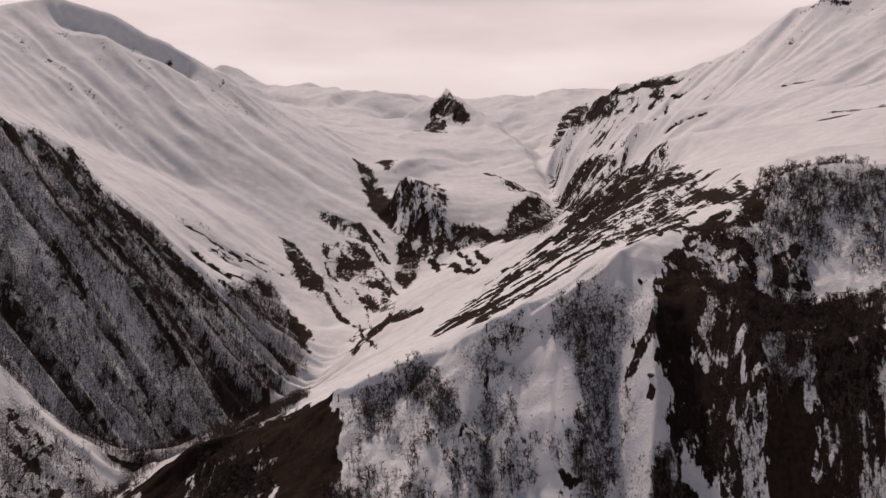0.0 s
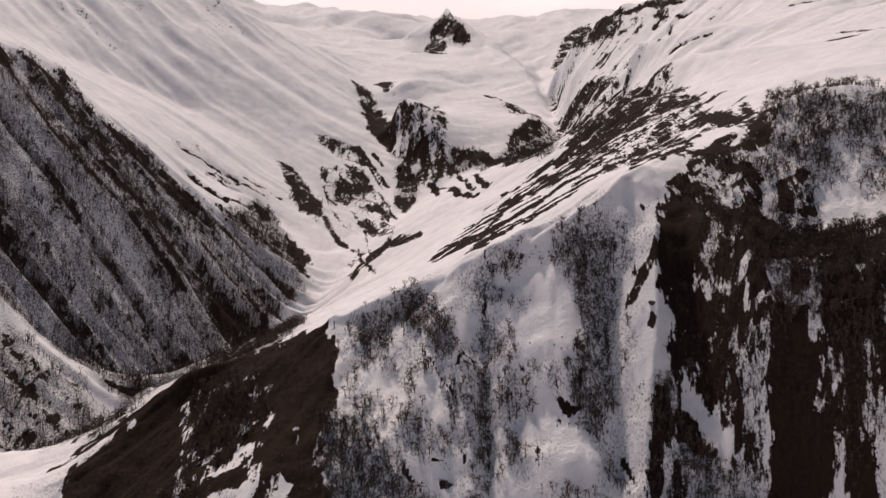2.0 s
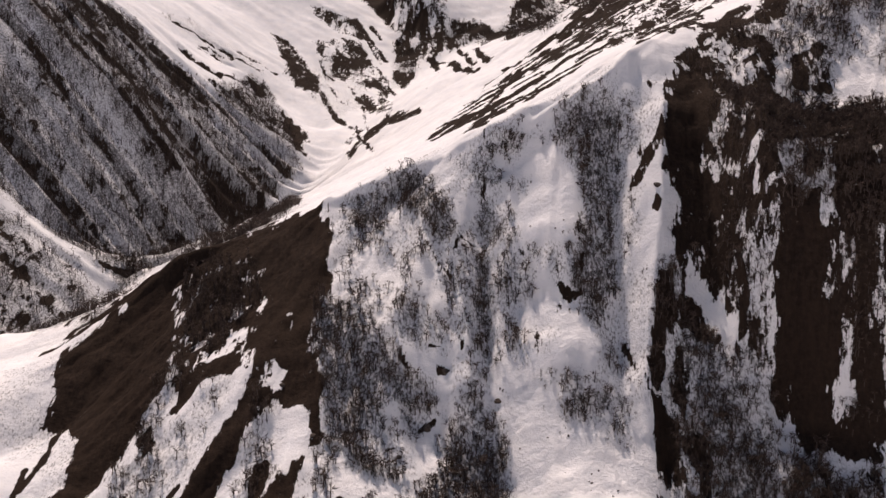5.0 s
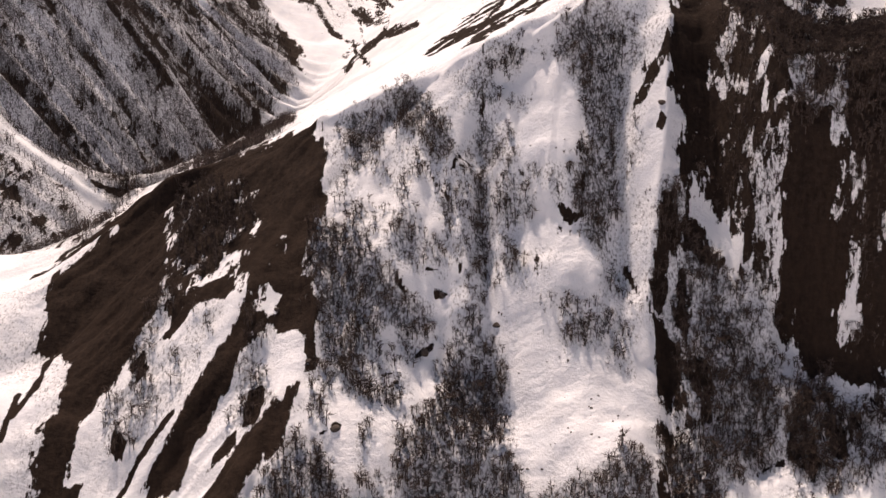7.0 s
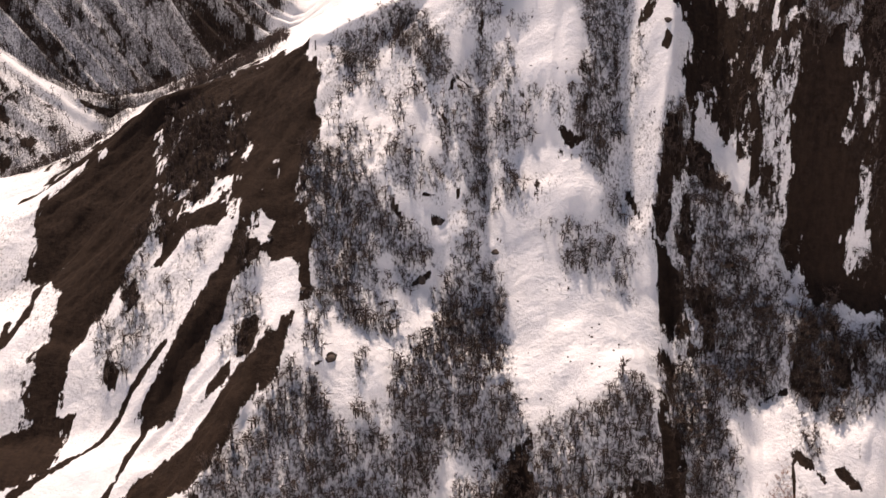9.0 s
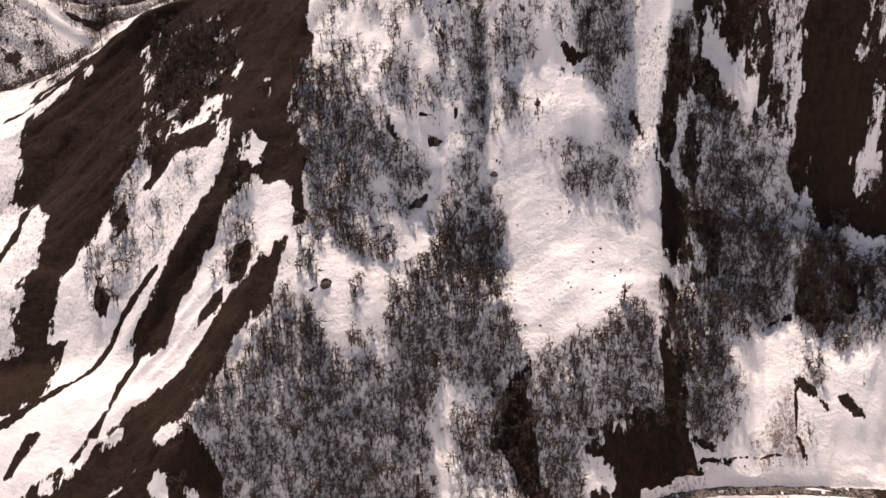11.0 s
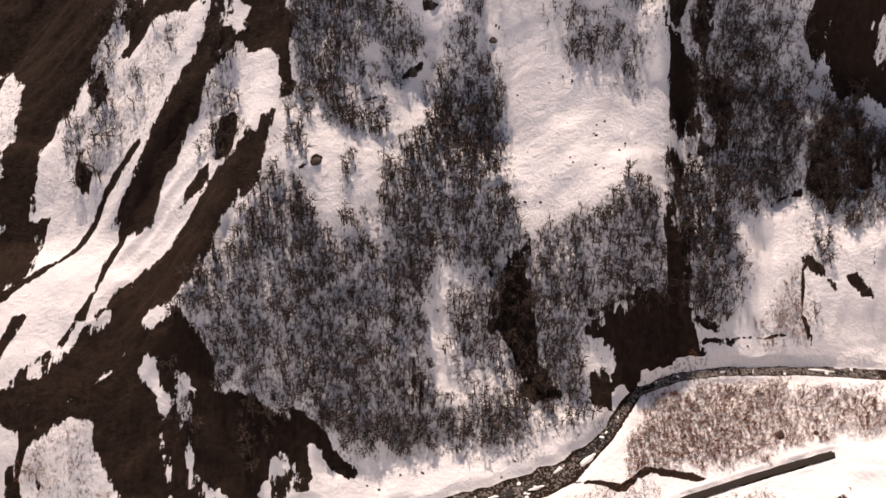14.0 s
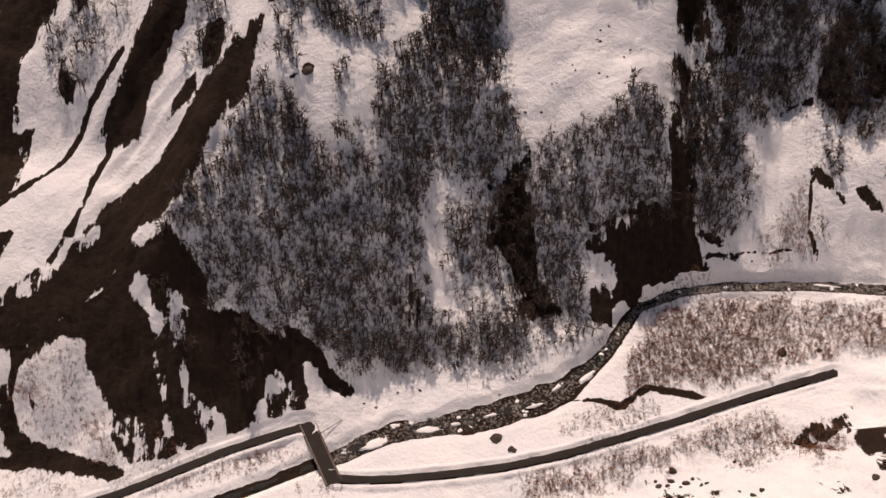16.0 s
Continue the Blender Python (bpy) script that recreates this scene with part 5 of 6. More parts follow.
RIVER = [(260, 402, 34), (204.8, 409.1, 30), (189.9, 412.5, 28.4), (162, 417.3, 26.4), (126.1, 420.7, 23), (107, 418.9, 21.4), (89.7, 412.2, 19.6),
         (81.7, 401.5, 17.4), (75.1, 392.8, 15), (66.3, 384.4, 12.9), (56.6, 375.6, 11.5), (40.8, 370.4, 9.5), (23, 365.1, 7.6),
         (3.2, 362.9, 5.5), (-12.3, 361.6, 4), (-25.3, 356.2, 2.4), (-31.6, 352.8, 1.8), (-40, 349.6, 1.3), (-48.4, 346.4, 0.6),
         (-62.8, 340.2, -0.6), (-77.3, 335.5, -1.8), (-93.8, 331.7, -3.2), (-200, 308, -12)]
RIVER_WIDE = [(260, 3.2), (110, 2.2), (88, 2.4), (70, 3.6), (62, 4.5), (45, 6.5), (20, 5.4), (0, 4.2), (-25, 4.6), (-40, 2.6), (-200, 2.4)]
ROAD_WEST = [(-200, 300, -12), (-163.6, 322, -9.5), (-137.9, 333.9, -7.5), (-119.4, 339.2, -5.4), (-106.9, 343.2, -3.4), (-90.3, 349.8, -0.9),
             (-76.3, 355.3, 1), (-60.6, 360, 3), (-47.7, 364, 4.6), (-44.4, 363.5, 4.8)]
ROAD_EAST = [(-33.3, 340.6, 4.6), (-26, 339.6, 4.8), (-9.4, 339, 5.6), (11.7, 339.8, 7.4), (32.7, 341.4, 9.6), (53.8, 344.8, 12), (75.2, 350.1, 14.6),
             (96.9, 355.9, 17), (119, 362.4, 19.5), (141.4, 368.4, 22), (159.2, 372.9, 24)]


def inside_depth(x, y, outline):
    """Distance to the outline, plus inside, minus outside."""
    best, odd = np.full(x.shape, 1e9), np.zeros(x.shape, bool)
    n = len(outline)
    for i in range(n):
        (ax, ay), (bx, by) = outline[i], outline[(i + 1) % n]
        dx, dy = bx - ax, by - ay
        s = np.clip(((x - ax) * dx + (y - ay) * dy) / (dx * dx + dy * dy + 1e-9), 0, 1)
        best = np.minimum(best, (x - ax - s * dx) ** 2 + (y - ay - s * dy) ** 2)
        if dy:
            odd ^= ((ay > y) != (by > y)) & (x < ax + dx * (y - ay) / dy)
    return np.sqrt(best) * np.where(odd, 1, -1)


def along(x, y, course):
    """Distance to a line, and the line's height where it is nearest."""
    best, level = np.full(x.shape, 1e9), np.zeros(x.shape)
    for p, q in zip(course[:-1], course[1:]):
        dx, dy = q[0] - p[0], q[1] - p[1]
        s = np.clip(((x - p[0]) * dx + (y - p[1]) * dy) / (dx * dx + dy * dy + 1e-9), 0, 1)
        d = (x - p[0] - s * dx) ** 2 + (y - p[1] - s * dy) ** 2
        near = d < best
        best = np.where(near, d, best)
        if len(p) > 2:
            level = np.where(near, p[2] + s * (q[2] - p[2]), level)
    return np.sqrt(best), level


def river_half(x):
    xs, ws = zip(*sorted(RIVER_WIDE))
    return np.interp(x, xs, ws)


def cover(x, y, ribs, steep):
    """Above 0 the ground is bare, below 0 snow lies on it."""
    bare = -0.95 + (0.35 + 0.2 * step(1100, 1700, y)) * np.clip((steep - 0.45) / 0.5, 0, 1)
    for cap, soft, outline in EARTHS:
        ox, oy = zip(*outline)
        m = 1.2 * soft
        pick = (x > min(ox) - m) & (x < max(ox) + m) & (y > min(oy) - m) & (y < max(oy) + m)
        bare[pick] = np.maximum(bare[pick], np.minimum(cap, inside_depth(x[pick], y[pick], outline) / soft))
    for cap, width, course in STREAKS:
        ox, oy = zip(*course)
        m = 3 * width
        pick = (x > min(ox) - m) & (x < max(ox) + m) & (y > min(oy) - m) & (y < max(oy) + m)
        d = along(x[pick], y[pick], course)[0]
        bare[pick] = np.maximum(bare[pick], np.minimum(cap, 1 - d / width))
    litter = 0.12 * step(430, 520, y) * (1 - step(690, 740, y)) * np.clip(1.5 * layered(x / 22, y / 30, 3, 71), 0, 1)
    for kind, density, outline in WOODS + DUSTS:
        # brush and litter under the trees
        ox, oy = zip(*outline)
        m = 8.0
        pick = (x > min(ox) - m) & (x < max(ox) + m) & (y > min(oy) - m) & (y < max(oy) + m)
        soft = 18.0 if kind == "far" else 7.0
        d = inside_depth(x[pick], y[pick], outline) + soft * 0.5 * layered(x[pick] / soft, y[pick] / soft, 3, 61)
        litter[pick] = np.maximum(litter[pick], (0.34 if kind == "shrub" else 0.22 if kind == "dust" else 0.84 if kind == "far" else 0.52) * min(density, 1.0) * np.clip(0.5 + d / soft, 0, 1))
    for level, outline in PATCHES:
        ox, oy = zip(*outline)
        pick = (x > min(ox) - 6) & (x < max(ox) + 6) & (y > min(oy) - 6) & (y < max(oy) + 6)
        px, py = x[pick], y[pick]
        d = inside_depth(px, py, outline) + 2.5 * layered(px / 6, py / 9, 4, 69, 0.6)
        bare[pick] = np.minimum(bare[pick], level + np.clip(0.7 - d / 4, 0, 2))
    for outline in FIELDS:
        ox, oy = zip(*outline)
        pick = (x > min(ox) - 6) & (x < max(ox) + 6) & (y > min(oy) - 6) & (y < max(oy) + 6)
        px, py = x[pick], y[pick]
        d = inside_depth(px, py, outline) + 3.2 * layered(px / 6, py / 9, 5, 67, 0.6)
        litter[pick] *= np.clip(0.6 - d / 5, 0.12, 1)
        bare[pick] = np.minimum(bare[pick], np.maximum(-0.75, 0.25 - d / 4))
    far = np.clip((y - 700) / 900, 0, 1)
    rough = layered(x / 7, y / 11, 4, 31) * (1 - far) + layered(x / 34, y / 50, 5, 33) * far
    clump = layered(x / 16, y / 26, 4, 63)
    return bare + 0.4 * rough + 0.4 * ribs, litter * np.clip(0.95 + 0.3 * rough + (0.25 + 0.35 * far) * ribs + 0.5 * clump * (1 - far), 0.12, 1.6) * (1 + 0.45 * np.clip((y - 500) / 80, 0, 1) * (1 - far))


def groundwork(x, y, z, bare):
    """The river's bed, the roads' beds and the ploughed banks beside them."""
    pick = (y > 290) & (y < 450) & (np.abs(x) < 280)
    px, py, pz, pb = x[pick], y[pick], z[pick], bare[pick]
    d, level = along(px, py, RIVER)
    wobble = layered(px / 7, py / 7, 2, 41)
    half = river_half(px) * (1.05 + 0.2 * wobble)
    bed = 1 - step(half * 0.7, half * 1.3 + 2.0, d)
    pz = pz * (1 - bed) + (level - 1.1 + 0.3 * wobble) * bed
    pb = np.where(d < half + 3.5, np.where(d < half, np.clip((half - d) * 1.5, 0, 1.5), np.where(pb > 0.35, pb, np.minimum(pb, (half - d) * 1.5))), pb)
    for course in (ROAD_WEST, ROAD_EAST):
        d, level = along(px, py, course)
        flat = 1 - step(2.8, 6.0, d)
        pz = pz * (1 - flat) + (level - 0.5) * flat
        pz = pz + (0.9 + 0.5 * wobble) * np.exp(-((d - 3.6) / 0.8) ** 2)
        pb = np.where(d < 1.75 + 0.3 * wobble, 0.8, np.where(d < 6.0, -0.9, pb))
    z[pick], bare[pick] = pz, pb
    return z, bare


# ------------------------------------------------------------------ materials
def material(name):
    m = bpy.data.materials.new(name)
    m.use_nodes = True
    n, k = m.node_tree.nodes, m.node_tree.links
    n.clear()
    shader, out = n.new("ShaderNodeBsdfPrincipled"), n.new("ShaderNodeOutputMaterial")
    k.new(shader.outputs["BSDF"], out.inputs["Surface"])
    return m, n, k, shader


def noise_node(n, k, scale, detail=5, rough=0.55, stretch=None):
    tex = n.new("ShaderNodeTexNoise")
    tex.inputs["Scale"].default_value, tex.inputs["Detail"].default_value, tex.inputs["Roughness"].default_value = scale, detail, rough
    coord = n.new("ShaderNodeTexCoord")
    if stretch:
        mapping = n.new("ShaderNodeMapping")
        mapping.inputs["Scale"].default_value = stretch
        k.new(coord.outputs["Object"], mapping.inputs["Vector"])
        k.new(mapping.outputs["Vector"], tex.inputs["Vector"])
    else:
        k.new(coord.outputs["Object"], tex.inputs["Vector"])
    return tex.outputs["Fac"]


def ramp(n, k, fac, *stops):
    r = n.new("ShaderNodeValToRGB")
    while len(r.color_ramp.elements) < len(stops):
        r.color_ramp.elements.new(0.5)
    for e, (pos, col) in zip(r.color_ramp.elements, stops):
        e.position = pos
        e.color = (*col, 1) if len(col) == 3 else col
    k.new(fac, r.inputs["Fac"])
    return r.outputs["Color"]


def sums(n, k, kind, a, b):
    m = n.new("ShaderNodeMath")
    m.operation = kind
    for i, v in enumerate((a, b)):
        if isinstance(v, (int, float)):
            m.inputs[i].default_value = v
        else:
            k.new(v, m.inputs[i])
    return m.outputs[0]


def blend(n, k, fac, a, b):
    m = n.new("ShaderNodeMix")
    m.data_type = "RGBA"
    for key, v in (("Factor", fac), ("A", a), ("B", b)):
        if isinstance(v, tuple):
            m.inputs[key].default_value = (*v, 1)
        elif isinstance(v, (int, float)):
            m.inputs[key].default_value = v
        else:
            k.new(v, m.inputs[key])
    return m.outputs["Result"]


def bumped(n, k, shader, fac, strength, distance):
    b = n.new("ShaderNodeBump")
    b.inputs["Strength"].default_value, b.inputs["Distance"].default_value = strength, distance
    k.new(fac, b.inputs["Height"])
    k.new(b.outputs["Normal"], shader.inputs["Normal"])


def snow_ground():
    m, n, k, shader = material("snow_and_earth")
    bare = n.new("ShaderNodeAttribute")
    bare.attribute_name = "bare"
    fine = noise_node(n, k, 0.5, 7, 0.66)
    broad_edge = noise_node(n, k, 0.09, 6, 0.6)
    far_edge = noise_node(n, k, 0.028, 5, 0.65)
    edge = sums(n, k, "ADD", bare.outputs["Fac"], sums(n, k, "ADD", sums(n, k, "MULTIPLY", sums(n, k, "SUBTRACT", fine, 0.5), 0.65), sums(n, k, "MULTIPLY", sums(n, k, "SUBTRACT", broad_edge, 0.5), 1.1)))
    edge = sums(n, k, "ADD", edge, sums(n, k, "MULTIPLY", sums(n, k, "SUBTRACT", far_edge, 0.5), 0.7))
    runs = noise_node(n, k, 0.55, 6, 0.62, (1.0, 0.16, 0.16))
    edge = sums(n, k, "ADD", edge, sums(n, k, "MULTIPLY", sums(n, k, "SUBTRACT", runs, 0.52), 1.5))
    gullies = noise_node(n, k, 0.11, 6, 0.6, (1.0, 0.22, 0.22))
    edge = sums(n, k, "ADD", edge, sums(n, k, "MULTIPLY", sums(n, k, "SUBTRACT", gullies, 0.5), 1.6))
    crumbs = noise_node(n, k, 1.7, 5, 0.7)
    edge = sums(n, k, "ADD", edge, sums(n, k, "MULTIPLY", sums(n, k, "SUBTRACT", crumbs, 0.5), 0.5))
    mask = ramp(n, k, sums(n, k, "ADD", edge, 0.5), (0.46, (0, 0, 0)), (0.55, (1, 1, 1)))
    litter = n.new("ShaderNodeAttribute")
    litter.attribute_name = "litter"
    speck = noise_node(n, k, 0.9, 6, 0.7, (1.0, 0.5, 0.5))
    specks = ramp(n, k, sums(n, k, "ADD", speck, sums(n, k, "MULTIPLY", litter.outputs["Fac"], 0.165)), (0.53, (0, 0, 0)), (0.7, (1, 1, 1)))
    specks = sums(n, k, "MULTIPLY", specks, ramp(n, k, litter.outputs["Fac"], (0.02, (0, 0, 0)), (0.12, (1, 1, 1))))
    drift = noise_node(n, k, 0.05, 6, 0.55)
    snow = ramp(n, k, drift, (0.3, (0.73, 0.74, 0.77)), (0.7, (0.86, 0.85, 0.85)))
    grit = noise_node(n, k, 0.35, 8, 0.65)
    soil = ramp(n, k, grit, (0.3, (0.0115, 0.0083, 0.0069)), (0.52, (0.022, 0.0152, 0.012)), (0.76, (0.04, 0.027, 0.0205)))
    broad = noise_node(n, k, 0.014, 5, 0.6)
    soil = blend(n, k, ramp(n, k, broad, (0.45, (0, 0, 0)), (0.7, (0.7, 0.7, 0.7))), soil, (0.030, 0.0205, 0.0152))
    soil = blend(n, k, ramp(n, k, runs, (0.42, (0, 0, 0)), (0.66, (0.75, 0.75, 0.75))), soil, (0.033, 0.022, 0.016))
    brush = ramp(n, k, grit, (0.3, (0.022, 0.0185, 0.0175)), (0.7, (0.06, 0.05, 0.046)))
    tone = blend(n, k, mask, snow, soil)
    k.new(blend(n, k, sums(n, k, "MULTIPLY", specks, sums(n, k, "SUBTRACT", 0.88, sums(n, k, "MULTIPLY", mask, 0.7))), tone, brush), shader.inputs["Base Color"])
    shader.inputs["Roughness"].default_value = 0.85
    k.new(ramp(n, k, mask, (0.0, (0.2, 0.2, 0.2)), (1.0, (0.02, 0.02, 0.02))), shader.inputs["Specular IOR Level"])
    swell = sums(n, k, "MULTIPLY", noise_node(n, k, 0.045, 7, 0.6), 3.2)
    bumped(n, k, shader, sums(n, k, "ADD", noise_node(n, k, 0.6, 8, 0.62), swell), 0.9, 0.8)
    return m


def bark(name, dark, light):
    m, n, k, shader = material(name)
    info = n.new("ShaderNodeNewGeometry")
    tone = ramp(n, k, info.outputs["Random Per Island"], (0.0, dark), (1.0, light))
    grain = noise_node(n, k, 6, 4)
    k.new(blend(n, k, sums(n, k, "MULTIPLY", grain, 0.4), tone, dark), shader.inputs["Base Color"])
    shader.inputs["Roughness"].default_value = 0.9
    shader.inputs["Specular IOR Level"].default_value = 0.08
    return m


def stone(name, dark, light, scale=1.2):
    m, n, k, shader = material(name)
    k.new(ramp(n, k, noise_node(n, k, scale, 7, 0.65), (0.3, dark), (0.7, light)), shader.inputs["Base Color"])
    shader.inputs["Roughness"].default_value = 0.85
    shader.inputs["Specular IOR Level"].default_value = 0.15
    bumped(n, k, shader, noise_node(n, k, scale * 3, 6), 0.6, 0.15)
    return m


def asphalt():
    m, n, k, shader = material("wet_asphalt")
    wet = noise_node(n, k, 0.3, 6)
    k.new(ramp(n, k, wet, (0.35, (0.012, 0.0095, 0.008)), (0.65, (0.03, 0.023, 0.019))), shader.inputs["Base Color"])
    shader.inputs["Specular IOR Level"].default_value = 0.15
    k.new(ramp(n, k, wet, (0.35, (0.6, 0.6, 0.6)), (0.65, (0.9, 0.9, 0.9))), shader.inputs["Roughness"])
    bumped(n, k, shader, noise_node(n, k, 8, 4), 0.3, 0.03)
    return m


def water():
    m, n, k, shader = material("stream_water")
    shader.inputs["Base Color"].default_value = (0.012, 0.012, 0.012, 1)
    shader.inputs["Roughness"].default_value = 0.3
    shader.inputs["Specular IOR Level"].default_value = 0.12
    shader.inputs["IOR"].default_value = 1.33
    bumped(n, k, shader, noise_node(n, k, 1.6, 5, 0.6), 0.9, 0.3)
    return m


SNOW = snow_ground()
BARK = bark("bark", (0.036, 0.028, 0.025), (0.11, 0.087, 0.076))
TWIG = bark("twigs", (0.036, 0.026, 0.022), (0.13, 0.094, 0.077))
BRUSH = bark("brown_twigs", (0.12, 0.048, 0.027), (0.32, 0.155, 0.09))
ROCK = stone("dark_rock", (0.025, 0.019, 0.016), (0.10, 0.078, 0.066))
COBBLE = stone("river_stone", (0.02, 0.017, 0.016), (0.3, 0.27, 0.25), 0.55)
CONCRETE = stone("worn_concrete", (0.10, 0.085, 0.075), (0.26, 0.22, 0.195), 0.8)
STEEL = stone("rusty_steel", (0.07, 0.045, 0.035), (0.2, 0.15, 0.12), 2)


def snow_capped():
    m, n, k, shader = material("snow_capped_stone")
    face = n.new("ShaderNodeNewGeometry")
    split = n.new("ShaderNodeSeparateXYZ")
    k.new(face.outputs["Normal"], split.inputs["Vector"])
    lie = sums(n, k, "ADD", split.outputs["Z"], sums(n, k, "MULTIPLY", noise_node(n, k, 1.5, 4), 0.5))
    cap = ramp(n, k, lie, (0.86, (0, 0, 0)), (0.92, (1, 1, 1)))
    grey = ramp(n, k, noise_node(n, k, 1.1, 6), (0.3, (0.03, 0.026, 0.024)), (0.7, (0.16, 0.145, 0.13)))
    k.new(blend(n, k, cap, grey, (0.82, 0.81, 0.81)), shader.inputs["Base Color"])
    shader.inputs["Roughness"].default_value = 0.8
    return m


CAPPED = snow_capped()
ASPHALT, WATER = asphalt(), water()

# ------------------------------------------------------------------ ground
rows = np.concatenate([np.arange(-450, 280, 14.0), np.arange(280, 318, 1.15), np.arange(318, 426, 0.65), np.arange(426, 730, 1.3), 730 * 1.0037 ** np.arange(0, 516)])
COLS = 640
u = np.linspace(-1, 1, COLS)
gy = np.repeat(rows[:, None], COLS, 1)
gx = u[None, :] * (230 + 0.5 * np.maximum(rows, 0) + 2 * np.maximum(-rows, 0))[:, None]
lift, ribs, steep = detail(gx, gy)
gz = base_height(gx, gy) + lift
bare, litter = cover(gx, gy, ribs, steep)
# crags where rock lies bare
far = np.clip((gy - 750) / 1300, 0, 1)
fx, fy, _ = downhill(gx, gy, 20.0)
crag = -np.abs(smear(gx, gy, fx, fy, 5 + 18 * far, 0.5, 3, 51, 5)) * 2 + 0.3 * layered(gx / 4, gy / 4, 2, 53)
gz = gz + crag * np.clip(bare * 1.4, 0, 1) * np.clip((steep - 0.3) / 0.4, 0, 1) * (0.8 + 13 * far)
gz, bare = groundwork(gx, gy, gz, bare)


def mesh_of(name, co, faces, mat, smooth=True):
    """One mesh out of arrays: co (n, 3), faces (m, 3 or 4)."""
    mesh = bpy.data.meshes.new(name)
    co, faces = np.asarray(co, np.float32), np.asarray(faces, np.int32)
    mesh.vertices.add(len(co))
    mesh.vertices.foreach_set("co", co.ravel())
    mesh.loops.add(faces.size)
    mesh.loops.foreach_set("vertex_index", faces.ravel())
    mesh.polygons.add(len(faces))
    mesh.polygons.foreach_set("loop_start", np.arange(0, faces.size, faces.shape[1], dtype=np.int32))
    mesh.polygons.foreach_set("use_smooth", np.full(len(faces), smooth))
    mesh.update(calc_edges=True)
    mesh.materials.append(mat)
    return mesh


def grid_faces(r, c):
    i = np.arange(r * c).reshape(r, c)
    return np.stack([i[:-1, :-1], i[:-1, 1:], i[1:, 1:], i[1:, :-1]], -1).reshape(-1, 4)


ground = new("ground", mesh_of("ground", np.stack([gx, gy, gz], -1).reshape(-1, 3), grid_faces(*gx.shape), SNOW))
layer = ground.data.attributes.new("bare", "FLOAT", "POINT")
layer.data.foreach_set("value", bare.astype(np.float32).ravel())
layer = ground.data.attributes.new("litter", "FLOAT", "POINT")
layer.data.foreach_set("value", litter.astype(np.float32).ravel())
tagged(ground, "snow-covered mountain valley with slopes of bare dark earth", "ground", kind="structure")


def surface(x, y):
    """The finished ground's height."""
    x, y = np.atleast_1d(np.asarray(x, float)), np.atleast_1d(np.asarray(y, float))
    lift, ribs, steep = detail(x, y)
    return groundwork(x, y, base_height(x, y) + lift, np.zeros(x.shape))[0]


def part(name, bm, mat, parent=None, label="", smooth=False):
    mesh = bpy.data.meshes.new(name)
    bm.to_mesh(mesh)
    bm.free()
    mesh.materials.append(mat)
    mesh.polygons.foreach_set("use_smooth", np.full(len(mesh.polygons), smooth))
    ob = new(name, mesh)
    if parent:
        ob.parent = parent
    return tagged(ob, label)


def ribbon(name, course, half, lift, mat, fine=3.0, wave=0.0):
    """A strip laid along a course, its edges cut into short pieces."""
    pts = []
    for p, q in zip(course[:-1], course[1:]):
        n = max(1, int(math.dist(p, q) / fine))
        pts += [[p[i] + (q[i] - p[i]) * k / n for i in range(3)] for k in range(n)]
    pts = np.array(pts + [list(course[-1])], float)
    for _ in range(6):
        pts[1:-1] = (pts[:-2] + 2 * pts[1:-1] + pts[2:]) / 4
    way = np.gradient(pts[:, :2], axis=0)
    way /= np.linalg.norm(way, axis=1)[:, None]
    side = np.stack([way[:, 1], -way[:, 0], np.zeros(len(way))], 1)
    h = (half(pts[:, 0]) if callable(half) else np.full(len(pts), half))[:, None]
    co = []
    for s in np.linspace(-1, 1, 7):
        edge = h * s + wave * soft_noise(pts[:, 0] / 4 + s, pts[:, 1] / 4, 5)[:, None]
        co.append(pts + side * edge + np.array([0, 0, lift]) + np.array([0, 0, 0.04]) * (1 - s * s))
    co = np.stack(co, 1)
    return new(name, mesh_of(name, co.reshape(-1, 3), grid_faces(*co.shape[:2]), mat))


stream = tagged(ribbon("water", RIVER, lambda x: river_half(x) * 0.36, -1.02, WATER, 2.0, 0.9), "dark shallow mountain stream between snowy banks", "stream", kind="structure")
road_1 = tagged(ribbon("road_west", ROAD_WEST, 1.75, 0.06, ASPHALT, 2.0, 0.25), "narrow wet asphalt road between ploughed snow", "road", kind="structure")
road_2 = tagged(ribbon("road_east", ROAD_EAST, 1.6, 0.06, ASPHALT, 2.0, 0.25), "narrow wet asphalt road ending under snow", "road", kind="structure")


# ------------------------------------------------------------------ trees
def limb(co, faces, a, b, ra, rb, sides=3):
    a, b = np.array(a, float), np.array(b, float)
    d = (b - a) / (np.linalg.norm(b - a) + 1e-9)
    s = np.cross(d, (0.3, 0.9, 0.2))
    s /= np.linalg.norm(s)
    t = np.cross(d, s)
    k = len(co)
    for p, r in ((a, ra), (b, rb)):
        for i in range(sides):
            w = 2 * math.pi * i / sides
            co.append(p + r * (math.cos(w) * s + math.sin(w) * t))
    for i in range(sides):
        j = (i + 1) % sides
        faces += [(k + i, k + j, k + sides + j), (k + i, k + sides + j, k + sides + i)]


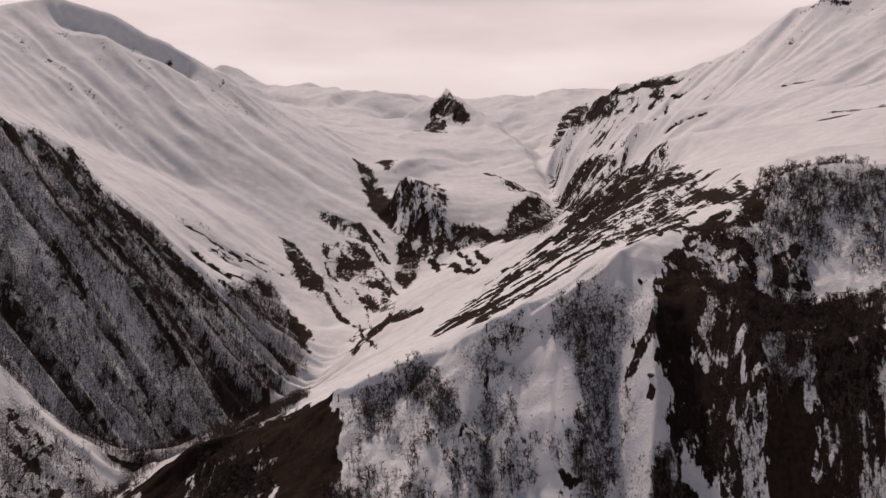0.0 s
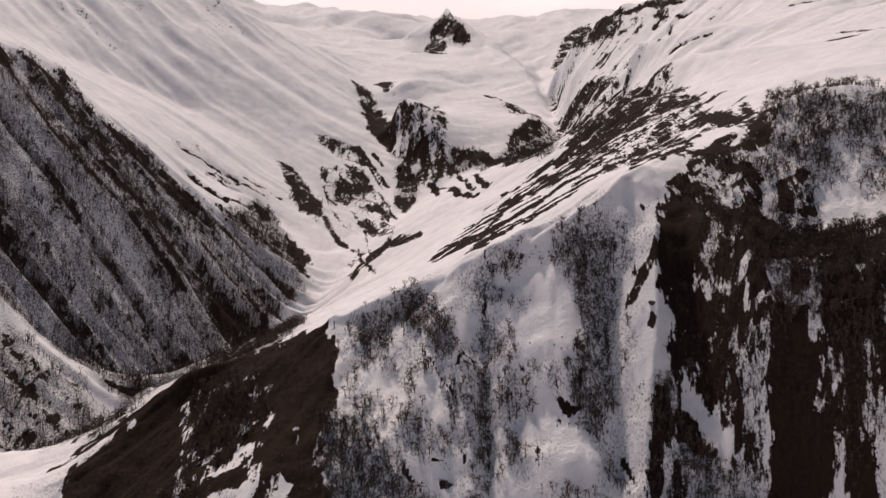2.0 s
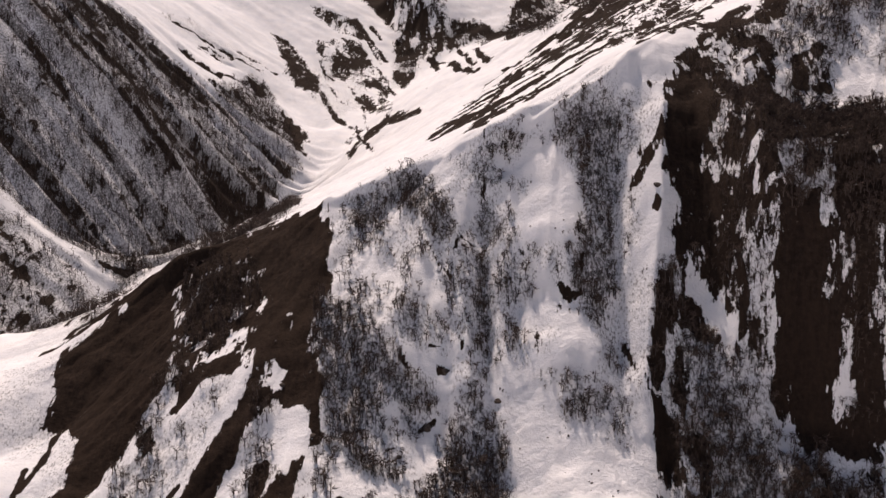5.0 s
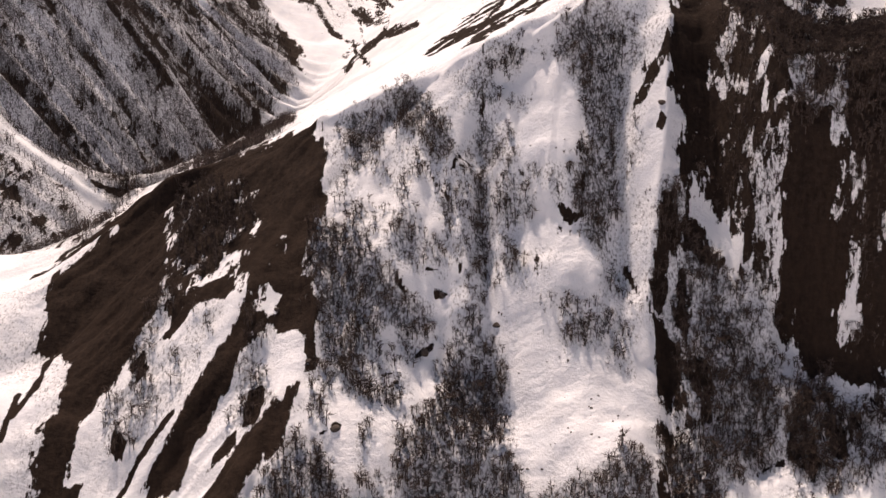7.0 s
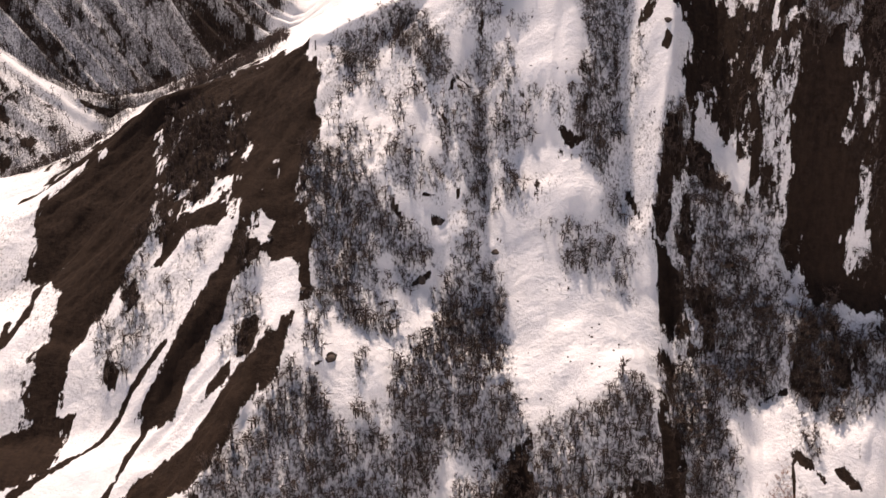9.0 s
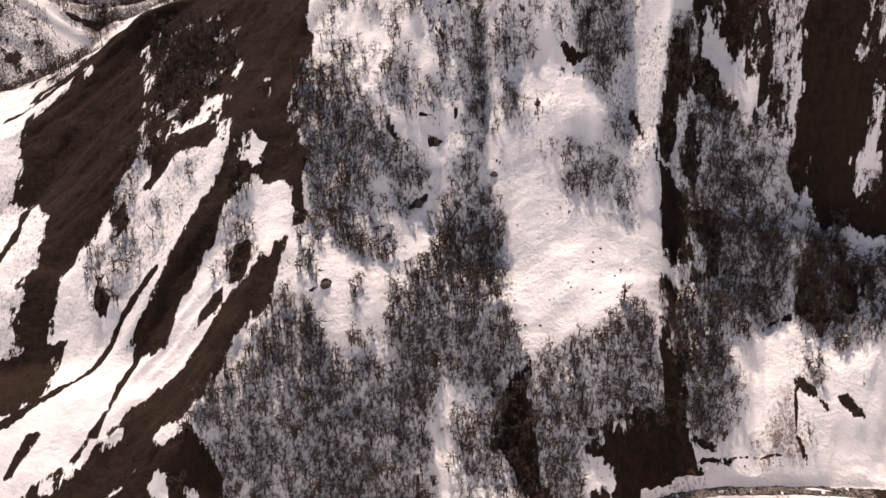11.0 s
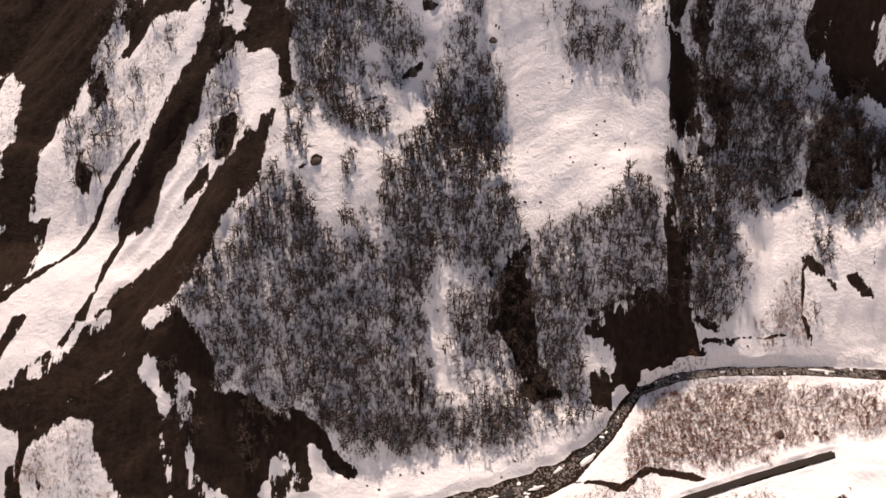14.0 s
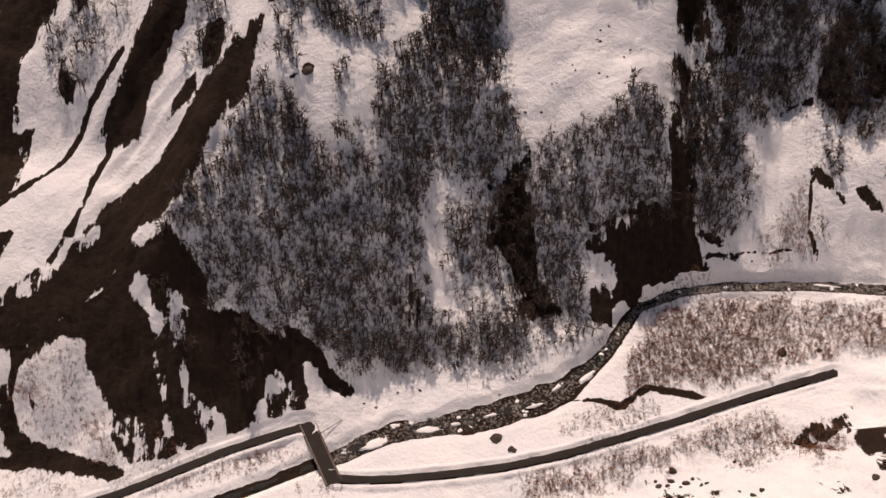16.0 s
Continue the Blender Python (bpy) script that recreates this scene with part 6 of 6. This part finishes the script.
def bare_tree(seed, tall, limbs, twigs, thick, spread=0.3):
    """A leafless tree: trunk with limbs, and a rounded crown of fine twigs. Returns two (co, faces)."""
    rng = np.random.RandomState(seed)
    co, faces = [], []
    lean = rng.uniform(-0.06, 0.06, 2) * tall
    top = np.array([lean[0], lean[1], tall * 0.62])
    limb(co, faces, (0, 0, 0), top, thick, thick * 0.45)
    heart = np.array([lean[0], lean[1], tall * 0.6])
    girth = np.array([spread, spread, 0.34]) * tall
    for i in range(limbs):
        s = rng.uniform(0.3, 0.8)
        w = 2 * math.pi * (i + rng.uniform(-0.3, 0.3)) / limbs
        p = top * s
        limb(co, faces, p, heart + girth * np.array([math.cos(w), math.sin(w), rng.uniform(-0.1, 0.7)]) * 0.75, thick * 0.4, thick * 0.15)
    tco, tfaces = [], []
    for i in range(twigs):
        d = rng.normal(size=3) + np.array([0, 0, 0.25])
        d /= np.linalg.norm(d)
        a = heart + girth * d * rng.uniform(0.25, 0.65)
        b = heart + girth * (d + rng.normal(size=3) * 0.22 + np.array([0, 0, 0.12])) * rng.uniform(0.8, 1.12)
        side = np.cross(b - a, rng.normal(size=3))
        side = side / np.linalg.norm(side) * thick * rng.uniform(0.4, 0.8)
        k = len(tco)
        tco += [a - side, a + side, b]
        tfaces.append((k, k + 1, k + 2))
    return (np.array(co), np.array(faces)), (np.array(tco), np.array(tfaces))


def merged(shapes, spots, rng, low, high):
    """Many trees in one pair of arrays; spots: (n, 3)."""
    out, faces, base = [], [], 0
    pick = rng.randint(len(shapes), size=len(spots))
    turn, size = rng.uniform(0, 2 * math.pi, len(spots)), low + (high - low) * rng.rand(len(spots)) ** 2.6
    for v, (co, f) in enumerate(shapes):
        idx = np.nonzero(pick == v)[0]
        if not len(idx):
            continue
        c, s = np.cos(turn[idx])[:, None], np.sin(turn[idx])[:, None]
        x = (c * co[:, 0] - s * co[:, 1]) * size[idx, None] + spots[idx, 0:1]
        y = (s * co[:, 0] + c * co[:, 1]) * size[idx, None] + spots[idx, 1:2]
        z = co[None, :, 2] * size[idx, None] + spots[idx, 2:3]
        out.append(np.stack([x, y, z], -1).reshape(-1, 3))
        faces.append((f[None] + (base + np.arange(len(idx)) * len(co))[:, None, None]).reshape(-1, 3))
        base += len(idx) * len(co)
    return np.concatenate(out), np.concatenate(faces)


TREES = [bare_tree(100 + i, 3.2 + 0.35 * i, 2, 24, 0.2, 0.35) for i in range(5)]
SHRUBS = [bare_tree(200 + i, 2.3 + 0.3 * i, 3, 24, 0.09, 0.38) for i in range(4)]
FAR_TREES = [bare_tree(300 + i, 8.0 + 0.7 * i, 1, 12, 0.34, 0.32) for i in range(4)]
KINDS = {
    "tree": (TREES, 4.4, TWIG, "leafless grey-brown trees standing on the snowy slope", 0.65, 2.2),
    "shrub": (SHRUBS, 2.1, BRUSH, "leafless reddish-brown shrubs growing out of the snow", 0.5, 1.3),
    "far": (FAR_TREES, 15.0, TWIG, "dark leafless woodland on the far valley slope", 0.6, 1.4),
}
rng = np.random.RandomState(12)
single = []
for kind, density, outline in WOODS:
    shapes, room, twig, label, low, high = KINDS[kind]
    ox, oy = zip(*outline)
    n = int((max(ox) - min(ox)) * (max(oy) - min(oy)) / room * density)
    x, y = rng.uniform(min(ox), max(ox), n), rng.uniform(min(oy), max(oy), n)
    edge = 14.0 if kind == "far" else 5.0
    keep = inside_depth(x, y, outline) + edge * soft_noise(x / edge, y / edge, 61) > 0
    clump = layered(x / 42, y / 42, 3, 63) if kind == "far" else layered(x / 16, y / 26, 4, 63)
    if kind == "far":
        keep &= clump > (0.9 - 1.6 * density if density < 1 else -0.75)
    else:
        clump = 0.5 * clump + 0.6 * layered(x / 7, y / 11, 3, 75)
        keep &= clump + 0.35 * rng.normal(size=n) > 0.35 - 1.25 * density
    for field in FIELDS:
        keep &= inside_depth(x, y, field) + 3 * soft_noise(x / 5, y / 5, 65) < 1.5 + 30 * (rng.rand(len(x)) < 0.07)
    for course, gap in ((RIVER, 4.8), (ROAD_WEST, 5.0), (ROAD_EAST, 5.0)):
        keep &= along(x, y, course)[0] > gap
    x, y = x[keep], y[keep]
    if not len(x):
        continue
    spots = np.stack([x, y, surface(x, y) - 0.2], 1)
    if kind != "far":
        # the stretch along the valley floor stands tree by tree
        lone = (y < 402) & (rng.rand(len(y)) < (0.2 if kind == "tree" else 0.11))
        single += [(kind, *p) for p in spots[lone]]
        spots = spots[~lone]
    if len(spots):
        pairs = [([s[0] for s in shapes], BARK), ([s[1] for s in shapes], twig)]
        state = rng.randint(1 << 30)
        name = {"tree": "woodland", "shrub": "thicket", "far": "far_woodland"}[kind]
        both = [merged(group, spots, np.random.RandomState(state), low, high) for group, _ in pairs]
        co = np.concatenate([both[0][0], both[1][0]])
        faces = np.concatenate([both[0][1], both[1][1] + len(both[0][0])])
        mesh = mesh_of(name, co, faces, BRUSH if kind == "shrub" else BARK, False)
        mesh.materials.append(twig)
        mesh.polygons.foreach_set("material_index", np.repeat([0, 1], [len(both[0][1]), len(both[1][1])]).astype(np.int32))
        tagged(new(name, mesh), label, "woodland", kind="stuff")


def lone_tree(name, shape, twig, label, category, group):
    root = tagged(new(name), label, category, group)
    trunk = new("trunk", mesh_of("trunk", *shape[0], BRUSH if name == "shrub" else BARK, False))
    crown = new("crown", mesh_of("crown", *shape[1], twig, False))
    trunk.parent = crown.parent = root
    return root


models = {
    "tree": [lone_tree("tree", s, TWIG, "leafless grey-brown tree at the foot of the snowy slope", "tree", "trees along the valley floor") for s in TREES],
    "shrub": [lone_tree("shrub", s, BRUSH, "leafless reddish-brown shrub standing in valley snow", "shrub", "shrubs along the valley floor") for s in SHRUBS],
}
used = set()
for i, (kind, x, y, z) in enumerate(single[:300]):
    v = i % len(models[kind])
    m = Matrix.LocRotScale((x, y, z), Euler((0, 0, rng.uniform(0, 6.28))), None)
    root = models[kind][v]
    size = rng.uniform(0.7, 1.25)
    if (kind, v) not in used:
        used.add((kind, v))
        root.matrix_basis = m @ Matrix.Scale(size, 4)
    else:
        twin = copy_thing(root, m)
        twin.scale = (size,) * 3
for kind, roots in models.items():
    for v, root in enumerate(roots):
        if (kind, v) not in used:
            for o in (*root.children, root):
                bpy.data.objects.remove(o)

# ------------------------------------------------------------------ bridge, rail, stones
def box(bm, size, at, turn=0.0, bevel=0.0):
    made = bmesh.ops.create_cube(bm, size=1.0, matrix=Matrix.LocRotScale(at, Euler((0, 0, turn)), size))
    if bevel:
        edges = list({e for v in made["verts"] for e in v.link_edges})
        bmesh.ops.bevel(bm, geom=edges, offset=bevel, segments=1, affect="EDGES")


def bridge():
    a, b = Vector((-44.6, 365.2, 4.75)), Vector((-32.6, 339.0, 4.6))
    long, turn = (b - a).length + 2, math.atan2(b.y - a.y, b.x - a.x)
    root = tagged(new("bridge"), "short concrete road bridge over the snowy stream", "bridge")
    root.matrix_basis = Matrix.LocRotScale((a + b) / 2, Euler((0, 0, turn)), None)
    bm = bmesh.new()
    box(bm, (long, 6.4, 0.7), (0, 0, -0.28), 0, 0.06)
    part("deck", bm, CONCRETE, root)
    bm = bmesh.new()
    box(bm, (long, 5.0, 0.06), (0, 0, 0.1))
    part("roadway", bm, ASPHALT, root, "wet dark asphalt")
    for s in (-1, 1):
        bm = bmesh.new()
        box(bm, (long, 0.3, 0.25), (0, s * 3.0, 0.19), 0, 0.03)
        part("kerb", bm, CONCRETE, root)
        bm = bmesh.new()
        box(bm, (long, 0.14, 0.16), (0, s * 3.05, 1.1), 0, 0.02)
        rail = part("rail", bm, STEEL, root)
        for k in range(10):
            bm = bmesh.new()
            box(bm, (0.16, 0.16, 0.9), (-long / 2 + 1 + k * (long - 2) / 9, s * 3.05, 0.72), 0, 0.02)
            part("post", bm, CONCRETE, rail)
        bm = bmesh.new()
        box(bm, (1.4, 6.6, 4.0), (s * (long / 2 - 0.8), 0, -2.4), 0, 0.08)
        part("abutment", bm, CONCRETE, root)


def guard_rail():
    a, b = Vector((-39.7, 359.6, 0)), Vector((-31.0, 366.4, 0))
    root = tagged(new("guard_rail"), "weathered steel guard rail standing in snow beside the bridge", "guard rail")
    turn = math.atan2(b.y - a.y, b.x - a.x)
    long = (b - a).length
    mid = (a + b) / 2
    mid.z = float(surface(mid.x, mid.y)[0])
    root.matrix_basis = Matrix.LocRotScale(mid, Euler((0, 0, turn)), None)
    for z in (0.75, 0.98):
        bm = bmesh.new()
        box(bm, (long, 0.1, 0.14), (0, 0, z), 0, 0.03)
        part("beam", bm, STEEL, root)
    for k in range(6):
        x = -long / 2 + 0.4 + k * (long - 0.8) / 5
        w = root.matrix_basis @ Vector((x, 0, 0))
        g = float(surface(w.x, w.y)[0]) - mid.z
        bm = bmesh.new()
        box(bm, (0.14, 0.14, 1.3 - g), (x, 0.12, (1.05 + g - 0.25) / 2))
        part("post", bm, STEEL, root)


def rock_mesh(seed, flat=0.6):
    bm = bmesh.new()
    bmesh.ops.create_icosphere(bm, subdivisions=2, radius=1.0)
    off = Vector((seed * 7.1, seed * 3.3, seed * 1.7))
    for v in bm.verts:
        v.co *= 1 + 0.38 * noise.noise(v.co * 0.9 + off) + 0.16 * noise.noise(v.co * 2.6 + off)
        v.co.z *= flat
    return bm


def boulders(name, label, group, mat, spots, flat=0.6, sink=-0.12):
    """spots: x, y, half-width, one after another."""
    meshes = []
    for v in range(4):
        ob = part(name, rock_mesh(v + len(spots), flat), mat)
        meshes.append(ob.data)
        bpy.data.objects.remove(ob)
    for i, (x, y, r) in enumerate(spots):
        z = float(surface(x, y)[0])
        ob = tagged(new(name, meshes[i % 4]), label, "boulder", group)
        ob.matrix_basis = Matrix.LocRotScale((x, y, z - r * sink), Euler((rng.uniform(-0.25, 0.25), rng.uniform(-0.25, 0.25), rng.uniform(0, 6.28))),
                                             (r, r * rng.uniform(0.65, 1.0), r * rng.uniform(0.8, 1.1)))


bridge()
guard_rail()
FIELD = [(142.0, 384.2, 2.2), (155.9, 384.0, 1.2), (91.2, 333.6, 1.6), (89.9, 328.9, 1.3), (85.2, 327.2, 1.2), (94.5, 326.4, 1.6), (98.0, 322.0, 1.0), (100.2, 322.9, 0.9), (97.0, 328.4, 0.8), (84.6, 329.9, 0.8), (111.3, 311.0, 1.2), (114.8, 312.8, 1.0), (108.0, 314.2, 0.7), (28.7, 355.3, 2.4), (34.2, 349.4, 1.6), (35.2, 348.5, 1.0), (88.0, 326.5, 0.9), (92.1, 324.5, 0.7), (113.6, 335.8, 0.8), (151.5, 338.0, 1.2), (141.9, 300.8, 1.4), (102.1, 355.5, 0.8)]
boulders("boulder", "dark boulder lying bare in valley snow", "boulders beside the road", ROCK, FIELD)
OUTCROPS = [(4.0, 561.6, 4.2), (33.2, 550.1, 3.6), (-4.8, 536.2, 5.5), (-46.9, 482.8, 5.0), (14.8, 625.6, 3.5), (-19.3, 516.6, 3.0), (129.5, 628.3, 4.0), (-63.3, 518.6, 3.0), (-83.5, 552.1, 3.5)]
OUTCROPS = [(x, y, 0.62 * r) for x, y, r in OUTCROPS]
boulders("rock_outcrop", "dark rock outcrop breaking through the snowy slope", "outcrops on the slope", ROCK, OUTCROPS, 0.7, 0.35)
STONES = [(65.3, 509.7), (47.3, 503.5), (56.6, 487.8), (79, 483.2), (77.9, 505.3), (77.3, 500.4), (87, 493.7), (89.9, 496.3), (64.4, 529.7), (57.9, 527.9), (66.4, 489.6), (43.6, 527.7), (51.7, 479), (44.9, 479.3), (76.6, 496.7), (77.4, 588.2), (73.5, 590.8), (80.4, 588.5), (55.2, 627.9), (69.1, 620.3), (74.1, 623.2), (15.2, 540.9), (-34.6, 492.5), (-30.6, 494.5), (76.3, 501.5), (81.6, 507.5), (90.1, 498.1), (75.8, 485.5), (95.3, 499.8), (58.5, 486.9), (65.3, 492.8), (-9.5, 377.6), (-22.8, 373.6), (-17.9, 372.3), (-0.6, 379.1), (9.6, 386.1), (25.4, 384.9), (30.9, 375.6), (36.5, 380.9), (143.2, 431.1), (138.3, 428.2), (131.5, 429.3)]
boulders("stone", "small dark stone lying on the open snow slope", "stones on the snow slope", ROCK, [(x, y, 0.4 + 0.07 * (i % 7)) for i, (x, y) in enumerate(STONES)], 0.5, 0.15)
bed = []
for k in range(34):
    x = rng.uniform(-30, 100) if k < 22 else rng.uniform(100, 200)
    j = next(i for i in range(len(RIVER) - 1) if RIVER[i + 1][0] <= x <= RIVER[i][0])
    p, q = RIVER[j], RIVER[j + 1]
    s = (x - p[0]) / (q[0] - p[0])
    bed.append((x, p[1] + s * (q[1] - p[1]) + rng.uniform(-0.8, 0.8) * float(river_half(x)), rng.uniform(0.35, 1.1)))
boulders("river_boulder", "grey boulder with a snow cap in the shallow stream", "boulders in the stream", CAPPED, bed)

def snow_mound(x, y, long, wide):
    """A low drift, drawn out along the stream."""
    d = np.array([along(np.array([x + dx]), np.array([y + dy]), RIVER)[1][0] for dx, dy in ((0, 0), (1, 0), (0, 1))])
    bm = bmesh.new()
    bmesh.ops.create_icosphere(bm, subdivisions=3, radius=1.0)
    for v in bm.verts:
        w = v.co.copy()
        v.co.xy *= 1 + 0.5 * noise.noise(w * 1.1 + Vector((x, y, 0))) + 0.25 * noise.noise(w * 2.7 + Vector((y, x, 0)))
        v.co = Vector((v.co.x * long, v.co.y * wide, v.co.z * 0.42))
    ob = tagged(part("snow_mound", bm, DRIFT, smooth=True), "low white snow drift in the shallow stream", "snow mound", "snow drifts in the stream")
    j = min(range(len(RIVER) - 1), key=lambda i: math.dist(((RIVER[i][0] + RIVER[i + 1][0]) / 2, (RIVER[i][1] + RIVER[i + 1][1]) / 2), (x, y)))
    turn = math.atan2(RIVER[j + 1][1] - RIVER[j][1], RIVER[j + 1][0] - RIVER[j][0])
    ob.matrix_basis = Matrix.LocRotScale((x, y, d[0] - 0.85), Euler((0, 0, turn)), None)


DRIFT = stone("old_snow", (0.74, 0.73, 0.73), (0.86, 0.85, 0.85), 0.5)
for spot in ((-16.5, 357.7, 8.0, 1.9), (3.0, 362.1, 4.6, 1.5), (27.1, 366.6, 2.6, 0.8), (45.2, 369.8, 3.8, 0.7), (54.5, 378.2, 3.2, 0.9),
             (66.4, 382.0, 5.6, 1.2), (13.5, 363.7, 1.9, 0.7), (-10.0, 365.1, 2.2, 0.8), (167.9, 416.7, 5.8, 0.6)):
    snow_mound(*spot)

# loose cobbles along the bed
spots = []
for _ in range(4600):
    x = rng.uniform(-34, 190)
    j = next(i for i in range(len(RIVER) - 1) if RIVER[i + 1][0] <= x <= RIVER[i][0])
    p, q = RIVER[j], RIVER[j + 1]
    s = (x - p[0]) / (q[0] - p[0])
    spots.append((x, p[1] + s * (q[1] - p[1]) + rng.uniform(-1, 1) * float(river_half(x))))
sx, sy = np.array(spots).T
pebble = bmesh.new()
bmesh.ops.create_icosphere(pebble, subdivisions=1, radius=0.45)
for v in pebble.verts:
    v.co *= 1 + 0.3 * noise.noise(v.co * 3)
    v.co.z *= 0.6
pebble.verts.ensure_lookup_table()
shape = (np.array([v.co[:] for v in pebble.verts]), np.array([[v.index for v in f.verts] for f in pebble.faces]))
pebble.free()
co, faces = merged([shape], np.stack([sx, sy, surface(sx, sy) + 0.06], 1), rng, 0.35, 1.5)
tagged(new("river_cobbles", mesh_of("river_cobbles", co, faces, COBBLE, False)), "grey cobbles along the shallow stream bed", "cobbles", kind="stuff")
